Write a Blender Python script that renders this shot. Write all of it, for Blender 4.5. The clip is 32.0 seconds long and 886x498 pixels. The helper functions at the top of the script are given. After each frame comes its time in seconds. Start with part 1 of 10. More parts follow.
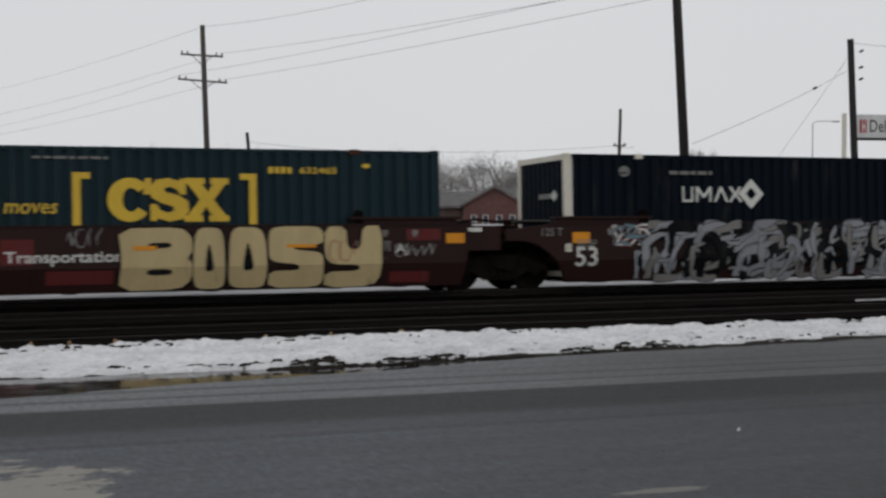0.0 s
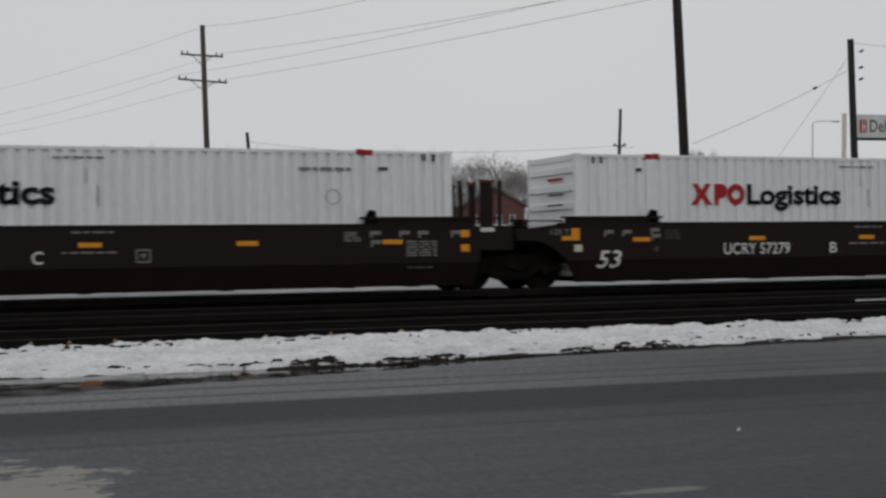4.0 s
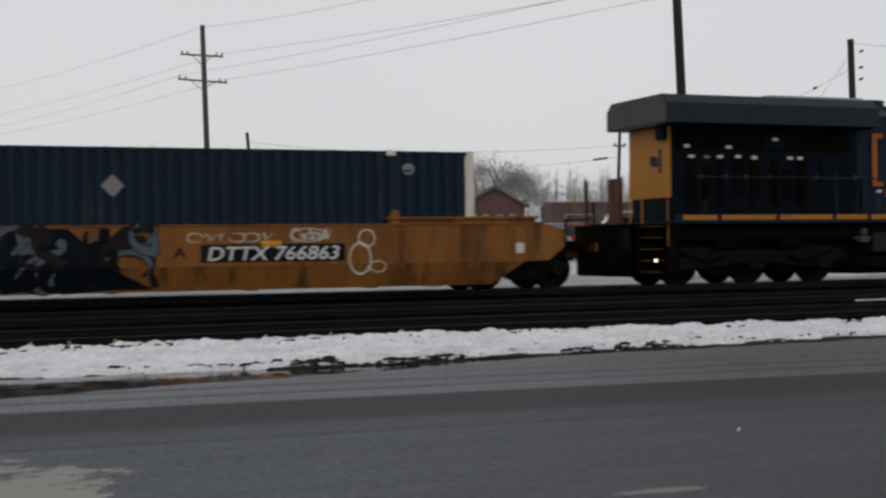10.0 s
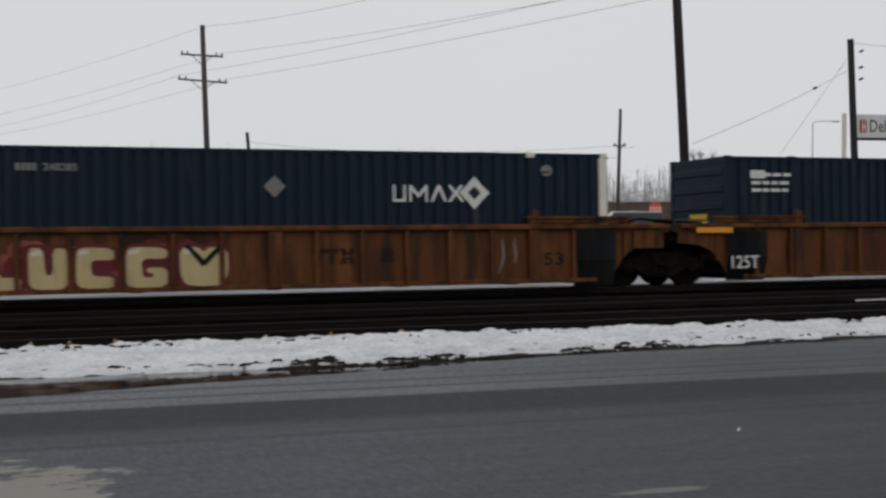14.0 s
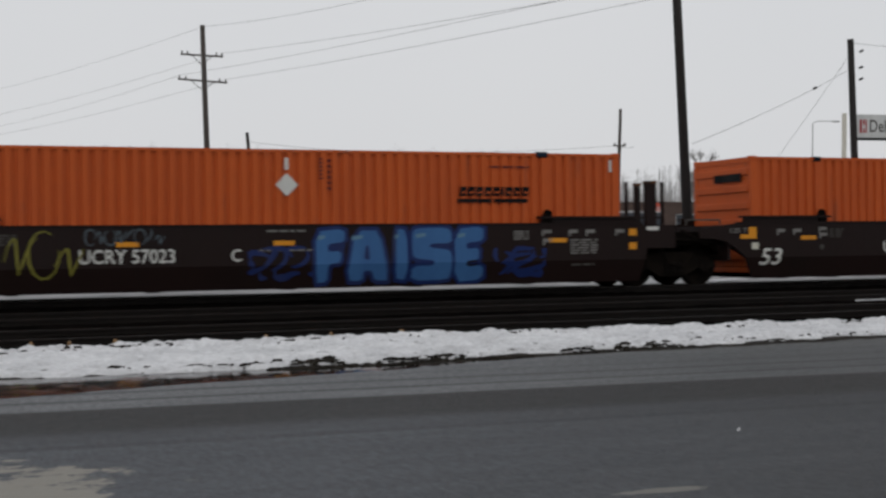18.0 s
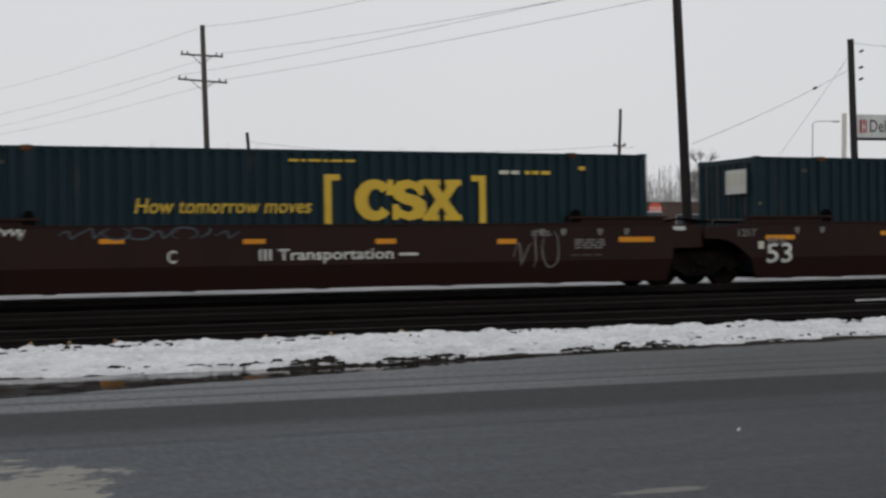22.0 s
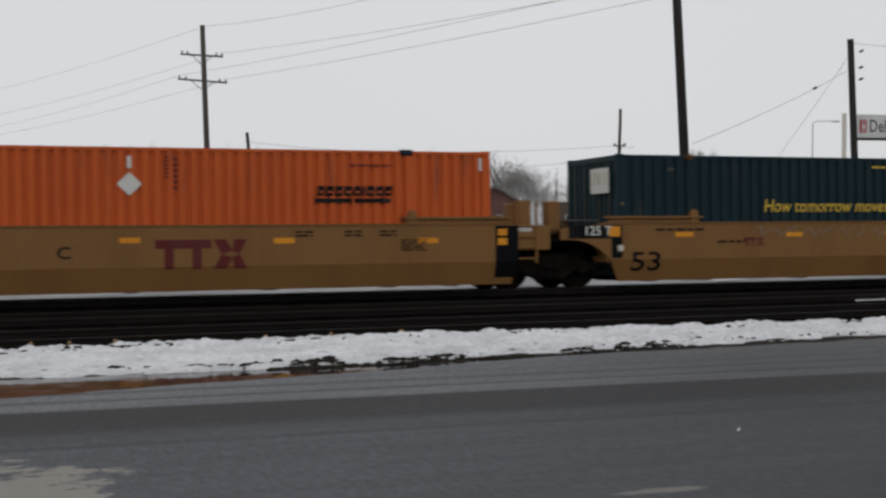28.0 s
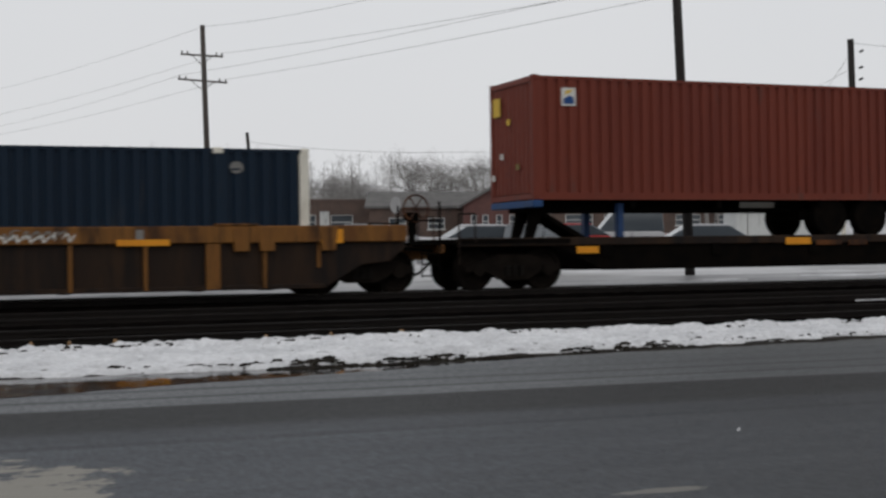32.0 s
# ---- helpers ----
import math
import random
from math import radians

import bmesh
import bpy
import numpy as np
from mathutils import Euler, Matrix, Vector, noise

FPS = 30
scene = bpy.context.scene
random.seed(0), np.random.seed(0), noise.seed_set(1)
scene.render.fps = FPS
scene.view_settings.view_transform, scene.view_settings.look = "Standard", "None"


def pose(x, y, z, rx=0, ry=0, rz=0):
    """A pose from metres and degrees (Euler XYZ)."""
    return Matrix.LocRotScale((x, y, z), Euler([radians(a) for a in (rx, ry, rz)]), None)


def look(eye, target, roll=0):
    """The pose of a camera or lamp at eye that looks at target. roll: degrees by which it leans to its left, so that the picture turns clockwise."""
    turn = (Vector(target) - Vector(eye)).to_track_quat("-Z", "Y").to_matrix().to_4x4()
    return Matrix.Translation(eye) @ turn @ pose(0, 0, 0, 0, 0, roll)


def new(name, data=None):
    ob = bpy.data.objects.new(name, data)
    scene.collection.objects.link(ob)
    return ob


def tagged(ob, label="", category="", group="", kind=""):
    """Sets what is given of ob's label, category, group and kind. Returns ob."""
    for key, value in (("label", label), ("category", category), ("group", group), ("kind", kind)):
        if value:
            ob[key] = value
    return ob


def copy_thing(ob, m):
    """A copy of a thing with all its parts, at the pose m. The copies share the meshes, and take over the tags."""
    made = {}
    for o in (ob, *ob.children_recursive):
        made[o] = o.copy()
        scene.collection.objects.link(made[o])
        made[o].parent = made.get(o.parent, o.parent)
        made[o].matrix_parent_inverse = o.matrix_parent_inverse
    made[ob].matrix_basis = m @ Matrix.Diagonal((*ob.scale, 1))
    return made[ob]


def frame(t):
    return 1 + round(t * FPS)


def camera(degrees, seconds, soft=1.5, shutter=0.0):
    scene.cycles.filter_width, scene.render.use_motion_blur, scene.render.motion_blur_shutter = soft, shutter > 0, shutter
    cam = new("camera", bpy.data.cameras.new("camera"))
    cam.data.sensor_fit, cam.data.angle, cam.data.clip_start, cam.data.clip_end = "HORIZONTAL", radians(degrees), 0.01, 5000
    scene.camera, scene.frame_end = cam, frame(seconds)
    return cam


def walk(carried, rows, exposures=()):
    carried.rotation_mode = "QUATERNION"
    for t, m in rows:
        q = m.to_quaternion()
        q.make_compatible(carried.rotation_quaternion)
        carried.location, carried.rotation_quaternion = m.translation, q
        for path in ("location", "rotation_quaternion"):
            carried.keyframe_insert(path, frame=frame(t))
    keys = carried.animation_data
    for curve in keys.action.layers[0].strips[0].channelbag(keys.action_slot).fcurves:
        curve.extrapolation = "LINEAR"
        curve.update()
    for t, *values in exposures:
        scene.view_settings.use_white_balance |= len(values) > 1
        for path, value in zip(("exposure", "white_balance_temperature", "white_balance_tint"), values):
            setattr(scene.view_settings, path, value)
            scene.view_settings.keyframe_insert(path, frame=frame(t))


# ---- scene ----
import colorsys
import functools

# ---- camera: it stands still at the roadside ----
EYE = (0.0, -29.92, 1.887)
cam = camera(35.62, 32.0, soft=2.6, shutter=0.11)
walk(cam, [(0.0, look(EYE, (EYE[0] + 0.36950, EYE[1] + 0.92880, EYE[2] - 0.02864), -0.08)),
           (32.0, look(EYE, (EYE[0] + 0.36950, EYE[1] + 0.92880, EYE[2] - 0.02864), -0.08))],
     exposures=[(0.0, 0.0), (1.2, -0.02), (2.2, -0.14), (3.0, -0.18), (3.6, -0.18), (6.0, -0.08), (8.0, -0.03), (9.0, 0.03), (9.6, 0.02), (10.4, 0.0), (11.0, 0.16), (11.5, 0.02), (12.0, 0.0), (18.0, -0.01), (22.5, 0.03), (30.0, 0.03), (32.0, 0.05)])

# ---- light: a closed grey winter sky, a very soft sun behind the cloud ----
SUN_UP, SUN_TURN = 34.0, 205.0
world = bpy.data.worlds.new("overcast_sky")
scene.world = world
world.use_nodes = True
wn, wl = world.node_tree.nodes, world.node_tree.links
sky = wn.new("ShaderNodeTexSky")
sky.sky_type, sky.sun_disc = "NISHITA", False
sky.sun_elevation, sky.sun_rotation = radians(SUN_UP), radians(SUN_TURN)
sky.dust_density, sky.air_density = 4.0, 1.0
cloud = wn.new("ShaderNodeTexNoise")
cloud.inputs["Scale"].default_value, cloud.inputs["Detail"].default_value = 1.3, 3.0
deck = wn.new("ShaderNodeMix")
deck.data_type = "RGBA"
deck.inputs["A"].default_value, deck.inputs["B"].default_value = (6.3, 6.4, 6.62, 1), (7.1, 7.15, 7.3, 1)
wl.new(cloud.outputs["Fac"], deck.inputs["Factor"])
veil = wn.new("ShaderNodeMix")
veil.data_type = "RGBA"
veil.inputs["Factor"].default_value = 0.96
wl.new(sky.outputs["Color"], veil.inputs["A"])
wl.new(deck.outputs["Result"], veil.inputs["B"])
wl.new(veil.outputs["Result"], wn["Background"].inputs["Color"])
wn["Background"].inputs["Strength"].default_value = 0.1
sun = new("sun", bpy.data.lights.new("sun", "SUN"))
sun.data.energy, sun.data.angle, sun.data.color = 0.3, radians(40), (1.0, 0.98, 0.95)
sun.matrix_basis = look((math.sin(radians(SUN_TURN)) * 60, math.cos(radians(SUN_TURN)) * 60, 60 * math.tan(radians(SUN_UP))), (0, 0, 0))


# ---- materials ----
def surface(name, base, other, rough=0.6, metal=0.0, size=1.0, stretch=(1, 1, 1), mix=(0.4, 0.62), grime=None, grime_at=(0.55, 0.75), grain=0.12,
            bump=0.15, bump_size=60.0, spec=0.4):
    """A weathered surface: base and other blend in large soft patches, grime lies in streaks, a fine grain varies the tone."""
    m = bpy.data.materials.new(name)
    m.use_nodes = True
    n, l = m.node_tree.nodes, m.node_tree.links
    b = n["Principled BSDF"]
    at = n.new("ShaderNodeTexCoord")
    shift = n.new("ShaderNodeVectorMath")
    info = n.new("ShaderNodeObjectInfo")
    scale = n.new("ShaderNodeVectorMath")
    scale.operation = "SCALE"
    scale.inputs[0].default_value = (37.0, 21.0, 13.0)
    l.new(info.outputs["Random"], scale.inputs["Scale"])
    l.new(at.outputs["Object"], shift.inputs[0])
    l.new(scale.outputs[0], shift.inputs[1])
    place = n.new("ShaderNodeMapping")
    place.inputs["Scale"].default_value = stretch
    l.new(shift.outputs[0], place.inputs["Vector"])

    def cloudy(scale_by, detail, lo, hi):
        t = n.new("ShaderNodeTexNoise")
        t.inputs["Scale"].default_value, t.inputs["Detail"].default_value, t.inputs["Roughness"].default_value = scale_by, detail, 0.62
        l.new(place.outputs[0], t.inputs["Vector"])
        r = n.new("ShaderNodeMapRange")
        r.inputs["From Min"].default_value, r.inputs["From Max"].default_value = lo, hi
        l.new(t.outputs["Fac"], r.inputs["Value"])
        return r.outputs[0]

    def blend(fac, a, c):
        x = n.new("ShaderNodeMix")
        x.data_type = "RGBA"
        for socket, v in (("A", a), ("B", c)):
            if isinstance(v, tuple):
                x.inputs[socket].default_value = (*v, 1)
            else:
                l.new(v, x.inputs[socket])
        l.new(fac, x.inputs["Factor"])
        return x.outputs["Result"]

    col = blend(cloudy(size, 6, *mix), base, other)
    if grime:
        col = blend(cloudy(size * 2.7, 5, *grime_at), col, grime)
    fine = cloudy(bump_size, 3, 0.3, 0.7)
    hsv = n.new("ShaderNodeHueSaturation")
    val = n.new("ShaderNodeMapRange")
    val.inputs["To Min"].default_value, val.inputs["To Max"].default_value = 1 - grain, 1 + grain
    l.new(fine, val.inputs["Value"])
    l.new(val.outputs[0], hsv.inputs["Value"])
    l.new(col, hsv.inputs["Color"])
    l.new(hsv.outputs[0], b.inputs["Base Color"])
    rr = n.new("ShaderNodeMapRange")
    rr.inputs["To Min"].default_value, rr.inputs["To Max"].default_value = max(rough - 0.12, 0.03), min(rough + 0.12, 1)
    l.new(fine, rr.inputs["Value"])
    l.new(rr.outputs[0], b.inputs["Roughness"])
    b.inputs["Metallic"].default_value = metal
    b.inputs["Specular IOR Level"].default_value = spec
    if bump:
        bp = n.new("ShaderNodeBump")
        bp.inputs["Strength"].default_value, bp.inputs["Distance"].default_value = bump, 0.02
        l.new(fine, bp.inputs["Height"])
        l.new(bp.outputs[0], b.inputs["Normal"])
    return m


STREAK = (1.0, 1.0, 0.16)


def paint(name, rgb, fade=None, dirt=(0.05, 0.045, 0.04), rough=0.55, size=0.9, worn=(0.45, 0.75), dirty=(0.6, 0.85), grain=0.07, spec=0.16):
    fade = fade or tuple(min(1.0, c * 0.72 + 0.02) for c in rgb)
    return surface(name, rgb, fade, rough, size=size, stretch=STREAK, mix=worn, grime=dirt, grime_at=dirty, grain=grain, bump=0.06, bump_size=25.0, spec=spec)


def glassy(name, rgb, rough):
    m = bpy.data.materials.new(name)
    m.use_nodes = True
    b = m.node_tree.nodes["Principled BSDF"]
    b.inputs["Base Color"].default_value, b.inputs["Roughness"].default_value = (*rgb, 1), rough
    b.inputs["Specular IOR Level"].default_value = 0.8
    return m


def glowing(name, rgb, power):
    m = glassy(name, rgb, 0.3)
    b = m.node_tree.nodes["Principled BSDF"]
    b.inputs["Emission Color"].default_value, b.inputs["Emission Strength"].default_value = (*rgb, 1), power
    return m


GREEN = paint("green_container_paint", (0.0060, 0.0205, 0.0275), (0.0075, 0.0245, 0.0310))
NAVY = paint("navy_container_paint", (0.0050, 0.0135, 0.0270), (0.0060, 0.0165, 0.0310))
INK = paint("blue_black_container_paint", (0.0030, 0.0062, 0.0110), (0.0036, 0.0074, 0.0135), spec=0.06)
BLUE = paint("blue_container_paint", (0.0176, 0.06, 0.188), (0.024, 0.0704, 0.2))
ORANGE = paint("orange_container_paint", (0.4928, 0.0924, 0.0194), (0.4224, 0.0774, 0.0194))
PEACH = paint("faded_orange_paint", (0.52, 0.22, 0.12), (0.46, 0.18, 0.09))
WHITE = paint("white_container_paint", (0.72, 0.735, 0.75), (0.63, 0.64, 0.65), (0.30, 0.28, 0.25), dirty=(0.66, 0.95))
OXIDE = paint("oxide_red_container_paint", (0.150, 0.034, 0.021), (0.115, 0.026, 0.018))
SILVER = surface("bare_aluminium_trailer_skin", (0.315, 0.335, 0.342), (0.285, 0.303, 0.31), 0.5, 0.1, 0.5, (1.6, 1, 0.10), grain=0.03, bump=0.02, spec=0.3)
POST = paint("cream_post_paint", (0.66, 0.63, 0.55), (0.56, 0.53, 0.45), (0.24, 0.19, 0.13))
RED = paint("red_post_paint", (0.50, 0.085, 0.05))
BROWN = paint("dark_brown_car_paint", (0.0115, 0.0050, 0.0042), (0.009, 0.0043, 0.0036), (0.006, 0.0045, 0.004))
MAROON = paint("red_brown_car_paint", (0.02108, 0.00775, 0.0062), (0.01612, 0.00682, 0.00589), (0.00868, 0.0062, 0.00558))
GOLD = paint("weathered_yellow_car_paint", (0.225, 0.092, 0.0170), (0.140, 0.054, 0.0130), (0.028, 0.014, 0.008), worn=(0.40, 0.66), dirty=(0.50, 0.72), grain=0.14)
AGED = paint("aged_golden_car_paint", (0.205, 0.090, 0.0200), (0.110, 0.045, 0.0130), (0.022, 0.011, 0.007), worn=(0.40, 0.64), dirty=(0.48, 0.68), grain=0.18)
TAN = paint("clean_tan_yellow_car_paint", (0.1997, 0.1003, 0.034), (0.1658, 0.08075, 0.02805), (0.102, 0.0595, 0.02975), dirty=(0.64, 0.95))
RUST = paint("rusty_yellow_car_paint", (0.132, 0.0470, 0.0112), (0.066, 0.0225, 0.0078), (0.0160, 0.0078, 0.0050), worn=(0.38, 0.62), dirty=(0.45, 0.68), grain=0.16)
SOOT = paint("sooty_yellow_car_paint", (0.0280, 0.0140, 0.0062), (0.0130, 0.0068, 0.0042), (0.0060, 0.0040, 0.0033), worn=(0.38, 0.62), dirty=(0.46, 0.66), grain=0.2)
IRON = surface("black_greasy_running_gear", (0.0042, 0.00385, 0.0035), (0.007, 0.0056, 0.00455), 0.75, size=2.2, bump=0.3, bump_size=30, spec=0.0)
WHEEL = surface("brown_wheel_steel", (0.0135, 0.0108, 0.009), (0.008, 0.0068, 0.006), 0.6, 0.1, 3.0, bump=0.2, bump_size=40, spec=0.0)
TREAD = surface("bright_rail_steel", (0.20, 0.19, 0.18), (0.14, 0.12, 0.10), 0.35, 0.8, 3.0, bump=0.05)
GALV = paint("dull_grating_metal", (0.06, 0.057, 0.051), (0.042, 0.0372, 0.033))
YELLOW = paint("yellow_lettering", (0.62, 0.42, 0.05), (0.54, 0.35, 0.05), (0.30, 0.22, 0.06))
PANEL_GOLD = paint("golden_panel_paint", (0.42, 0.25, 0.065), (0.36, 0.21, 0.055), (0.16, 0.10, 0.04))
PALE = paint("patched_white_lettering", (0.55, 0.54, 0.46), (0.48, 0.46, 0.36))
CHALK = paint("white_lettering", (0.60, 0.60, 0.57), (0.50, 0.50, 0.47), (0.28, 0.27, 0.25))
ASH = paint("faint_grey_lettering", (0.19, 0.185, 0.175), (0.13, 0.125, 0.118))
COAL = paint("black_lettering", (0.0050, 0.0055, 0.0065), spec=0.05)
CRIMSON = paint("crimson_lettering", (0.33, 0.018, 0.022))
WINE = paint("dull_red_lettering", (0.1015, 0.0154, 0.0154))
CORAL = paint("orange_red_lettering", (0.46, 0.085, 0.045))
AMBER = paint("amber_reflective_stripe", (0.66, 0.27, 0.02), (0.58, 0.22, 0.02))
LOCO_BLUE = paint("dark_blue_engine_paint", (0.0025, 0.0100, 0.0200), (0.0035, 0.0118, 0.0220), rough=0.45, spec=0.12)
LOCO_GREY = paint("blue_grey_roof_paint", (0.0105, 0.0180, 0.0225), (0.0145, 0.0230, 0.0270))
LOCO_TANK = paint("grey_engine_tank_paint", (0.0125, 0.0120, 0.0115), (0.016, 0.015, 0.014))
STEP_GOLD = paint("worn_yellow_step_paint", (0.16, 0.085, 0.016), (0.09, 0.05, 0.014))
CAB_GLASS = surface("tinted_cab_glass", (0.004, 0.005, 0.006), (0.006, 0.007, 0.008), 0.2, spec=0.25)
LOCO_GOLD = paint("golden_yellow_engine_paint", (0.36, 0.15, 0.020), (0.29, 0.115, 0.018))
# darker copy of the blue: roof-wing shade and lower grime put into colour
LOCO_DARK = paint("shaded_sooty_engine_paint", (0.0016, 0.0042, 0.0078), (0.0024, 0.0058, 0.0100), rough=0.6, spec=0.05)
LOCO_ORANGE = paint("deep_orange_engine_lettering", (0.345, 0.098, 0.014), (0.28, 0.078, 0.013))
LAMP = glowing("lit_marker_lamp", (1.0, 0.16, 0.05), 3.0)
HEADLAMP = glowing("small_step_lamp", (1.0, 0.85, 0.6), 2.0)


# ---- shaping helpers ----
class Shape:
    """Collects faces and turns them into one mesh."""

    def __init__(self):
        self.v, self.f = [], []

    def add(self, verts, faces):
        k = len(self.v)
        self.v += [tuple(p) for p in verts]
        self.f += [tuple(i + k for i in face) for face in faces]
        return self

    def box(self, x0, x1, y0, y1, z0, z1):
        return self.add([(x, y, z) for x in (x0, x1) for y in (y0, y1) for z in (z0, z1)],
                        [(0, 1, 3, 2), (4, 6, 7, 5), (0, 4, 5, 1), (2, 3, 7, 6), (0, 2, 6, 4), (1, 5, 7, 3)])

    def prism(self, poly, a, b, axis="y"):
        """A polygon drawn in the two other axes, drawn out from a to b along the axis."""
        put = {"y": lambda p, d: (p[0], d, p[1]), "x": lambda p, d: (d, p[0], p[1]), "z": lambda p, d: (p[0], p[1], d)}[axis]
        n = len(poly)
        area = sum(poly[i][0] * poly[(i + 1) % n][1] - poly[(i + 1) % n][0] * poly[i][1] for i in range(n))
        flip = (area > 0) == (axis == "y")
        pts = list(poly) if flip else list(reversed(poly))
        sides = [(i, (i + 1) % n, n + (i + 1) % n, n + i) for i in range(n)]
        return self.add([put(p, a) for p in pts] + [put(p, b) for p in pts],
                        [tuple(reversed(s)) for s in sides] + [tuple(range(n)), tuple(reversed(range(n, 2 * n)))])

    def rod(self, p, q, r, r2=None, n=8):
        p, q = Vector(p), Vector(q)
        r2 = r if r2 is None else r2
        d = (q - p).normalized()
        a = d.orthogonal().normalized()
        c = d.cross(a)
        ring = [a * math.cos(2 * math.pi * i / n) + c * math.sin(2 * math.pi * i / n) for i in range(n)]
        return self.add([p + w * r for w in ring] + [q + w * r2 for w in ring],
                        [(i, (i + 1) % n, n + (i + 1) % n, n + i) for i in range(n)] + [tuple(reversed(range(n))), tuple(range(n, 2 * n))])

    def path(self, pts, r, n=6):
        for p, q in zip(pts, pts[1:]):
            self.rod(p, q, r, n=n)
        return self

    def hose(self, pts, r, n=6):
        """One closed tube through all the points."""
        pts = [Vector(p) for p in pts]
        verts, faces = [], []
        for i, p in enumerate(pts):
            d = (pts[min(i + 1, len(pts) - 1)] - pts[max(i - 1, 0)]).normalized()
            a = d.cross(Vector((0.03, 0.02, 1))).normalized()
            c = d.cross(a)
            verts += [p + (a * math.cos(2 * math.pi * k / n) + c * math.sin(2 * math.pi * k / n)) * r for k in range(n)]
        for i in range(len(pts) - 1):
            faces += [(i * n + k, i * n + (k + 1) % n, (i + 1) * n + (k + 1) % n, (i + 1) * n + k) for k in range(n)]
        return self.add(verts, faces + [tuple(reversed(range(n))), tuple(range((len(pts) - 1) * n, len(pts) * n))])

    def flat(self, poly, y):
        """A painted patch that faces the road."""
        n = len(poly)
        area = sum(poly[i][0] * poly[(i + 1) % n][1] - poly[(i + 1) % n][0] * poly[i][1] for i in range(n))
        pts = list(poly) if area > 0 else list(reversed(poly))
        return self.add([(px, y, pz) for px, pz in pts], [tuple(range(n))])

    def mesh(self, name, smooth=False, bevel=0.0):
        me = bpy.data.meshes.new(name)
        me.from_pydata(self.v, [], self.f)
        if bevel:
            bm = bmesh.new()
            bm.from_mesh(me)
            bmesh.ops.remove_doubles(bm, verts=bm.verts, dist=1e-5)
            sharp = [e for e in bm.edges if e.is_manifold and e.calc_face_angle(0) > 0.5]
            bmesh.ops.bevel(bm, geom=sharp, offset=bevel, segments=1, affect="EDGES", clamp_overlap=True)
            bm.to_mesh(me)
            bm.free()
        if smooth:
            me.polygons.foreach_set("use_smooth", [True] * len(me.polygons))
        me.update()
        return me


def thing(name, label, category, group="", kind="", at=None):
    ob = new(name)
    ob.empty_display_size = 0.3
    if at:
        ob.matrix_basis = at
    return tagged(ob, label, category, group, kind)


def part(name, shape, material, parent, label="", smooth=False, bevel=0.0):
    me = shape.mesh(name, smooth, bevel) if isinstance(shape, Shape) else shape
    if not me.materials:
        me.materials.append(material)
    ob = new(name, me)
    ob.parent = parent
    if label:
        ob["label"] = label
    return ob


def whole(name, shape, material, label, category, group="", kind="", smooth=False, bevel=0.0):
    me = shape.mesh(name, smooth, bevel) if isinstance(shape, Shape) else shape
    if not me.materials:
        me.materials.append(material)
    return tagged(new(name, me), label, category, group, kind)


# ---- lettering ----
@functools.lru_cache(maxsize=None)
def glyphs(body, fat=0.0, shear=0.0, gap=1.0):
    """Outline points and faces of a word, one unit high type, with its bounds."""
    cu = bpy.data.curves.new("lettering", "FONT")
    cu.body, cu.size, cu.shear, cu.offset, cu.space_character, cu.resolution_u = body, 1.0, shear, fat, gap, 3
    ob = bpy.data.objects.new("lettering", cu)
    me = bpy.data.meshes.new_from_object(ob)
    verts = [tuple(v.co[:2]) for v in me.vertices]
    faces = [tuple(p.vertices) for p in me.polygons if len(p.vertices) > 2]
    bpy.data.objects.remove(ob)
    bpy.data.meshes.remove(me)
    bpy.data.curves.remove(cu)
    xs, ys = [p[0] for p in verts], [p[1] for p in verts]
    return verts, faces, (min(xs), max(xs), min(ys), max(ys))


def word(parent, body, x0, x1, z0, z1, y, material, shear=0.0, fat=0.012, edge=0.0, name="lettering", label="", gap=1.0, bend=None):
    """A word that fills the patch x0..x1, z0..z1 on the side at y; edge fattens it beyond that patch, for outlines."""
    verts, faces, box = glyphs(body, fat, shear, gap)
    if edge:
        verts, faces, _ = glyphs(body, fat + edge, shear, gap)
    kx, kz = (x1 - x0) / (box[1] - box[0]), (z1 - z0) / (box[3] - box[2])
    s = Shape().add([(x0 + (px - box[0]) * kx, y, z0 + (pz - box[2]) * kz) for px, pz in verts], faces)
    return painted(name, s, material, parent, label, bend)


FOLD, FOOT, LEAN_IN = 0.66, 0.15, 0.14


def painted(name, s, material, parent, label="", bend=None):
    """Paint on a side; where the side folds inwards low down, the paint folds with it."""
    me = s.mesh(name)
    if bend:
        bm = bmesh.new()
        bm.from_mesh(me)
        bmesh.ops.bisect_plane(bm, geom=bm.verts[:] + bm.edges[:] + bm.faces[:], plane_co=(0, 0, FOLD), plane_no=(0, 0, 1))
        for v in bm.verts:
            if v.co.z < FOLD:
                v.co.y += LEAN_IN * (FOLD - v.co.z) / (FOLD - FOOT)
        bm.to_mesh(me)
        bm.free()
    return part(name, me, material, parent, label)


def bar(parent, x0, x1, z0, z1, y, material, name="marking", label="", slant=0.0):
    return part(name, Shape().flat([(x0, z0), (x1, z0), (x1 + slant, z1), (x0 + slant, z1)], y), material, parent, label)


def ring_points(cx, cz, rx, rz, n=20, start=0.0, turn=360.0):
    return [(cx + rx * math.cos(radians(start + turn * i / n)), cz + rz * math.sin(radians(start + turn * i / n))) for i in range(n)]


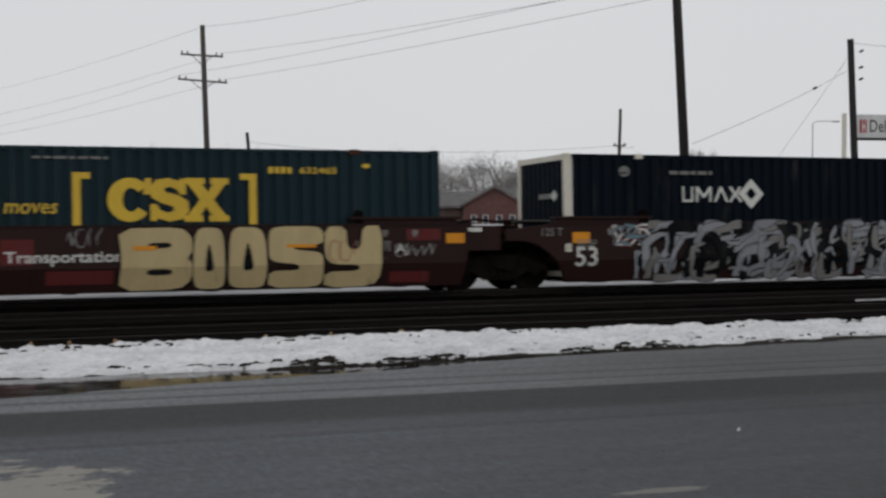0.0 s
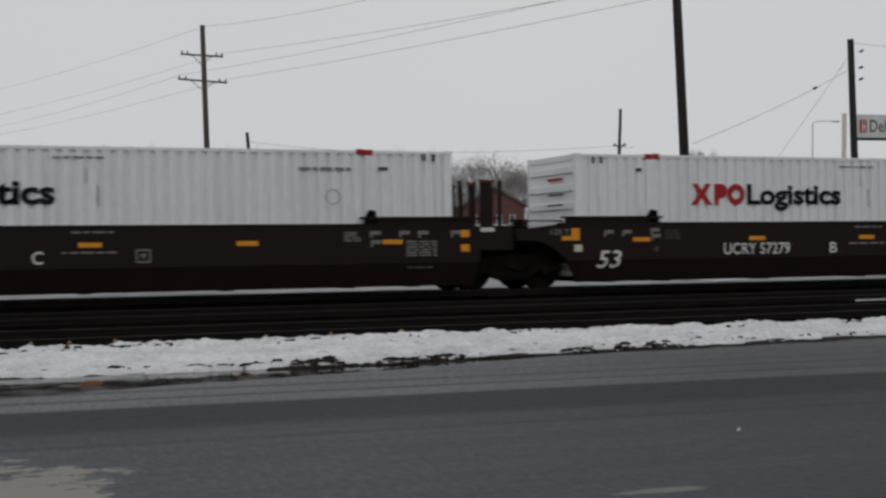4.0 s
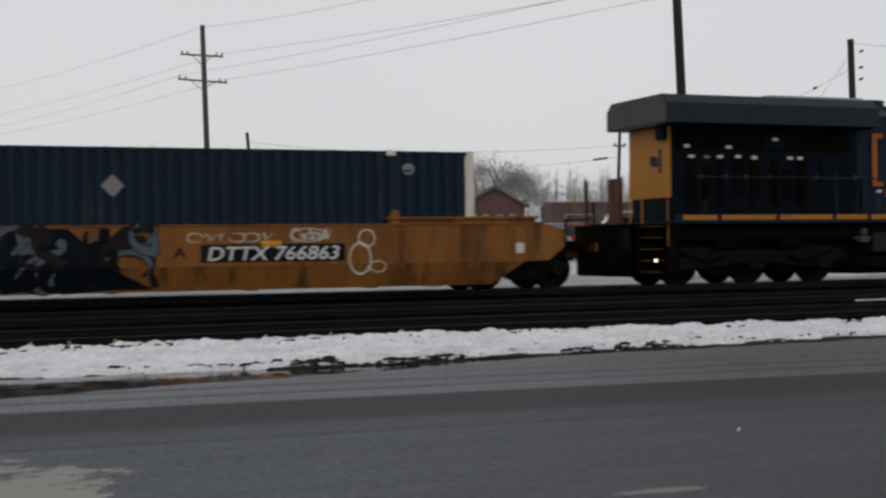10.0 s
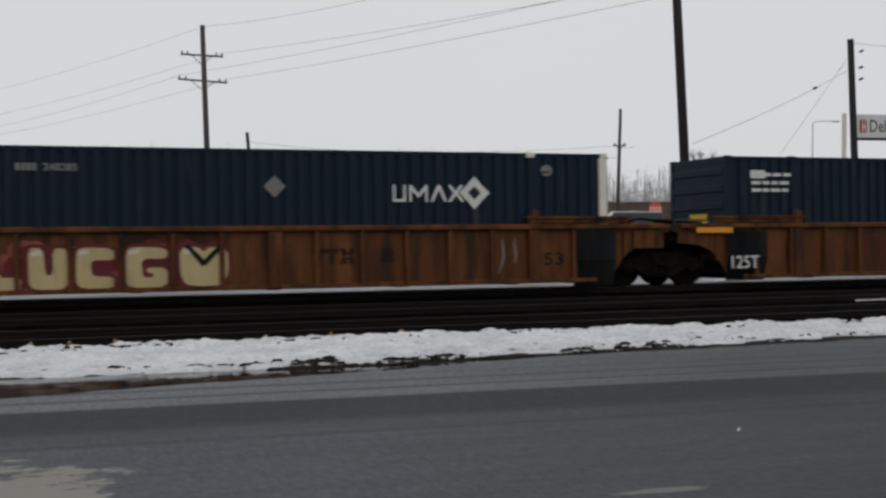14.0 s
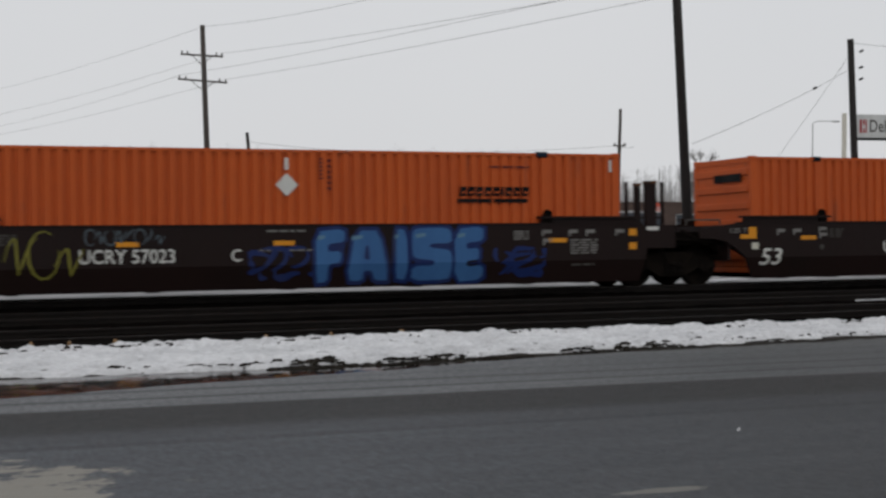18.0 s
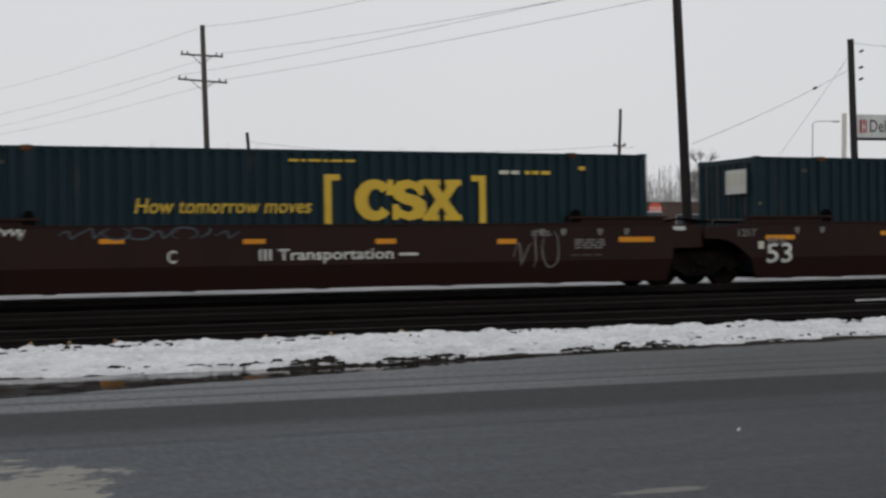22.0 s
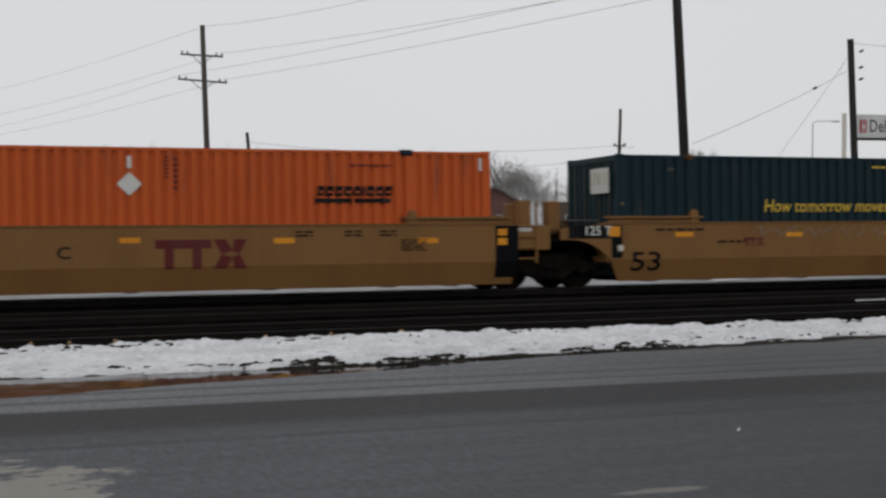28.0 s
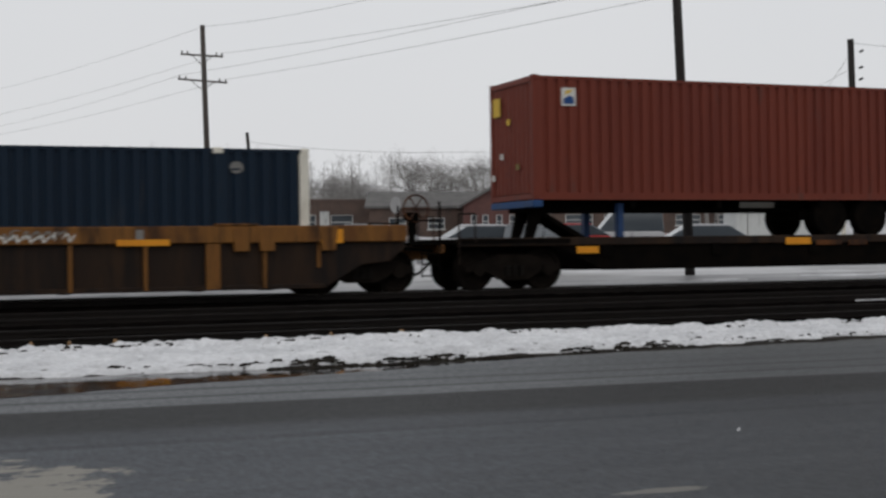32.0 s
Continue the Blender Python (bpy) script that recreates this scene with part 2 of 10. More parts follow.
def ring(s, cx, cz, rx, rz, hole, y, n=20):
    """A flat ring; hole is the inner share of the radius."""
    a, b = ring_points(cx, cz, rx, rz, n), ring_points(cx, cz, rx * hole, rz * hole, n)
    return s.add([(px, y, pz) for px, pz in a + b], [(i, (i + 1) % n, n + (i + 1) % n, n + i) for i in range(n)])


# ---- the train's run: metres that it has gone by t seconds ----
CANT = -1.908


def gone(t):
    return 21.2788 * t - 0.00985 * t * t + 0.000294 * t ** 3


TRAIN = []


def on_train(ob, u):
    """A vehicle or load whose origin lies u metres along the train."""
    ob.matrix_basis = pose(u, 0, 0, CANT)
    TRAIN.append((ob, u))
    return ob


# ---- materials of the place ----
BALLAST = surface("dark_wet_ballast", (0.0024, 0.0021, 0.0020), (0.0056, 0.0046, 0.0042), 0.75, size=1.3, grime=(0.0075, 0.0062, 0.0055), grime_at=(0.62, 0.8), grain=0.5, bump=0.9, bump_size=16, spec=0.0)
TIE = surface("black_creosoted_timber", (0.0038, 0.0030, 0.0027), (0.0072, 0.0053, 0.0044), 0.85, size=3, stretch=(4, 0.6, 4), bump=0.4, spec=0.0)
STUB = surface("orange_broken_wood", (0.24, 0.14, 0.055), (0.16, 0.09, 0.04), 0.8, size=6, stretch=(4, 0.6, 4), bump=0.4)
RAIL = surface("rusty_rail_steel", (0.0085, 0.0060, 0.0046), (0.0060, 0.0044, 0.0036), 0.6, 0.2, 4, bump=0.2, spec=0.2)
WOOD = surface("weathered_pole_wood", (0.075, 0.062, 0.054), (0.050, 0.042, 0.038), 0.85, size=2, stretch=(5, 5, 0.3), bump=0.5)
DARKWOOD = surface("dark_creosoted_pole_wood", (0.0132, 0.0108, 0.0102), (0.0204, 0.0162, 0.0144), 0.8, size=2, stretch=(5, 5, 0.3), bump=0.5)
CABLE = surface("weathered_grey_cable", (0.07, 0.07, 0.07), (0.09, 0.09, 0.09), 0.6, bump=0)
BARK = surface("grey_brown_bark", (0.13, 0.118, 0.108), (0.09, 0.082, 0.076), 0.9, size=3, bump=0.3)
# bark and twigs of far trees, with distance haze lightened into the colour
HAZED_BARK = surface("hazed_grey_bark", (0.20, 0.19, 0.18), (0.15, 0.142, 0.135), 0.9, size=3, bump=0.2)
HAZED_TWIG = surface("hazed_thin_twigs", (0.26, 0.25, 0.24), (0.20, 0.192, 0.185), 0.9, size=1, bump=0)
TWIG = surface("thin_grey_brown_twigs", (0.17, 0.156, 0.145), (0.13, 0.12, 0.11), 0.9, size=1, bump=0)
BRICK = surface("brown_brick_wall", (0.100, 0.068, 0.055), (0.076, 0.053, 0.045), 0.85, size=1.2, grain=0.18, bump=0.2)
REDBRICK = surface("red_brick_wall", (0.112, 0.052, 0.045), (0.090, 0.043, 0.039), 0.85, size=1.2, grain=0.18, bump=0.2)
SHINGLE = surface("grey_roof_shingles", (0.13, 0.125, 0.12), (0.095, 0.092, 0.09), 0.9, size=1.5, grain=0.2, bump=0.3)
SIDING = paint("off_white_siding", (0.55, 0.56, 0.55), (0.46, 0.47, 0.46))
PANE = glassy("window_pane_glass", (0.06, 0.07, 0.08), 0.06)


# ---- ground, tracks, road ----
def ground_material():
    """Packed snow and slush with wet dark patches."""
    m = surface("slushy_ground", (0.50, 0.50, 0.51), (0.20, 0.195, 0.19), 0.55, size=0.16, mix=(0.42, 0.70), grime=(0.055, 0.05, 0.045), grime_at=(0.62, 0.70), grain=0.15, bump=0.3, bump_size=5)
    return m


whole("ground", Shape().add([(-900, -900, -0.22), (1500, -900, -0.22), (1500, 1500, -0.22), (-900, 1500, -0.22)], [(0, 1, 2, 3)]), ground_material(),
      "flat slushy ground with packed snow and wet patches", "ground", kind="structure")


def height_sheet(name, x0, x1, nx, y0, y1, ny, height, material, label, category, kind="structure"):
    xs = [x0 + (x1 - x0) * i / nx for i in range(nx + 1)]
    ys = [y0 + (y1 - y0) * j / ny for j in range(ny + 1)]
    s = Shape().add([(a, b, height(a, b)) for a in xs for b in ys],
                    [(i * (ny + 1) + j, (i + 1) * (ny + 1) + j, (i + 1) * (ny + 1) + j + 1, i * (ny + 1) + j + 1) for i in range(nx) for j in range(ny)])
    return whole(name, s, material, label, category, kind=kind, smooth=True)


def rough_noise(a, b, f, seed=0.0):
    return noise.noise(Vector((a * f, b * f, seed)))


TRACKS = (0.0, -4.5, -8.3)


def ballast_height(a, b):
    h = -0.20
    for c in TRACKS:
        h = max(h, -0.105 - max(0.0, abs(b - c) - 1.45) * 0.28)
    return max(h, -0.30) + 0.025 * rough_noise(a, b, 2.3) + 0.02 * rough_noise(a, b, 6.0, 4.0)


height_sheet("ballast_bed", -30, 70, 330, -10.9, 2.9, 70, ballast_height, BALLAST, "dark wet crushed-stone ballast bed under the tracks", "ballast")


def rail_track(y, cant, tie_from, tie_to):
    track = thing("railway_track", "rusty rails on dark timber ties in wet ballast", "track", "parallel tracks", "structure", pose(0, y, 0, cant))
    prof = [(-0.075, -0.17), (0.075, -0.17), (0.075, -0.155), (0.014, -0.125), (0.014, -0.045), (0.036, -0.03), (0.036, -0.006), (0.028, 0.0), (-0.028, 0.0),
            (-0.036, -0.006), (-0.036, -0.03), (-0.014, -0.045), (-0.014, -0.125), (-0.075, -0.155)]
    for side in (-0.755, 0.755):
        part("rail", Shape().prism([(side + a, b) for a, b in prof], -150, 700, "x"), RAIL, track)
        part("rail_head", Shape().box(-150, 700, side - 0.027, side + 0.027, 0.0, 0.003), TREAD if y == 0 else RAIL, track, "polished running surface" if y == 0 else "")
    rng = random.Random(int(y * 10) + 5)
    tie = Shape().box(-0.115, 0.115, -1.30, 1.30, -0.30, -0.165).mesh("tie", bevel=0.012)
    n = 0
    x = tie_from
    while x < tie_to:
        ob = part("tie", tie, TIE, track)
        ob.matrix_basis = pose(x, rng.uniform(-0.05, 0.05), rng.uniform(0.0, 0.035), 0, 0, rng.uniform(-1.5, 1.5))
        x += 0.52
        n += 1
    return track


rail_track(TRACKS[0], CANT, -6, 34)
rail_track(TRACKS[1], 0, -6, 34)
rail_track(TRACKS[2], 0, -5, 30)

SNOW = surface("old_grainy_snow", (0.72, 0.725, 0.74), (0.58, 0.585, 0.60), 0.7, size=1.6, grime=(0.12, 0.115, 0.11), grime_at=(0.63, 0.70), stretch=(0.8, 1.6, 1), grain=0.16, bump=0.8, bump_size=14, spec=0.15)
MUD = surface("wet_black_mud_and_grit", (0.014, 0.012, 0.010), (0.030, 0.026, 0.021), 0.75, size=2.5, grain=0.3, bump=0.6, bump_size=16, spec=0.05)
WATER = surface("dark_puddle_water", (0.010, 0.009, 0.008), (0.014, 0.012, 0.010), 0.06, size=1.0, grain=0.02, bump=0.008, bump_size=3, spec=0.5)


def along(x, stops):
    """A value that changes evenly between the stops along the road."""
    for (x0, v0), (x1, v1) in zip(stops, stops[1:]):
        if x <= x1:
            return v0 + (v1 - v0) * max(0.0, (x - x0) / (x1 - x0))
    return stops[-1][1]


def snow_edge(x):
    return along(x, ((1.1, -12.15), (3.5, -12.27), (6.1, -12.42), (10.6, -12.05), (14.9, -11.72), (33, -11.2))) + 0.10 * rough_noise(x, 0, 1.3, 9) + 0.07 * rough_noise(x, 0, 4.1, 10)


def road_edge(x):
    return along(x, ((1, -15.50), (3.0, -15.05), (5.6, -14.62), (7.2, -14.12), (9.6, -13.75), (13.5, -13.35), (30, -12.2))) + 0.12 * rough_noise(x, 0, 0.9, 31) + 0.07 * rough_noise(x, 0, 3.3, 32)


def bank_height(a, b):
    """A ploughed ridge: small lumps, a crust with gaps along its crest and a broken edge towards the road."""
    back = min(1.0, max(0.0, (-10.02 + 0.16 * rough_noise(a, 0, 0.9, 21) + 0.09 * rough_noise(a, 0, 2.9, 22) - b) / 0.20))
    inside = b - snow_edge(a)
    front = min(1.0, max(0.0, inside / 0.07))
    rise = min(1.0, max(0.0, inside / 1.9))
    lumps = 0.03 * rough_noise(a, b, 1.1, 2.0) + 0.06 * rough_noise(a, b * 1.5, 2.5, 5.0) + 0.05 * rough_noise(a, b * 1.6, 6.0, 7.0) + 0.025 * rough_noise(a, b, 14.0, 8.0)
    body = -0.155 + 0.155 * rise ** 0.85 + lumps * (0.35 + 0.50 * rise)
    worn = along(a, ((2, 0.20), (4.5, 0.08), (6.5, -0.10), (13, -0.10), (20, 0.0)))
    gaps = max(0.0, rough_noise(a * 1.3, b * 8.0, 1.1, 15.0) - worn - 0.75 * max(0.0, inside - 0.30)) * 6.0
    crust = max(0.0, rough_noise(a * 1.1, b * 6.5, 1.0, 18.0) + 0.02 - 1.6 * abs(b + 10.55)) * 4.0
    body -= 0.12 * min(1.0, gaps + crust)
    return -0.26 + (0.26 + body) * back * front


height_sheet("snow_bank", -2, 26, 950, -12.85, -9.7, 120, bank_height, SNOW, "lumpy ridge of old ploughed snow along the road", "snow")
height_sheet("snow_bank_end", 26, 48, 130, -12.6, -9.6, 32, bank_height, SNOW, "further end of the ploughed snow ridge", "snow")


def clod_strip(name, count, seed, spot, material, label):
    """Dark grit and frozen clods strewn over the snow, past counting; they darken its shaded hollows too."""
    rng = random.Random(seed)
    s = Shape()
    for _ in range(count):
        x, y = spot(rng)
        if x is None:
            continue
        le, w, h = rng.uniform(0.015, 0.07) * rng.choice((1, 1, 2.2)), rng.uniform(0.012, 0.04), rng.uniform(0.01, 0.03)
        z = max(bank_height(x, y), -0.20) - 0.006
        ring_low = [(x + le * math.cos(k * 1.0472 + 0.3) * rng.uniform(0.7, 1.1), y + w * math.sin(k * 1.0472 + 0.3), z) for k in range(6)]
        ring_top = [(x + (a - x) * 0.55, y + (b - y) * 0.55, z + h * rng.uniform(0.8, 1.2)) for a, b, c in ring_low]
        s.add(ring_low + ring_top, [(k, (k + 1) % 6, 6 + (k + 1) % 6, 6 + k) for k in range(6)] + [(6, 7, 8, 9, 10, 11)])
    return whole(name, s, material, label, "grit", kind="stuff")


def front_spot(rng):
    x = rng.uniform(0.5, 24) if rng.random() < 0.35 else rng.uniform(4.2, 13)
    y = snow_edge(x) + abs(rng.gauss(0, 0.13)) - 0.05
    keep = rough_noise(x * 0.9, y * 5.0, 1.0, 51.0) > (0.22 if x < 4.2 else 0.0)
    return (x, y) if keep else (None, None)


def crest_spot(rng):
    x = rng.uniform(0.5, 22)
    y = -10.5 + 0.15 * rough_noise(x, 0, 0.6, 41) + rng.gauss(0, 0.07)
    return (x, y) if rough_noise(x, 0, 0.8, 52.0) > 0.05 else (None, None)


# grit stands both for bared dirt and for the shade of snow hollows
clod_strip("grit_clods", 2400, 5, front_spot, MUD, "dark grit and frozen clods along the snow's edge")
clod_strip("crust_grit", 300, 6, crest_spot, MUD, "dark grit that also paints the shaded hollows of the snow crest")


def mud_height(a, b):
    top = -0.206 + along(a, ((1, -0.012), (5, -0.010), (8, -0.004), (11, 0.008))) + 0.022 * rough_noise(a * 0.6, b * 2.2, 1.6, 12.0) + 0.014 * rough_noise(a, b * 2, 5.0, 13.0) + (0.02 if b > -12.2 else 0)
    return top if b > snow_edge(a) - 0.15 else min(top, -0.2045 + 0.004 * rough_noise(a, b * 2, 3.0, 14.0))


height_sheet("verge_mud", -14, 48, 700, -14.6, -10.3, 60, mud_height, MUD, "wet black mud along the road edge", "mud")
whole("puddle", Shape().add([(-14, -14.6, -0.206), (48, -14.6, -0.206), (48, -11.6, -0.206), (-14, -11.6, -0.206)], [(0, 1, 2, 3)]), WATER,
      "dark meltwater along the road edge that mirrors the train", "puddle", kind="structure")


def road_material():
    """Asphalt in three lanes of different age, with drag marks along the road and fine aggregate."""
    m = surface("worn_asphalt", (0.044, 0.0465, 0.0495), (0.052, 0.0545, 0.0575), 0.7, size=0.5, stretch=(0.7, 1, 1), grain=0.42, bump=0.5, bump_size=34, spec=0.3)
    n, l = m.node_tree.nodes, m.node_tree.links
    b = n["Principled BSDF"]
    at = n.new("ShaderNodeTexCoord")
    sep = n.new("ShaderNodeSeparateXYZ")
    l.new(at.outputs["Object"], sep.inputs[0])
    drift = n.new("ShaderNodeTexNoise")
    drift.inputs["Scale"].default_value, drift.inputs["Detail"].default_value = 1.0, 5
    lane = n.new("ShaderNodeMapping")
    lane.inputs["Scale"].default_value = (0.22, 1.4, 1)
    l.new(at.outputs["Object"], lane.inputs[0])
    l.new(lane.outputs[0], drift.inputs["Vector"])
    wob = n.new("ShaderNodeMath")
    wob.operation = "MULTIPLY_ADD"
    wob.inputs[1].default_value = 0.15
    l.new(drift.outputs["Fac"], wob.inputs[0])
    slant = n.new("ShaderNodeMath")
    slant.operation = "MULTIPLY_ADD"
    slant.inputs[1].default_value = 0.04
    l.new(sep.outputs["X"], slant.inputs[0])
    l.new(sep.outputs["Y"], slant.inputs[2])
    l.new(slant.outputs[0], wob.inputs[2])
    ramp = n.new("ShaderNodeMapRange")
    ramp.inputs["From Min"].default_value, ramp.inputs["From Max"].default_value = -24.0, -13.0
    l.new(wob.outputs[0], ramp.inputs["Value"])
    tone = n.new("ShaderNodeValToRGB")
    e = tone.color_ramp.elements

    def stop(y, v):
        k = e.new((y + 24.0) / 11.0)
        k.color = (v * (0.97 if y < -17.9 else 1.0), v, v * (1.07 if y < -17.9 else 0.99), 1)
    e[0].color, e[1].color = (1.36, 1.38, 1.43, 1), (3.0, 2.9, 2.75, 1)
    for y, v in ((-20.4, 1.40), (-18.70, 1.40), (-18.58, 0.8), (-18.46, 1.22), (-18.05, 1.12), (-17.80, 0.60), (-17.55, 0.46), (-16.56, 0.42), (-16.50, 1.3), (-16.44, 2.65), (-15.96, 2.65),
                 (-15.91, 1.0), (-15.84, 1.0), (-15.79, 2.6), (-15.38, 2.55), (-15.32, 1.2), (-15.26, 1.2), (-15.20, 2.6), (-14.80, 2.6), (-14.74, 1.5), (-14.68, 2.4), (-14.0, 2.6)):
        stop(y, v)
    l.new(ramp.outputs[0], tone.inputs["Fac"])
    streaks = n.new("ShaderNodeTexNoise")
    streaks.inputs["Scale"].default_value, streaks.inputs["Detail"].default_value = 1.0, 6
    along = n.new("ShaderNodeMapping")
    along.inputs["Scale"].default_value = (0.10, 3.2, 1)
    l.new(at.outputs["Object"], along.inputs[0])
    l.new(along.outputs[0], streaks.inputs["Vector"])
    sr = n.new("ShaderNodeMapRange")
    sr.inputs["From Min"].default_value, sr.inputs["From Max"].default_value = 0.3, 0.7
    sr.inputs["To Min"].default_value, sr.inputs["To Max"].default_value = 0.90, 1.10
    l.new(streaks.outputs["Fac"], sr.inputs["Value"])
    old = b.inputs["Base Color"].links[0].from_socket
    mul = n.new("ShaderNodeMix")
    mul.data_type, mul.blend_type = "RGBA", "MULTIPLY"
    mul.inputs["Factor"].default_value = 1.0
    l.new(old, mul.inputs["A"])
    l.new(tone.outputs[0], mul.inputs["B"])
    mul2 = n.new("ShaderNodeVectorMath")
    mul2.operation = "SCALE"
    l.new(mul.outputs["Result"], mul2.inputs[0])
    l.new(sr.outputs[0], mul2.inputs["Scale"])
    blot = n.new("ShaderNodeTexNoise")
    blot.inputs["Scale"].default_value, blot.inputs["Detail"].default_value, blot.inputs["Roughness"].default_value = 1.0, 5, 0.75
    spots = n.new("ShaderNodeMapping")
    spots.inputs["Scale"].default_value = (15.0, 6.0, 1)
    l.new(at.outputs["Object"], spots.inputs[0])
    l.new(spots.outputs[0], blot.inputs["Vector"])
    br = n.new("ShaderNodeMapRange")
    br.inputs["From Min"].default_value, br.inputs["From Max"].default_value = 0.25, 0.75
    br.inputs["To Min"].default_value, br.inputs["To Max"].default_value = 0.5, 1.5
    l.new(blot.outputs["Fac"], br.inputs["Value"])
    # base tone falls from 1.06 to 0.56 towards +x and -y
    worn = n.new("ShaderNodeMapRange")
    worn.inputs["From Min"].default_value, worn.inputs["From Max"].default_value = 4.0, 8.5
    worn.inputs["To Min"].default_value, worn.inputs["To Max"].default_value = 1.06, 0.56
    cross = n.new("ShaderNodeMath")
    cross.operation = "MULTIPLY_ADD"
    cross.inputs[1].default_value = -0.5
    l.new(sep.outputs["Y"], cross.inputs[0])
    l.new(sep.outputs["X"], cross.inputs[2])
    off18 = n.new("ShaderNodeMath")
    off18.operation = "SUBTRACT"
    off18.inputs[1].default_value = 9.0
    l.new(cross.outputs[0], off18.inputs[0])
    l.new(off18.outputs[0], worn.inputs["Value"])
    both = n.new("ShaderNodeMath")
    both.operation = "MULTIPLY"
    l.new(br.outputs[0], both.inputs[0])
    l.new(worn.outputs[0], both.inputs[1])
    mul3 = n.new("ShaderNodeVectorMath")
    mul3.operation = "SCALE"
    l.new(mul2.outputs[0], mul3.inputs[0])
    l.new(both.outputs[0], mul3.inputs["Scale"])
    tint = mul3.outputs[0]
    for cx, cy, rx, ry, thick in ((0.40, -20.50, 1.18, 1.45, 0.85), (4.72, -21.9, 0.42, 0.085, 0.5), (-0.4, -22.3, 1.0, 0.5, 0.85)):
        off = n.new("ShaderNodeVectorMath")
        off.operation = "SUBTRACT"
        off.inputs[1].default_value = (cx, cy, 0.0)
        l.new(at.outputs["Object"], off.inputs[0])
        div = n.new("ShaderNodeVectorMath")
        div.operation = "DIVIDE"
        div.inputs[1].default_value = (rx, ry, 1.0)
        l.new(off.outputs[0], div.inputs[0])
        far = n.new("ShaderNodeVectorMath")
        far.operation = "LENGTH"
        l.new(div.outputs[0], far.inputs[0])
        torn = n.new("ShaderNodeTexNoise")
        torn.inputs["Scale"].default_value, torn.inputs["Detail"].default_value, torn.inputs["Roughness"].default_value = 2.6, 9, 0.68
        wide = n.new("ShaderNodeMapping")
        wide.inputs["Scale"].default_value = (0.9, 1.1, 1)
        l.new(at.outputs["Object"], wide.inputs[0])
        l.new(wide.outputs[0], torn.inputs["Vector"])
        add = n.new("ShaderNodeMath")
        add.operation = "MULTIPLY_ADD"
        add.inputs[1].default_value = 2.7
        l.new(torn.outputs["Fac"], add.inputs[0])
        l.new(far.outputs["Value"], add.inputs[2])
        cut = n.new("ShaderNodeMapRange")
        cut.inputs["From Min"].default_value, cut.inputs["From Max"].default_value = 2.24, 2.06
        cut.inputs["To Max"].default_value = thick
        l.new(add.outputs[0], cut.inputs["Value"])
        dust = n.new("ShaderNodeMix")
        dust.data_type = "RGBA"
        dust.inputs["B"].default_value = (0.27, 0.255, 0.22, 1)
        l.new(cut.outputs[0], dust.inputs["Factor"])
        l.new(tint, dust.inputs["A"])
        tint = dust.outputs["Result"]
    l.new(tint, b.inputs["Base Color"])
    return m


edge = [(x / 10.0, road_edge(x / 10.0)) for x in range(-140, 441)]
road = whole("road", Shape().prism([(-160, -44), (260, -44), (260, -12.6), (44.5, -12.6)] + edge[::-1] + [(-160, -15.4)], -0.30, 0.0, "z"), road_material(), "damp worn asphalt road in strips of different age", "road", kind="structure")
# the carriageway lies 0.2 m below the rails
LOWER = Matrix.Translation((0, -29.92, 1.887)) @ Matrix.Scale(1.106, 4) @ Matrix.Translation((0, 29.92, -1.887))
road.matrix_basis = LOWER



def ragged_patch(name, cx, cy, rx, ry, z, material, label, category, seed, n=44):
    rng = random.Random(seed)
    pts = []
    for i in range(n):
        a = 2 * math.pi * i / n
        k = 0.75 + 0.6 * rough_noise(math.cos(a) * 1.6, math.sin(a) * 1.6, 1.0, seed) + rng.uniform(-0.08, 0.08)
        pts.append((cx + rx * k * math.cos(a), cy + ry * k * math.sin(a)))
    return whole(name, Shape().prism(pts, z - 0.10, z, "z"), material, label, category, kind="structure")


whole("ice_lump", Shape().rod(LOWER @ Vector((6.66, -19.97, -0.01)), LOWER @ Vector((6.68, -19.97, 0.025)), 0.017, 0.009, 7), SNOW, "small white lump of ice on the road", "ice", bevel=0.006)

stub = None
for x, y, r in ((1.68, -10.85, 8), (2.16, -10.9, -12), (2.78, -10.9, 20), (4.85, -11.0, 4), (5.82, -10.95, -6), (6.90, -10.95, 15)):
    if stub is None:
        stub = whole("tie_stub", Shape().prism([(-0.028, -0.25), (0.034, -0.25), (0.028, -0.01), (0.006, 0.02), (-0.02, 0.0)], -0.05, 0.05), STUB,
                     "splintered orange end of an old timber tie in the snow", "timber", "old tie ends")
        first = stub
        stub.matrix_basis = pose(x * 1.045, y * 1.045 + 1.35, 0.03, 6, 4, r)
    else:
        copy_thing(first, pose(x * 1.045, y * 1.045 + 1.35, 0.03, 6, -4, r))

# snow that lies between the tracks
for cx, cy, rx, ry, seed in ((21.9, -5.42, 2.6, 0.12, 1.0), (24.5, -6.2, 2.0, 0.3, 2.0), (27.5, 4.6, 3.2, 0.9, 4.0), (22.0, 3.6, 1.2, 0.5, 6.0)):
    ragged_patch("snow_patch", cx, cy, rx, ry, (-0.085 if cy > -6 else -0.17) if cy < 0 else -0.12, SNOW, "flat remnant of old snow beside the rails", "snow", seed)
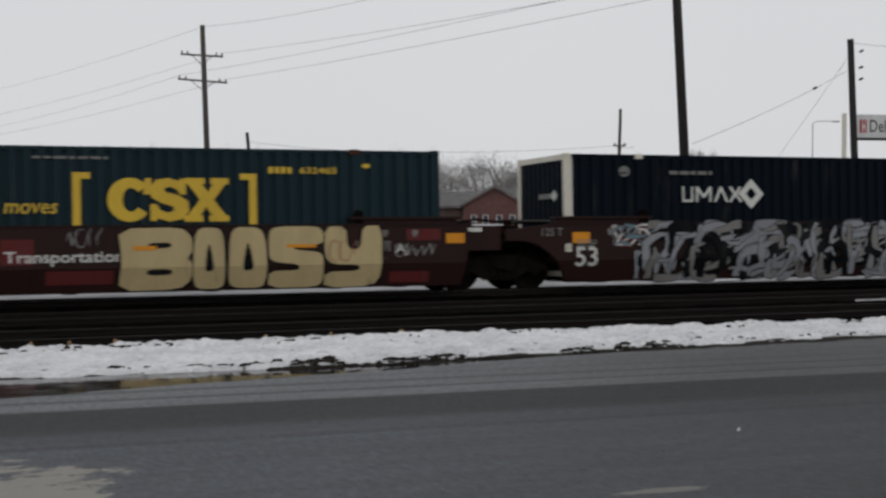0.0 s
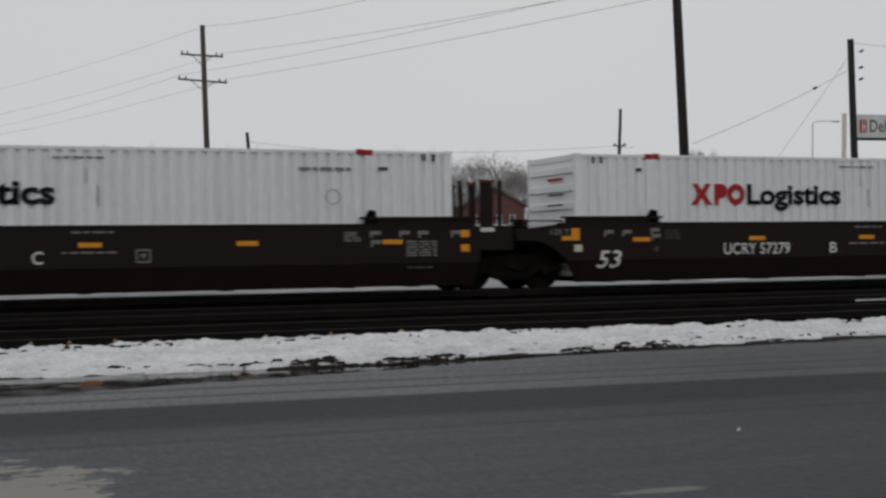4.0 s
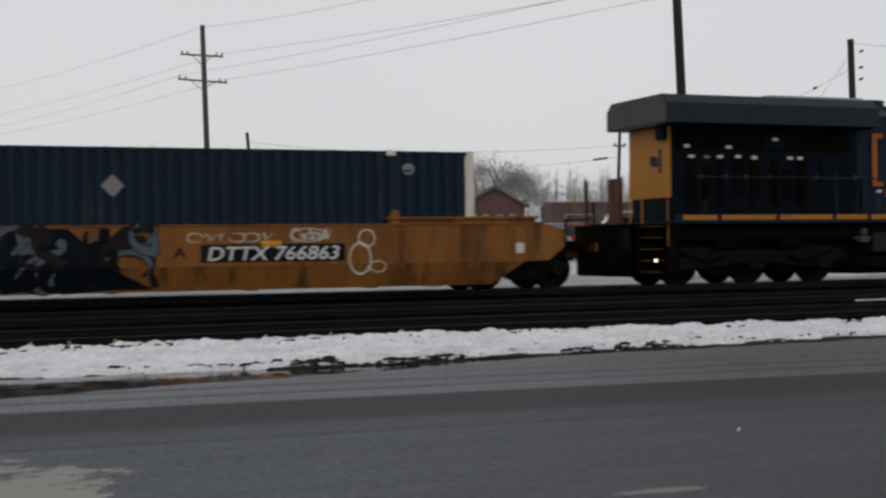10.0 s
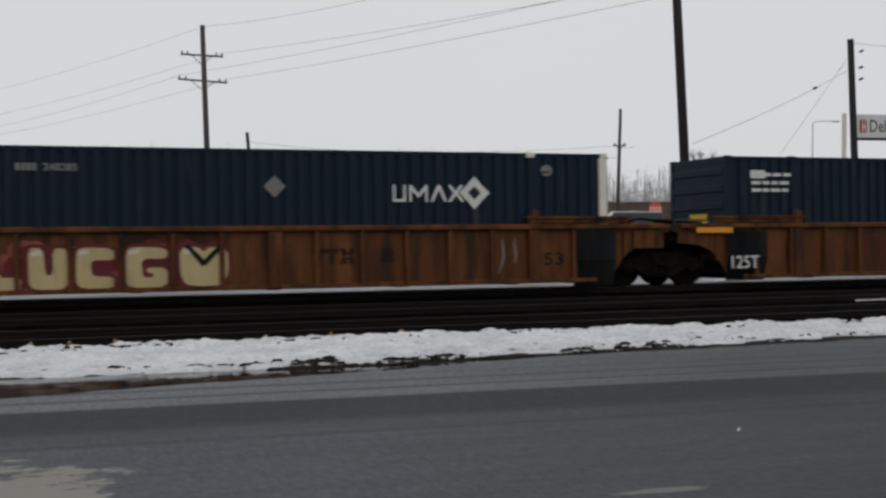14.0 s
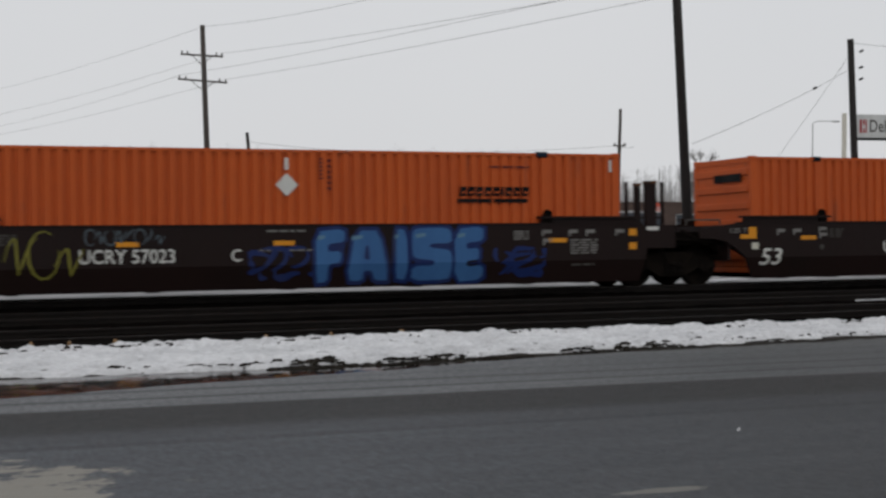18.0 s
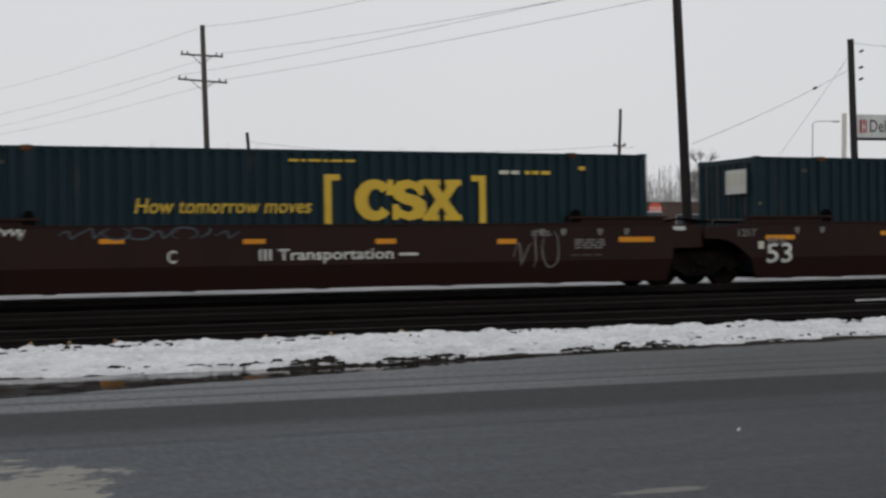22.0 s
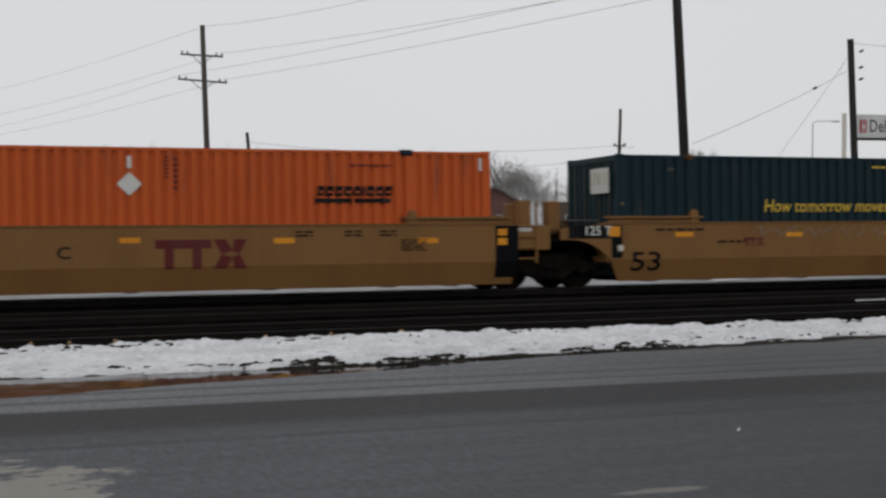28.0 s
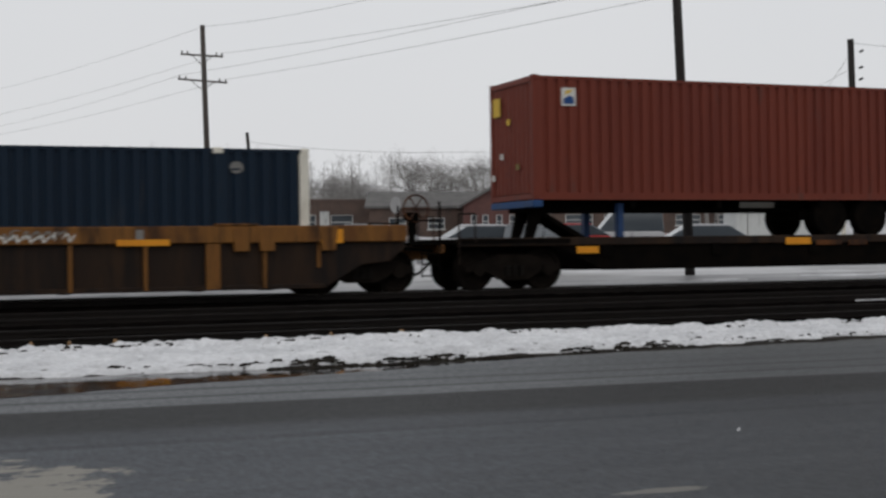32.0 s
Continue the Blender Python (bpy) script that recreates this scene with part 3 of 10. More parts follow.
height_sheet("snow_strip", -20, 60, 260, 2.5, 6.4, 24,
             lambda a, b: -0.25 + 0.12 * min(1.0, max(0.0, (b - 2.75 + 0.2 * rough_noise(a, 0, 0.7, 3.0)) / 0.3)) + 0.03 * rough_noise(a, b, 1.1, 6.0),
             surface("icy_trodden_snow", (0.27, 0.27, 0.275), (0.12, 0.12, 0.123), 0.45, size=0.7, stretch=(0.3, 1, 1), grime=(0.16, 0.155, 0.15), grime_at=(0.6, 0.75), bump=0.3, bump_size=6),
             "grey icy snow behind the track", "snow")


# ---- poles and wires ----
def pole(base, top, r0, r1, material, label, arms=()):
    ob = thing("utility_pole", label, "pole", "roadside poles", at=pose(*base))
    d = Vector(top) - Vector(base)
    part("shaft", Shape().rod((0, 0, -0.3), d, r0, r1, 12), material, ob, smooth=True)
    for a, b in arms:
        a, b = Vector(a) - Vector(base), Vector(b) - Vector(base)
        arm = part("crossarm", Shape().rod(a, b, 0.07, n=4), material, ob)
        mid = (a + b) / 2
        for end, k in ((a, 0.5), (b, 0.5)):
            part("brace", Shape().rod(mid + (end - mid) * k, mid - Vector((0, 0, 0.55)), 0.022, n=5), GALV, ob)
        for k in (0.03, 0.16, 0.84, 0.97):
            p = a + (b - a) * k
            part("insulator", Shape().rod(p, p + Vector((0, 0, 0.22)), 0.055, 0.035, 8), GALV, arm)
    return ob


pole((17.03, 49.35, -0.22), (16.74, 49.88, 12.59), 0.19, 0.14, WOOD, "weathered wooden utility pole with two crossarms",
     [((15.56, 50.30, 10.92), (17.84, 49.39, 10.76)), ((15.39, 50.32, 9.48), (18.04, 49.26, 9.25))])
pole((23.03, 7.10, -0.22), (22.62, 7.75, 13.0), 0.160, 0.135, DARKWOOD, "tall dark creosoted utility pole beside the track")
big = pole((38.93, 19.1, -0.22), (38.75, 19.49, 9.26), 0.17, 0.14, DARKWOOD, "dark utility pole with small fittings near its top")
for z, dx in ((8.9, 0.20), (8.2, 0.18), (7.7, 0.2)):
    part("fitting", Shape().rod((0, 0, z), (dx - 0.18, -0.2, z + 0.05), 0.05, n=6), IRON, big)
pole((53.57, 67.2, -0.22), (53.93, 67.3, 9.89), 0.17, 0.12, WOOD, "slender weathered utility pole in the distance",
     [((53.4, 67.45, 6.95), (54.3, 67.1, 6.95))])
pole((24.45, 67.9, -0.22), (23.84, 68.43, 7.48), 0.15, 0.12, DARKWOOD, "leaning dark utility pole among bare trees")


def wire(p, q, sag, r=0.0085, n=14):
    p, q = Vector(p), Vector(q)
    pts = [p.lerp(q, i / n) - Vector((0, 0, sag * 4 * (i / n) * (1 - i / n))) for i in range(n + 1)]
    return whole("overhead_wire", Shape().hose(pts, r, 5), CABLE, "thin black overhead wire between poles", "wire", "overhead wires")


def beyond(p, q, k):
    """The point k times as far from p as q is."""
    return tuple(Vector(p).lerp(Vector(q), k))


for a, left, right in (((16.74, 49.88, 12.5), (7.96, 85.66, 12.03), (19.85, 32.47, 11.77)), ((17.75, 49.4, 10.95), (7.94, 85.6, 10.01), (22.41, 17.39, 9.79)),
                       ((15.5, 50.28, 9.7), (7.93, 85.58, 9.06), (21.65, 15.53, 9.48)), ((18.0, 49.28, 9.45), (7.92, 85.56, 8.38), (22.46, 10.89, 8.87))):
    wire(a, beyond(a, left, 1.6), 0.5)
    wire(a, beyond(a, right, 1.5), 0.25)
wire((53.77, 67.28, 6.96), (37.03, 63.14, 6.03), 0.12, 0.012)
wire((37.03, 63.14, 6.03), (24.0, 68.3, 6.8), 0.25, 0.012)
wire((53.77, 67.28, 6.96), beyond((53.77, 67.28, 6.96), (22.82, 7.35, 3.69), 0.45), 0.1, 0.012)
wire((53.77, 67.28, 6.06), (37.03, 63.14, 4.74), 0.2, 0.012)
wire((52.6, 67.0, 5.95), (51.2, 66.7, 5.78), 0.0, 0.09)
wire((38.62, 19.5, 7.91), (23.15, 7.23, 3.92), 0.12)
wire((34.60, 16.31, 6.78), (34.29, 16.06, 6.70), 0.0, 0.06)
wire((38.70, 19.45, 8.6), (41.5, 30.0, 3.4), 0.05)
wire((38.75, 19.45, 9.1), (46.5, 16.0, 8.5), 0.1)
wire((37.03, 63.14, 3.4), (20.0, 70.0, 4.6), 0.2, 0.012)


# ---- trees: trunk, limbs and a haze of fine bare twigs ----
def bare_tree(x, y, height, spread, seed, label="bare leafless tree with a fine twiggy crown", twigs=520, trunks=1, start=0.25, fine=0.012, wide=0.0):
    rng = random.Random(seed)
    tree = thing("bare_tree", label, "tree", "bare winter trees", at=pose(x, y, -0.25))
    limbs, fuzz = Shape(), Shape()
    tips = []

    def grow(p, d, length, r, depth):
        q = p + d * length
        limbs.rod(p, q, r, r * 0.68, 6 if depth < 2 else 4)
        if depth >= 3:
            tips.append((q, d))
            return
        for _ in range(3 if depth else 4):
            turn = Vector((rng.gauss(0, 1), rng.gauss(0, 1), rng.gauss(0.25, 0.7))).normalized()
            nd = (d * 0.85 + turn * (0.62 + 0.1 * depth)).normalized()
            nd.x *= spread
            nd.y *= spread
            grow(p.lerp(q, rng.uniform(0.55, 1.0)), nd.normalized(), length * rng.uniform(0.58, 0.85), r * 0.56, depth + 1)

    trunk = Shape()
    for k in range(trunks):
        base = Vector((rng.uniform(-1, 1) * 0.6 * (trunks > 1), rng.uniform(-1, 1) * 0.6 * (trunks > 1), 0))
        d = Vector((rng.gauss(0, 0.12 if trunks == 1 else 0.3), rng.gauss(0, 0.12 if trunks == 1 else 0.3), 1)).normalized()
        r = height * (0.020 if trunks == 1 else 0.0045)
        top = base + d * height * start
        trunk.rod(base, top, r * 1.25, r, 10)
        for _ in range(4 if trunks == 1 else 2):
            nd = (d + Vector((rng.gauss(0, 0.7) * spread, rng.gauss(0, 0.7) * spread, rng.uniform(0.1, 0.6)))).normalized()
            grow(top, nd, height * 0.27 * rng.uniform(0.8, 1.15), r * 0.75, 1)
    each = max(2, twigs * 3 // max(1, len(tips)))
    for q, d in tips:
        for _ in range(each):
            nd = (d + Vector((rng.gauss(0, 0.75), rng.gauss(0, 0.75), rng.gauss(0.15, 0.6)))).normalized()
            le = height * rng.uniform(0.04, 0.12)
            o = q + Vector((rng.gauss(0, wide), rng.gauss(0, wide), rng.gauss(0, wide * 0.6)))
            mid = o + nd * le * 0.5
            fuzz.rod(o - d * rng.uniform(0, 0.4), mid, fine, fine * 0.8, 3)
            for _ in range(2):
                fuzz.rod(mid, mid + (nd + Vector((rng.gauss(0, 0.5), rng.gauss(0, 0.5), rng.gauss(0, 0.5)))).normalized() * le * 0.6, fine * 0.7, fine * 0.4, 3)
    # trees beyond y = 60 take the haze-lightened colours
    bark, twig = (HAZED_BARK, HAZED_TWIG) if y > 60 else (BARK, TWIG)
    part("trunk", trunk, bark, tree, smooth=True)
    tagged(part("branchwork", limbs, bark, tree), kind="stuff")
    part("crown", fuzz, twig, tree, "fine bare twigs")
    return tree


for x, y, h, w, seed in ((53.6, 110.3, 10.6, 1.9, 1), (60.2, 108.8, 10.2, 1.9, 2), (47.8, 112.0, 7.0, 1.5, 3), (65.0, 112.0, 7.4, 1.4, 14), (44.0, 110.0, 6.2, 1.4, 15)):
    bare_tree(x, y, h, w, seed, "large spreading bare tree behind the houses", 900, fine=0.010, wide=0.9)
for x, y, h, w, seed in ((60.0, 64.0, 7.7, 1.15, 4), (62.6, 65.4, 7.0, 1.15, 5), (66.5, 72.5, 6.8, 1.0, 6), (71.5, 75.0, 6.2, 1.0, 7)):
    bare_tree(x, y, h, w, seed, "bare tree with upright limbs beyond the brown building", 420, fine=0.011)
for x, y, h, w, seed in ((17.7, 43.6, 7.8, 1.1, 8), (19.6, 45.0, 6.6, 1.2, 9)):
    bare_tree(x, y, h, w, seed, "open bare tree beside the leaning pole", 170, 1, 0.22, 0.008)
for i in range(13):
    rng = random.Random(100 + i)
    bare_tree(0.8 + i * 1.25 + rng.uniform(-0.5, 0.5), 41.0 + i * 0.85 + rng.uniform(-1.5, 1.5), rng.uniform(4.2, 5.0) + {9: 1.5, 10: 1.2, 12: 1.0}.get(i, 0), 0.75, 40 + i,
              "thicket of tall bare saplings", 560, 4, 0.3, 0.0055, 0.12)


def brushwood(count, seed):
    """Low tangled growth between the saplings, past counting."""
    rng = random.Random(seed)
    s = Shape()
    for _ in range(count):
        i = rng.uniform(-1.5, 14.5)
        x, y = 0.8 + i * 1.25 + rng.gauss(0, 0.3), 41.5 + i * 0.85 + rng.uniform(-1.5, 3.0)
        h = rng.uniform(0.8, 3.2) * (0.85 + 0.5 * rough_noise(x, 0, 0.5, 61))
        p = Vector((x, y, -0.25))
        for _ in range(4):
            q = p + Vector((rng.gauss(0, 0.16), rng.gauss(0, 0.16), h * rng.uniform(0.18, 0.34)))
            s.rod(p, q, 0.013, 0.010, 3)
            s.rod(p.lerp(q, 0.6), q + Vector((rng.gauss(0, 0.3), rng.gauss(0, 0.2), rng.uniform(0, 0.3))), 0.008, 0.005, 3)
            p = q
    return whole("brushwood", s, BRUSH, "dense brown brushwood under the saplings", "brush", kind="stuff")


BRUSH = surface("brown_brush_stems", (0.075, 0.064, 0.053), (0.05, 0.044, 0.038), 0.9, size=1, bump=0)
brushwood(5200, 71)


def far_woods(x0, x1, y, height, seed, n):
    rng = random.Random(seed)
    s = Shape()
    for _ in range(n):
        x, d = rng.uniform(x0, x1), rng.uniform(-6, 6)
        h = height * rng.uniform(0.55, 1.15)
        p = Vector((x, y + d, -0.3))
        s.rod(p, p + Vector((rng.gauss(0, 0.3), 0, h)), 0.05, 0.02, 3)
        for _ in range(14):
            k = rng.uniform(0.3, 1.0)
            q = p + Vector((0, 0, h * k))
            s.rod(q, q + Vector((rng.gauss(0, 1.0), rng.gauss(0, 1.0), rng.uniform(0.2, 1.3))) * (1.25 - k) * 1.7, 0.018, 0.010, 3)
    # the woods too are paled for haze by their colour
    return whole("far_woods", s, HAZED_TWIG, "grey line of distant bare woods", "woods", kind="stuff")


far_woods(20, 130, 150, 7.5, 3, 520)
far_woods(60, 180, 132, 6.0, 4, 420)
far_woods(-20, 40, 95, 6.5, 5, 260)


def shrub(x, y, r, h, seed):
    rng = random.Random(seed)
    s = Shape()
    for _ in range(1500):
        a, k, t = rng.uniform(0, 6.283), math.sqrt(rng.random()), rng.random()
        p = Vector((r * k * math.cos(a) * (1.1 - t * 0.6), r * k * math.sin(a) * (1.1 - t * 0.6), h * t))
        d = Vector((rng.gauss(0, 1), rng.gauss(0, 1), rng.gauss(0.4, 1))).normalized() * rng.uniform(0.10, 0.22)
        w = d.orthogonal().normalized() * 0.03
        s.add([p - w, p + w, p + d], [(0, 1, 2)])
    ob = thing("evergreen_shrub", "dark green evergreen shrub by the track", "shrub", at=pose(x, y, -0.25))
    part("stem", Shape().rod((0, 0, 0), (0, 0, h * 0.6), 0.05, 0.03, 6), BARK, ob)
    part("foliage", s, surface("dark_needles", (0.030, 0.045, 0.012), (0.045, 0.055, 0.030), 0.8, size=2, bump=0), ob)
    return ob


shrub(13.2, 29.6, 1.2, 1.75, 1)
shrub(14.4, 30.2, 0.9, 1.4, 2)


# ---- buildings ----
def building(label, category, x, y, turn, w, d, h, wall, roof, rise=0.0, gable="x", windows=(), doors=(), over=0.35, flat_edge=None):
    """Walls w by d, h high, front at local y=0 facing -y; windows and doors are (x, z, width, height) on the front."""
    ob = thing("building", label, category, at=pose(x, y, -0.24, 0, 0, turn))
    t = 0.2
    openings = sorted([*windows, *doors])
    cx = 0.0
    for ox, oz, ow, oh in openings:
        if ox > cx:
            part("wall_pier", Shape().box(cx, ox, 0, t, 0, h), wall, ob)
        if oz > 0:
            part("wall_apron", Shape().box(ox, ox + ow, 0, t, 0, oz), wall, ob)
        part("wall_head", Shape().box(ox, ox + ow, 0, t, oz + oh, h), wall, ob)
        cx = ox + ow
    part("wall_pier", Shape().box(cx, w, 0, t, 0, h), wall, ob)
    part("wall", Shape().box(0, t, t, d, 0, h), wall, ob)
    part("wall", Shape().box(w - t, w, t, d, 0, h), wall, ob)
    part("wall", Shape().box(t, w - t, d - t, d, 0, h), wall, ob)
    part("floor", Shape().box(t, w - t, t, d - t, 0, 0.1), GALV, ob)
    if rise:
        if gable == "x":
            part("gable", Shape().prism([(0, h), (w, h), (w / 2, h + rise)], 0, t), wall, ob)
            part("gable", Shape().prism([(0, h), (w, h), (w / 2, h + rise)], d - t, d), wall, ob)
            k = rise / (w / 2)
            for a, b in ((-over, w / 2), (w + over, w / 2)):
                za = h - over * k
                part("roof", Shape().prism([(a, za + 0.003), (b, h + rise + 0.003), (b, h + rise + 0.18), (a, za + 0.18)], -over, d + over), roof, ob)
        else:
            part("gable", Shape().prism([(0, h), (d, h), (d / 2, h + rise)], 0, t, "x"), wall, ob)
            part("gable", Shape().prism([(0, h), (d, h), (d / 2, h + rise)], w - t, w, "x"), wall, ob)
            k = rise / (d / 2)
            for a, b in ((-over, d / 2), (d + over, d / 2)):
                za = h - over * k
                part("roof", Shape().prism([(a, za + 0.003), (b, h + rise + 0.003), (b, h + rise + 0.18), (a, za + 0.18)], -over, w + over, "x"), roof, ob)
    else:
        part("roof", Shape().box(-0.05, w + 0.05, -0.05, d + 0.05, h, h + 0.22), flat_edge or roof, ob)
    for ox, oz, ow, oh in windows:
        win = part("window", Shape().box(ox + 0.05, ox + ow - 0.05, 0.09, 0.11, oz + 0.05, oz + oh - 0.05), PANE, ob)
        s = Shape()
        for a in ((ox, ox + 0.06, oz, oz + oh), (ox + ow - 0.06, ox + ow, oz, oz + oh), (ox, ox + ow, oz, oz + 0.07), (ox, ox + ow, oz + oh - 0.06, oz + oh),
                  (ox, ox + ow, oz + oh / 2 - 0.03, oz + oh / 2 + 0.03)):
            s.box(a[0], a[1], 0.06, 0.13, a[2], a[3])
        part("window_frame", s, SIDING, win)
        part("sill", Shape().box(ox - 0.08, ox + ow + 0.08, -0.06, 0.1, oz - 0.08, oz), SIDING, win)
    for ox, oz, ow, oh in doors:
        part("door", Shape().box(ox, ox + ow, 0.07, 0.12, oz, oz + oh), SIDING, ob, "pale panel door")
    return ob


TURN = -21.7
# red brick house with its gable to the road
building("red brick house with a grey gable roof and white windows", "house", 38.4, 62.5, TURN, 4.4, 8.5, 2.45, REDBRICK, SHINGLE, 1.25, "x",
         windows=[(0.5, 0.75, 0.45, 1.0), (1.35, 0.75, 0.45, 1.0), (2.35, 0.75, 0.45, 1.0), (3.3, 0.75, 0.45, 1.0)])
# low brown block with a wide grey roof behind it
building("low brown brick building under a broad grey roof", "building", 33.9, 70.6, TURN, 8.6, 9.0, 2.3, BRICK, SHINGLE, 1.1, "y",
         windows=[(1.5, 0.6, 1.3, 0.9), (4.5, 0.6, 1.3, 0.9)])
building("flat-roofed brown brick store with pale windows", "store", 27.2, 79.9, TURN, 11.5, 9.0, 2.75, BRICK, BRICK, 0, "x",
         windows=[(0.8, 0.5, 1.6, 1.2), (3.4, 0.5, 1.6, 1.2), (6.2, 0.5, 1.8, 1.2)], doors=[(5.3, 0, 0.8, 2.0)])
building("long low brown brick building with dark windows", "building", 53.2, 78.2, TURN, 17.5, 9.0, 2.55, BRICK, BRICK, 0, "x",
         windows=[(1.2, 0.7, 2.4, 1.0), (4.6, 0.7, 1.6, 1.0), (7.6, 0.7, 2.0, 1.0), (10.8, 0.7, 2.2, 1.0), (14.2, 0.7, 1.8, 1.0)], doors=[(6.7, 0, 0.8, 2.0)])
# off-white kiosk with a low hipped roof
kiosk = thing("kiosk", "off-white wooden kiosk with a shallow hipped roof", "kiosk", at=pose(42.56, 33.9, -0.24, 0, 0, TURN))
part("wall", Shape().box(0, 4.2, 0, 3.4, 0, 2.1), SIDING, kiosk)
part("roof", Shape().add([(-0.3, -0.3, 2.1), (4.5, -0.3, 2.1), (4.5, 3.7, 2.1), (-0.3, 3.7, 2.1), (-0.3, -0.3, 2.2), (4.5, -0.3, 2.2), (4.5, 3.7, 2.2), (-0.3, 3.7, 2.2), (1.7, 1.7, 2.95), (2.5, 1.7, 2.95)],
                         [(3, 2, 1, 0), (0, 1, 5, 4), (1, 2, 6, 5), (2, 3, 7, 6), (3, 0, 4, 7), (4, 5, 9, 8), (5, 6, 9), (6, 7, 8, 9), (7, 4, 8)]), SHINGLE, kiosk)
part("vent", Shape().rod((2.1, 1.7, 2.9), (2.1, 1.7, 3.2), 0.14, 0.05, 8), IRON, kiosk)
for x, w in ((1.9, 0.04), (3.0, 0.04), (0.6, 0.03)):
    part("batten", Shape().box(x, x + w, -0.02, 0, 0.05, 2.05), GALV, kiosk)
part("shutter", Shape().box(1.95, 2.35, -0.05, -0.004, 1.2, 2.0), IRON, kiosk, "dark open shutter")
# dark shed seen through the thicket
building("grey weathered shed among saplings", "shed", 16.35, 55.3, TURN, 2.1, 4.0, 4.35, SHINGLE, SHINGLE, 0)


# lamp metal lightened for distance haze; the oval sign shares this grey
LAMP_GREY = paint("haze_pale_galvanised_metal", (0.30, 0.30, 0.30))
# ---- signs ----
def post_sign(label, x, y, z, r, material, sides, post_material, tall=1.0):
    ob = thing("road_sign", label, "road sign", at=pose(x, y, -0.24, 0, 0, TURN))
    part("post", Shape().box(-0.03, 0.03, -0.03, 0.03, 0, z), post_material, ob)
    n = sides
    pts = [(r * math.cos(2 * math.pi * (i + 0.5) / n), z + r * tall * math.sin(2 * math.pi * (i + 0.5) / n)) for i in range(n)]
    part("plate", Shape().prism(pts, -0.045, -0.032), material, ob)
    return ob


stop_sign = post_sign("red octagonal stop sign on a thin post", 39.5, 37.27, 2.12, 0.40, paint("faded_red_sign", (0.62, 0.10, 0.06)), 8, GALV)
word(stop_sign, "STOP", -0.30, 0.30, 1.99, 2.25, -0.050, CHALK)
post_sign("pale oval sign plate seen from behind on a post", 23.65, 36.04, 2.36, 0.27, LAMP_GREY, 20, GALV, 1.6)

bill = thing("billboard", "white billboard with a red block and grey lettering", "billboard", at=pose(40.2, 20.98, -0.24, 0, 0, -14))
part("panel", Shape().box(0, 6.5, 0, 0.18, 5.32, 6.38), SIDING, bill, bevel=0.02)
part("border", Shape().box(-0.06, 6.56, -0.02, 0.2, 5.22, 5.32), IRON, bill)
part("post", Shape().box(-0.42, -0.26, 0.3, 0.46, 0, 6.45), POST, bill, "pale weathered post")
part("post", Shape().box(5.6, 5.9, 0.3, 0.5, 0, 6.3), GALV, bill)
for a, b, c, d in ((0.22, 0.33, 5.55, 6.15), (0.38, 0.46, 5.55, 5.75), (0.38, 0.46, 5.9, 6.15), (0.5, 0.56, 5.55, 6.15)):
    bar(bill, a, b, c, d, -0.004, CRIMSON, "emblem_block")
word(bill, "Deli", 0.70, 1.60, 5.58, 6.14, -0.004, GALV)

lamp_post = thing("street_lamp", "thin grey street lamp with a bent arm", "street lamp", at=pose(55.7, 44.9, -0.24))
part("post", Shape().rod((0, 0, 0), (0.03, 0, 7.7), 0.045, 0.03, 8), LAMP_GREY, lamp_post)
part("arm", Shape().path([(0.03, 0, 7.7), (0.3, -0.1, 7.85), (1.3, -0.45, 7.85)], 0.025), LAMP_GREY, lamp_post)
part("lamp_head", Shape().box(1.2, 1.7, -0.62, -0.40, 7.78, 7.88), LAMP_GREY, lamp_post, bevel=0.03)


# ---- parked cars ----
def parked_car(x, y, turn, colour, label, van=False):
    ob = thing("parked_car", label, "car", "parked cars", at=pose(x, y, -0.22, 0, 0, turn))
    top = 1.95 if van else 1.46
    low = [(-2.2, 0.32), (2.2, 0.32), (2.28, 0.6), (2.2, 0.88), (1.1, 0.98), (-2.0, 1.0), (-2.27, 0.85), (-2.28, 0.5)]
    cab = [(1.15, 0.98), (0.35, top), (-1.3 if not van else -2.1, top), (-2.05 if not van else -2.2, 1.0)]
    part("body", Shape().prism(low, -0.88, 0.88), colour, ob, bevel=0.05)
    part("cabin", Shape().prism(cab, -0.74, 0.74), PANE, ob, bevel=0.04)
    part("roof", Shape().prism([(0.32, top - 0.02), (0.30, top + 0.05), (cab[2][0] + 0.05, top + 0.05), (cab[2][0], top - 0.02)], -0.72, 0.72), colour, ob, bevel=0.02)
    for px in (-1.4, 1.4):
        for py in (-0.82, 0.82):
            wheel = part("wheel", Shape().rod((px, py - 0.1, 0.32), (px, py + 0.1, 0.32), 0.32, n=16), IRON, ob)
            part("rim", Shape().rod((px, py - 0.11, 0.32), (px, py + 0.11, 0.32), 0.19, n=12), GALV, wheel)
    for py in (-0.6, 0.6):
        part("headlight", Shape().box(2.2, 2.29, py - 0.2, py + 0.2, 0.66, 0.82), SIDING, ob)
        part("tail_light", Shape().box(-2.30, -2.22, py - 0.2, py + 0.2, 0.70, 0.86), CRIMSON, ob)
    part("bumper", Shape().box(2.2, 2.33, -0.8, 0.8, 0.36, 0.55), IRON, ob, bevel=0.02)
    return ob


CAR_WHITE = paint("white_car_paint", (0.42, 0.42, 0.43), rough=0.3)
CAR_GREY = paint("silver_car_paint", (0.16, 0.165, 0.17), rough=0.3)
CAR_RED = paint("red_car_paint", (0.30, 0.03, 0.03), rough=0.3)
parked_car(21.3, 20.6, 172, CAR_WHITE, "white saloon car parked in the slush")
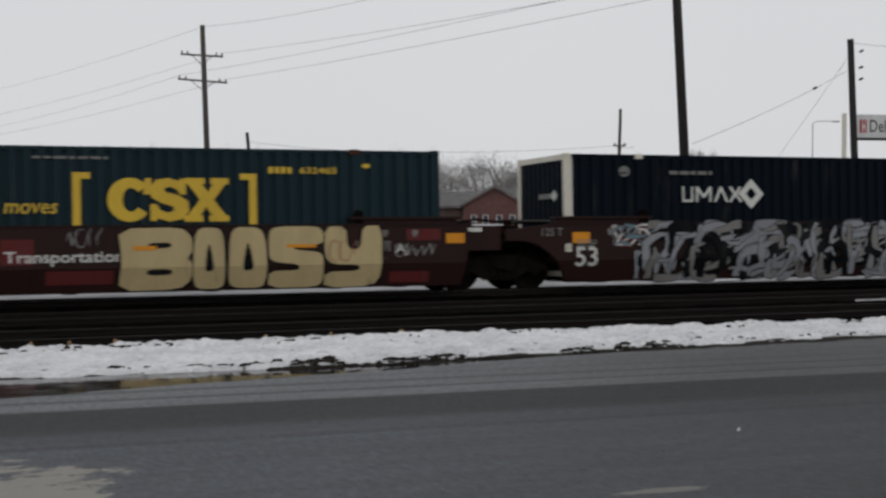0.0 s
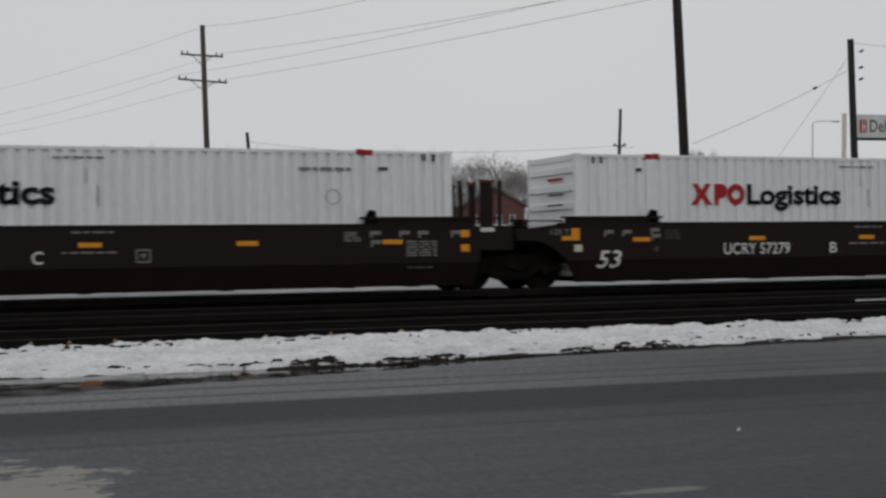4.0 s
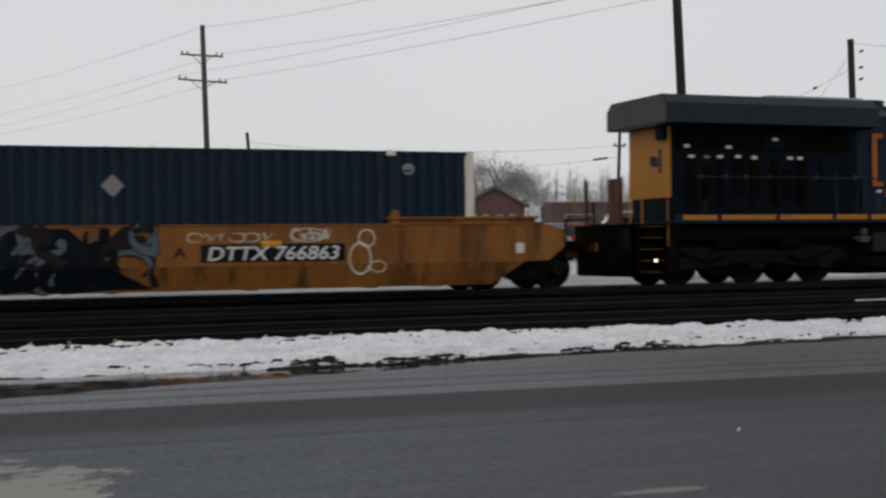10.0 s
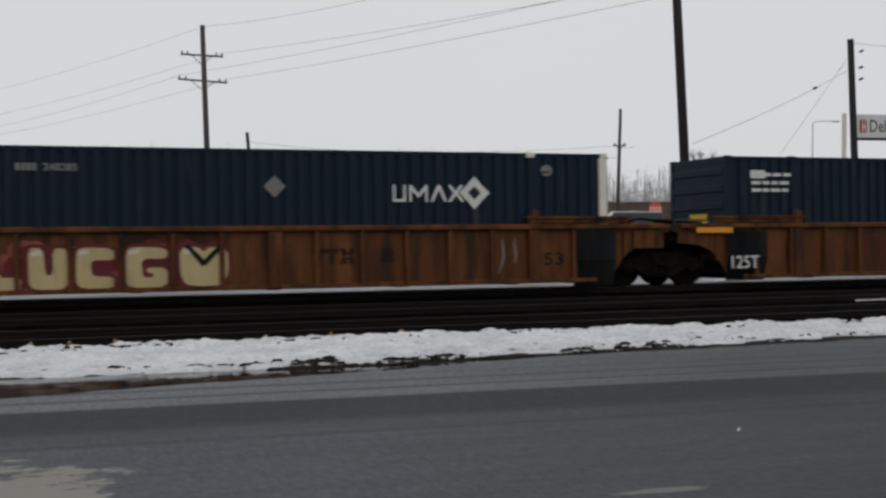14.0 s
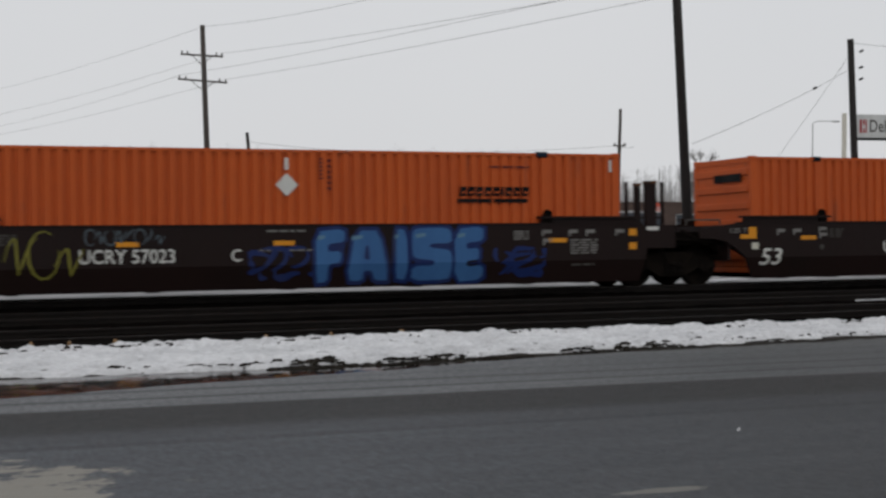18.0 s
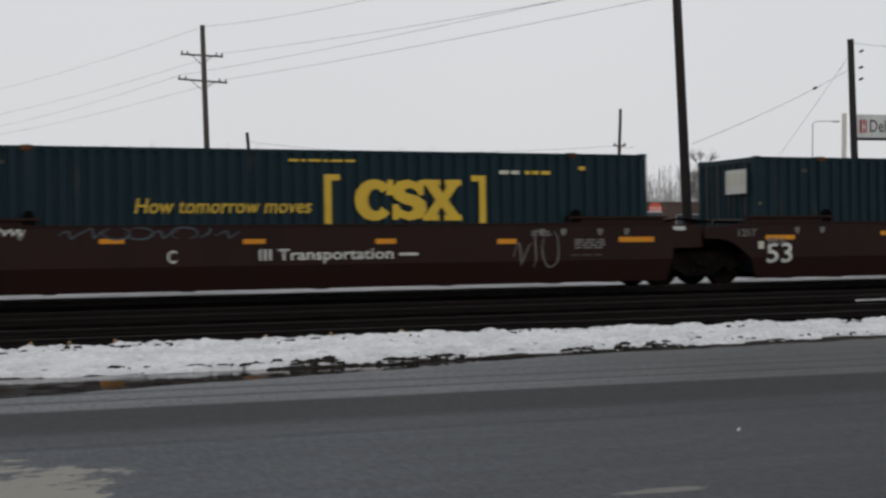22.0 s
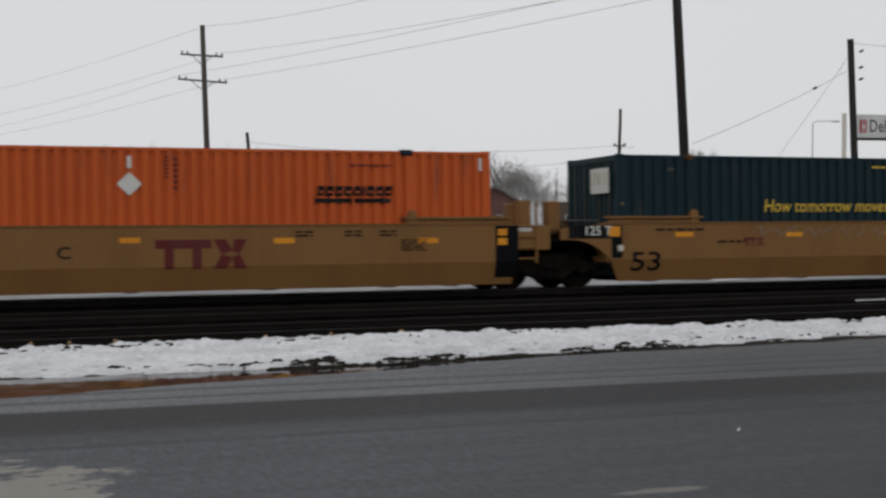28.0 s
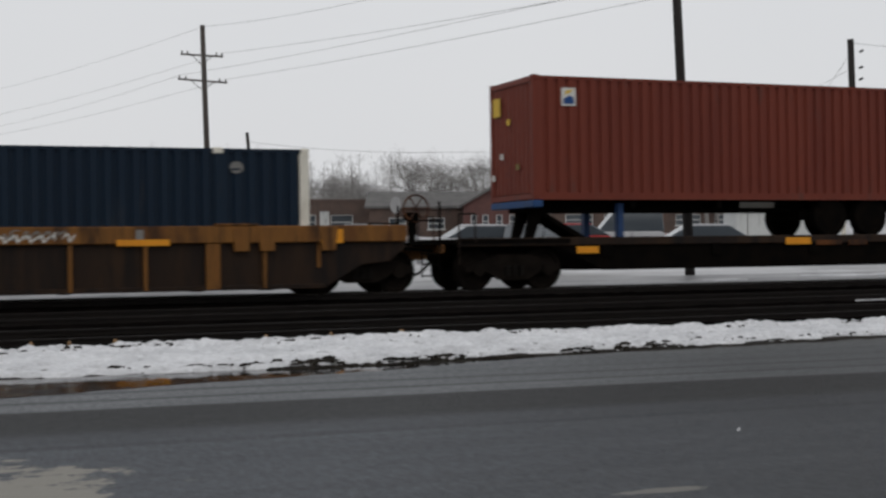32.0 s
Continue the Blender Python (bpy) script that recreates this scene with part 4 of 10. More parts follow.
parked_car(23.2, 19.7, 240, CAR_GREY, "silver saloon car parked in the slush")
parked_car(25.6, 22.6, 250, CAR_GREY, "silver saloon car with a dark roof")
parked_car(34.2, 31.9, 160, CAR_WHITE, "white delivery van parked before the brown building", True)
parked_car(29.9, 17.9, 158, CAR_WHITE, "white saloon car with snow on its hood")
parked_car(26.6, 23.3, 158, CAR_RED, "dark red car behind the others")
parked_car(17.6, 24.4, 165, CAR_GREY, "silver car by the brick store")


def snow_heap(x, y, r, h, seed):
    n, m = 22, 6
    pts, faces = [(0, 0, h)], []
    for j in range(1, m + 1):
        k = j / m
        for i in range(n):
            a = 2 * math.pi * i / n
            w = r * k * (1 + 0.3 * rough_noise(math.cos(a), math.sin(a), 1.5, seed))
            pts.append((w * math.cos(a) * 1.8, w * math.sin(a), h * (1 - k * k) * (1 + 0.5 * rough_noise(k * 3, a, 1.0, seed)) - 0.05 * (j == m)))
    for i in range(n):
        faces.append((0, 1 + i, 1 + (i + 1) % n))
        for j in range(m - 1):
            a, b = 1 + j * n, 1 + (j + 1) * n
            faces.append((a + i, b + i, b + (i + 1) % n, a + (i + 1) % n))
    ob = whole("snow_heap", Shape().add(pts, faces), SNOW, "heap of ploughed snow in the car park", "snow", smooth=True)
    ob.matrix_basis = pose(x, y, -0.22, 0, 0, TURN)
    return ob


for i, (x, y, r, h) in enumerate(((38.5, 45.5, 1.2, 0.8), (42.0, 44.5, 1.4, 0.9), (46.2, 36.8, 1.0, 0.6), (27.0, 43.0, 1.0, 0.6), (33.5, 46.0, 1.2, 0.7))):
    snow_heap(x, y, r, h, i + 0.5)


# ---- the train: running gear ----
L53 = 16.15
SPIN = []


def wheel_shape(r):
    prof = [(0.135, 0.10), (0.15, 0.16), (0.03, 0.22), (0.03, 0.78), (0.0, 0.84), (0.0, 1.0), (0.115, 0.985), (0.125, 1.055), (0.145, 1.06), (0.145, 0.84), (0.11, 0.78), (0.12, 0.2)]
    n, s = 24, Shape()
    k = len(prof)
    for side in (-1, 1):
        y0 = side * 0.80
        pts = [(r * b * math.cos(2 * math.pi * i / n), y0 - side * a, r * b * math.sin(2 * math.pi * i / n)) for i in range(n) for a, b in prof]
        s.add(pts, [(i * k + j, i * k + (j + 1) % k, ((i + 1) % n) * k + (j + 1) % k, ((i + 1) % n) * k + j) for i in range(n) for j in range(k)])
        s.rod((0, side * 0.8, 0), (0, side * 1.06, 0), 0.085, n=12)
    s.rod((0, -0.8, 0), (0, 0.8, 0), 0.085, n=10)
    for a in range(3):
        s.rod((0.05 * math.cos(a * 2.094), -1.06, 0.05 * math.sin(a * 2.094)), (0.05 * math.cos(a * 2.094), -1.085, 0.05 * math.sin(a * 2.094)), 0.018, n=6)
    return s.mesh("wheelset", smooth=False)


WHEELS = {}


def wheelset(parent, x, r):
    if r not in WHEELS:
        WHEELS[r] = wheel_shape(r)
    ob = part("wheelset", WHEELS[r], WHEEL, parent)
    ob.matrix_basis = pose(x, 0, r)
    SPIN.append((ob, x, r))
    return ob


FRAME_SHAPE = [(-1.2, 0.42), (-1.2, 0.56), (-0.95, 0.66), (-0.42, 0.82), (0.42, 0.82), (0.95, 0.66), (1.2, 0.56), (1.2, 0.42), (0.72, 0.44), (0.36, 0.24), (-0.36, 0.24), (-0.72, 0.44)]


def truck(parent, x, r=0.47, base=0.87):
    """A three-piece freight truck: side frames with springs, bolster and two wheelsets."""
    ob = part("truck", Shape().box(-0.2, 0.2, -0.95, 0.95, 0.42, 0.70), IRON, parent, bevel=0.03)
    ob.matrix_basis = pose(x, 0, 0)
    for side in (-1, 1):
        y = side * 1.0
        s = Shape().prism(FRAME_SHAPE, y - 0.07, y + 0.07)
        for k in (-base, base):
            s.rod((k, y - 0.1, r), (k, y + 0.1, r), 0.15, n=12)
        part("side_frame", s, WHEEL, ob)
        springs = Shape()
        for k in (-0.17, 0.0, 0.17):
            for z in range(5):
                springs.rod((k, y - side * -0.08, 0.33 + z * 0.05), (k, y - side * -0.08, 0.355 + z * 0.05), 0.07, n=8)
        part("springs", springs, RAIL, ob)
    part("brake_beam", Shape().rod((-0.38, -0.7, 0.38), (-0.38, 0.7, 0.38), 0.045).rod((0.38, -0.7, 0.38), (0.38, 0.7, 0.38), 0.045), IRON, ob)
    for k in (-base, base):
        wheelset(ob, k, r)
    return ob


def coupler(parent, x, way, z=0.85):
    s = Shape().box(min(x, x + way * 0.55), max(x, x + way * 0.55), -0.10, 0.10, z - 0.11, z + 0.11)
    s.prism([(x + way * 0.5, -0.17), (x + way * 0.78, -0.17), (x + way * 0.82, -0.02), (x + way * 0.70, 0.06), (x + way * 0.78, 0.19), (x + way * 0.52, 0.19)], z - 0.16, z + 0.16, "z")
    c = part("coupler", s, IRON, parent)
    hose = [(x + way * (0.15 + 0.6 * k), -0.42 + 0.1 * k, z - 0.12 - 0.36 * math.sin(math.pi * min(1.0, k * 0.62))) for k in [i / 9 for i in range(10)]]
    part("air_hose", Shape().path(hose, 0.032, 7), IRON, c, "black rubber hose")
    return c


def corrugated(x0, x1, y, z0, z1, period, depth, side, thick=0.05):
    """A pressed steel wall; side -1 faces the road."""
    n = max(1, round((x1 - x0) / period))
    p = (x1 - x0) / n
    line = []
    for i in range(n):
        a = x0 + i * p
        line += [(a, 0), (a + 0.53 * p, 0), (a + 0.62 * p, depth), (a + 0.91 * p, depth)]
    line.append((x1, 0))
    k = len(line)
    pts = [(a, y - side * d, z) for z in (z0, z1) for a, d in line]
    faces = [(i, i + 1, k + i + 1, k + i) if side < 0 else (i + 1, i, k + i, k + i + 1) for i in range(k - 1)]
    s = Shape().add(pts, faces)
    b = y - side * (depth + thick)
    s.add([(x0, b, z0), (x1, b, z0), (x1, b, z1), (x0, b, z1)], [(0, 3, 2, 1) if side < 0 else (0, 1, 2, 3)])
    return s


END_GREY = paint("grey_blue_end_paint", (0.035, 0.050, 0.072), (0.045, 0.058, 0.075))
LOADS, CARS = {}, {}


def end_wall(box, x, way, half, z0, z1, colour, style, post):
    """The short wall at x that faces way (-1: the end that leads)."""
    s = Shape()
    inner = half - 0.13
    if style == "ribs":
        part("end_wall", Shape().box(min(x, x - way * 0.05), max(x, x - way * 0.05), -inner, inner, z0, z1), colour, box)
        n = 6
        for i in range(n):
            z = z0 + (z1 - z0) * (0.06 + 0.16 * i)
            part("rib", Shape().prism([(-inner, z), (inner, z), (inner, z + 0.17), (-inner, z + 0.17)], x, x + way * 0.05, "x"), colour, box, bevel=0.012)
        return
    k = 9
    p = 2 * inner / k
    line = []
    for i in range(k):
        a = -inner + i * p
        line += [(a, 0.0), (a + 0.36 * p, 0.0), (a + 0.5 * p, 0.04), (a + 0.86 * p, 0.04)]
    line.append((inner, 0.0))
    m = len(line)
    s.add([(x - way * d, a, z) for z in (z0, z1) for a, d in line], [(i, m + i, m + i + 1, i + 1) if way < 0 else (i, i + 1, m + i + 1, m + i) for i in range(m - 1)])
    s.box(min(x - way * 0.05, x - way * 0.08), max(x - way * 0.05, x - way * 0.08), -inner, inner, z0, z1)
    wall = part("door" if style == "doors" else "end_wall", s, colour, box)
    if style == "doors":
        for a in (-0.85, -0.35, 0.35, 0.85):
            part("locking_bar", Shape().rod((x + way * 0.03, a, z0 + 0.05), (x + way * 0.03, a, z1 - 0.05), 0.02, n=6), GALV, wall)
        for a in (-0.6, 0.6):
            part("door_handle", Shape().box(x + way * 0.02 - 0.015, x + way * 0.02 + 0.015, a - 0.2, a + 0.2, z0 + 1.0, z0 + 1.04), GALV, wall)


def container(u, key, colour, label, length=L53, z0=0.265, z1=3.16, half=1.295, style="corrugated", post=None, cast=None, period=0.285, end="doors", ends_light=None, inset=1.98, group="intermodal containers", x_shift=0.0):
    """A shipping container; its leading end is at x = 0."""
    post, cast = post or colour, cast or post or colour
    box = on_train(thing("shipping_container", label, "container", group), u)
    LOADS[key] = box
    lo, hi = z0 + 0.17, z1 - 0.09
    marks = [0.13] + ([inset, length - inset] if inset else []) + [length - 0.13]
    for side in (-1, 1):
        y = side * (half - 0.012)
        for i, (a, b) in enumerate(zip(marks, marks[1:])):
            a2, b2 = a + (0.05 if i else 0), b - (0.05 if i < len(marks) - 2 else 0)
            skin = ends_light if ends_light and i != 1 and side < 0 else colour
            if style == "corrugated":
                part("side_panel", corrugated(a2, b2, y, lo, hi, period, 0.055, side), skin, box)
            else:
                panel = part("side_panel", Shape().box(a2, b2, min(y, y - side * 0.05), max(y, y - side * 0.05), lo, hi), skin, box)
                x = a2 + 0.62
                while x < b2 - 0.2:
                    part("seam", Shape().box(x, x + 0.035, min(y, y + side * 0.008), max(y, y + side * 0.008), lo + 0.02, hi - 0.02), PEACH if skin is ORANGE else skin, panel)
                    x += 0.62
        part("bottom_rail", Shape().box(0.05, length - 0.05, min(y, y - side * 0.08) - 0.004, max(y, y - side * 0.08) + 0.004, z0 + 0.005, lo), colour, box)
        part("top_rail", Shape().box(0.05, length - 0.05, min(y, y - side * 0.07) - 0.005, max(y, y - side * 0.07) + 0.005, hi, z1 - 0.02), colour, box)
        for x, way in ((0.0, 1), (length, -1)):
            part("corner_post", Shape().box(min(x, x + way * 0.21), max(x, x + way * 0.21), side * half - (0.13 if side > 0 else 0.0), side * half + (0.0 if side > 0 else 0.13), z0 + 0.12, z1 - 0.12), post, box, bevel=0.015)
        if inset:
            for x in (inset, length - inset):
                part("inner_post", Shape().box(x - 0.07, x + 0.07, min(y, y - side * 0.09) - 0.006, max(y, y - side * 0.09) + 0.006, lo, hi), colour, box)
    casts = [0.0, length - 0.18] + ([inset - 0.11, length - inset - 0.11] if inset else [])
    for i, x in enumerate(casts):
        w = 0.18 if i < 2 else 0.22
        for side in (-1, 1):
            ya = side * half
            for z in (z1 - 0.125, z0):
                part("corner_casting", Shape().box(x, x + w, min(ya + side * 0.006, ya - side * 0.16), max(ya + side * 0.006, ya - side * 0.16), z, z + 0.125), cast if i > 1 else post, box, bevel=0.012)
    part("roof", corrugated_roof(length, half, z1 - 0.03), colour, box)
    part("floor", Shape().box(0.1, length - 0.1, -half + 0.1, half - 0.1, z0 + 0.02, z0 + 0.15), IRON, box)
    end_wall(box, 0.03, -1, half, lo, hi, END_GREY if colour is BLUE else colour, end, post)
    end_wall(box, length - 0.03, 1, half, lo, hi, colour, "plain", post)
    for x, way in ((0.0, 1), (length, -1)):
        for z in (z0 + 0.02, z1 - 0.15):
            part("end_sill", Shape().box(min(x + way * 0.012, x + way * 0.10), max(x + way * 0.012, x + way * 0.10), -half + 0.13, half - 0.13, z, z + 0.13), post, box)
    return box


def corrugated_roof(length, half, z):
    n = int(length / 0.33)
    p = (length - 0.2) / n
    line = []
    for i in range(n):
        a = 0.1 + i * p
        line += [(a, 0.0), (a + 0.36 * p, 0.0), (a + 0.5 * p, 0.028), (a + 0.86 * p, 0.028)]
    line.append((length - 0.1, 0.0))
    k = len(line)
    return Shape().add([(a, y, z - 0.028 + d) for y in (-half + 0.06, half - 0.06) for a, d in line], [(i, i + 1, k + i + 1, k + i) for i in range(k - 1)])


# ---- well cars ----
def side_y(side, a, b):
    return min(side * a, side * b), max(side * a, side * b)


def end_gear(car, x, way, colour, te, style, brake=False):
    """What stands beyond the well at a coupled end: sill, deck, steps, rails, coupler and truck."""
    def at(d):
        return x + way * d

    def bx(s, a, b, y0, y1, z0, z1):
        return s.box(min(at(a), at(b)), max(at(a), at(b)), y0, y1, z0, z1)

    part("draft_sill", bx(Shape(), 0.0, 3.05, -0.36, 0.36, 0.72, 1.02), colour, car, bevel=0.02)
    part("end_bulkhead", bx(Shape(), 0.12, 0.20, -1.42, 1.42, 0.6, 1.46), colour, car)
    part("end_deck", bx(Shape(), 0.2, 2.1, -1.40, 1.40, 1.36, 1.42), colour, car)
    part("end_sill", bx(Shape(), 2.95, 3.10, -1.35, 1.35, 0.86, 1.06), colour, car, bevel=0.02)
    part("end_walkway", bx(Shape(), 2.15, 3.12, -1.35, 1.35, 1.06, 1.11), IRON, car)
    part("brake_reservoir", Shape().rod((at(1.0), -0.95, 1.16), (at(2.0), -0.95, 1.16), 0.17, n=12), IRON, car, bevel=0.03)
    part("brake_cylinder", Shape().rod((at(1.2), 0.75, 1.14), (at(1.9), 0.75, 1.14), 0.19, n=12), IRON, car, bevel=0.03)
    part("brake_pipe", Shape().path([(at(0.2), -1.18, 1.30), (at(0.9), -1.22, 1.02), (at(2.2), -1.22, 0.98), (at(3.0), -1.0, 0.92)], 0.035), IRON, car)
    part("brake_lever", bx(Shape(), 0.7, 1.5, -1.12, -1.06, 0.92, 1.0), IRON, car)
    for side in (-1, 1):
        y0, y1 = side_y(side, 1.30, 1.36)
        rail = Shape()
        for d in (2.25, 2.98):
            rail.rod((at(d), side * 1.36, 0.9), (at(d), side * 1.36, 2.02 if d > 2.5 else 1.62), 0.03, n=6)
        rail.rod((at(2.25), side * 1.36, 1.6), (at(2.98), side * 1.36, 1.6), 0.02, n=6)
        part("grab_rail", rail, IRON, car)
        steps = Shape()
        for z in (0.35, 0.6, 0.85):
            bx(steps, 2.55, 2.98, y0, y1, z, z + 0.03)
        for d in (2.56, 2.97):
            steps.rod((at(d), side * 1.33, 0.33), (at(d), side * 1.33, 1.06), 0.018, n=6)
        part("step_ladder", steps, IRON, car)
    if colour is BROWN:
        for side in (-1, 1):
            part("guard_post", bx(Shape(), 0.22, 0.44, *side_y(side, 1.05, 1.25), 1.42, 2.45), colour, car, bevel=0.012)
            part("hoop_rail", Shape().path([(at(0.4), side * 1.15, 2.38), (at(1.2), side * 1.15, 2.38), (at(1.5), side * 1.15, 2.15), (at(1.55), side * 1.15, 1.42)], 0.022), GALV, car)
    if brake:
        b = part("brake_stand", bx(Shape(), 2.5, 2.62, -0.85, -0.62, 1.1, 1.75), IRON, car)
        wheel = Shape()
        c = Vector((at(2.55), -1.02, 1.88))
        for i in range(18):
            a0, a1 = 2 * math.pi * i / 18, 2 * math.pi * (i + 1) / 18
            wheel.rod(c + Vector((0.30 * math.cos(a0), 0, 0.30 * math.sin(a0))), c + Vector((0.30 * math.cos(a1), 0, 0.30 * math.sin(a1))), 0.024, n=5)
        for i in range(6):
            a0 = 2 * math.pi * i / 6
            wheel.rod(c, c + Vector((0.30 * math.cos(a0), 0, 0.30 * math.sin(a0))), 0.016, n=5)
        wheel.rod(c, c + Vector((0, 0.2, 0)), 0.05, n=8)
        part("brake_wheel", wheel, RUST, b, "spoked hand brake wheel")
        part("brake_housing", bx(Shape(), 2.42, 2.66, -0.95, -0.5, 1.62, 1.8), IRON, b, bevel=0.03)
    truck(car, at(te))
    coupler(car, at(3.05), way)


def joint_gear(car, x, colour, posts, truck_here=True):
    """The shared truck between two wells, with its connector and guard posts."""
    c = x + 1.54
    part("articulated_connector", Shape().box(x + 0.1, x + 3.0, -0.32, 0.32, 0.78, 1.08).rod((c, 0, 0.7), (c, 0, 1.2), 0.3, n=14), IRON, car)
    part("end_bulkhead", Shape().box(x + 0.12, x + 0.2, -1.42, 1.42, 0.6, 1.46), colour, car)
    part("end_bulkhead", Shape().box(x + 2.88, x + 2.96, -1.42, 1.42, 0.6, 1.46), colour, car)
    # added dark block that keeps background light out of the joint
    part("bolster_cover", Shape().prism([(x + 0.3, 0.75), (x + 0.6, 0.98), (x + 2.5, 0.98), (x + 2.8, 0.75), (x + 2.6, 1.28), (x + 0.5, 1.28)], -1.15, 1.15), IRON, car)
    for side in (-1, 1):
        # an arched apron over the wheels, with its rim and stays
        arch = [(c + 2.1 * math.cos(radians(k)), 0.40 + 0.72 * math.sin(radians(k))) for k in range(20, 161, 14)]
        part("wheel_arch", Shape().prism([(c + 2.35, 0.62), (c + 2.2, 1.30), (c - 2.2, 1.30), (c - 2.35, 0.62)] + arch[::-1], side * 1.22 - 0.02, side * 1.22 + 0.02), IRON, car)
        part("arch_rim", Shape().path([(px, side * 1.25, pz) for px, pz in arch], 0.028, 5), WHEEL, car)
        part("stay", Shape().rod((c - 0.15, side * 1.24, 1.34), (c - 0.85, side * 1.24, 0.98), 0.03, n=5).rod((c + 0.15, side * 1.24, 1.34), (c + 0.85, side * 1.24, 0.98), 0.03, n=5), WHEEL, car)
        part("brake_hanger", Shape().path([(c - 0.4, side * 1.2, 0.98), (c - 0.2, side * 1.2, 0.55), (c + 0.2, side * 1.2, 0.45), (c + 0.5, side * 1.2, 0.8)], 0.03, 5), WHEEL, car)
        part("joint_step", Shape().box(c - 1.22, c - 0.9, *side_y(side, 1.28, 1.40), 0.42, 0.45).rod((c - 1.2, side * 1.38, 0.42), (c - 1.2, side * 1.38, 1.3), 0.018, n=5).rod((c - 0.92, side * 1.38, 0.42), (c - 0.92, side * 1.38, 1.3), 0.018, n=5), IRON, car)
    part("hand_rail", Shape().path([(c + 0.2, -1.38, 1.46), (c + 0.2, -1.38, 1.58), (c + 1.15, -1.38, 1.58), (c + 1.15, -1.38, 1.46)], 0.022, 5), GALV, car)
    if posts != "ribbed":
        part("notice_plate", Shape().box(x + 0.62, x + 0.96, -1.427, -1.42, 1.34, 1.43), CHALK, car, "white notice plate")
    part("truck_deck", Shape().box(x + 0.35, x + 1.35, -1.40, 1.40, 1.30, 1.36), colour, car)
    part("side_shield", Shape().box(x + 0.62, x + 1.42, -1.42, -1.37, 0.92, 1.47), colour, car)
    part("side_shield", Shape().box(x + 0.62, x + 1.42, 1.37, 1.42, 0.92, 1.47), colour, car)
    if posts == "posts":
        for d, h, w in ((0.20, 2.50, 0.05), (0.45, 2.40, 0.14), (0.72, 2.46, 0.30), (1.18, 2.50, 0.05)):
            for y in (-1.25, 1.05):
                p = part("guard_post", Shape().box(x + d, x + d + w, y, y + 0.13, 1.36, h), colour, car, bevel=0.012)
                if w > 0.1:
                    part("post_cap", Shape().box(x + d - 0.01, x + d + w + 0.01, y - 0.01, y + 0.14, h, h + 0.06), RUST, p, "rusty orange post cap")
        part("cross_tie", Shape().box(x + 0.2, x + 1.2, -1.2, -1.15, 1.62, 1.67), colour, car)
    elif posts == "ladder":
        for y in (-1.47, 1.47):
            s = Shape()
            for d in (0.55, 1.05):
                s.rod((x + d, y, 0.62), (x + d, y, 1.98 if y < 0 else 1.7), 0.028, n=6)
            for z in (0.72, 0.97, 1.22, 1.46):
                s.rod((x + 0.55, y, z), (x + 1.05, y, z), 0.02, n=6)
            part("ladder", s, colour if colour is TAN else RUST, car)
        for d, y in ((0.35, 0.9), (0.8, -0.9), (1.35, 0.9), (1.75, -0.5)) if colour is TAN else ():
            part("guard_box", Shape().box(x + d, x + d + 0.32, y - 0.15, y + 0.15, 1.36, 2.06), colour, car, bevel=0.02)
    else:
        for d, y in ((0.5, -1.0), (1.1, 0.4)):
            part("guard_box", Shape().box(x + d, x + d + 0.3, y - 0.25, y + 0.25, 1.3, 1.62), colour, car, bevel=0.03)
        part("air_pipe", Shape().path([(x + 0.3, -1.3, 1.52), (x + 0.9, -1.2, 1.62), (x + 1.6, -1.15, 1.55), (x + 2.6, -1.25, 1.52)], 0.03), IRON, car)
    if truck_here:
        truck(car, c, 0.483, 0.88)


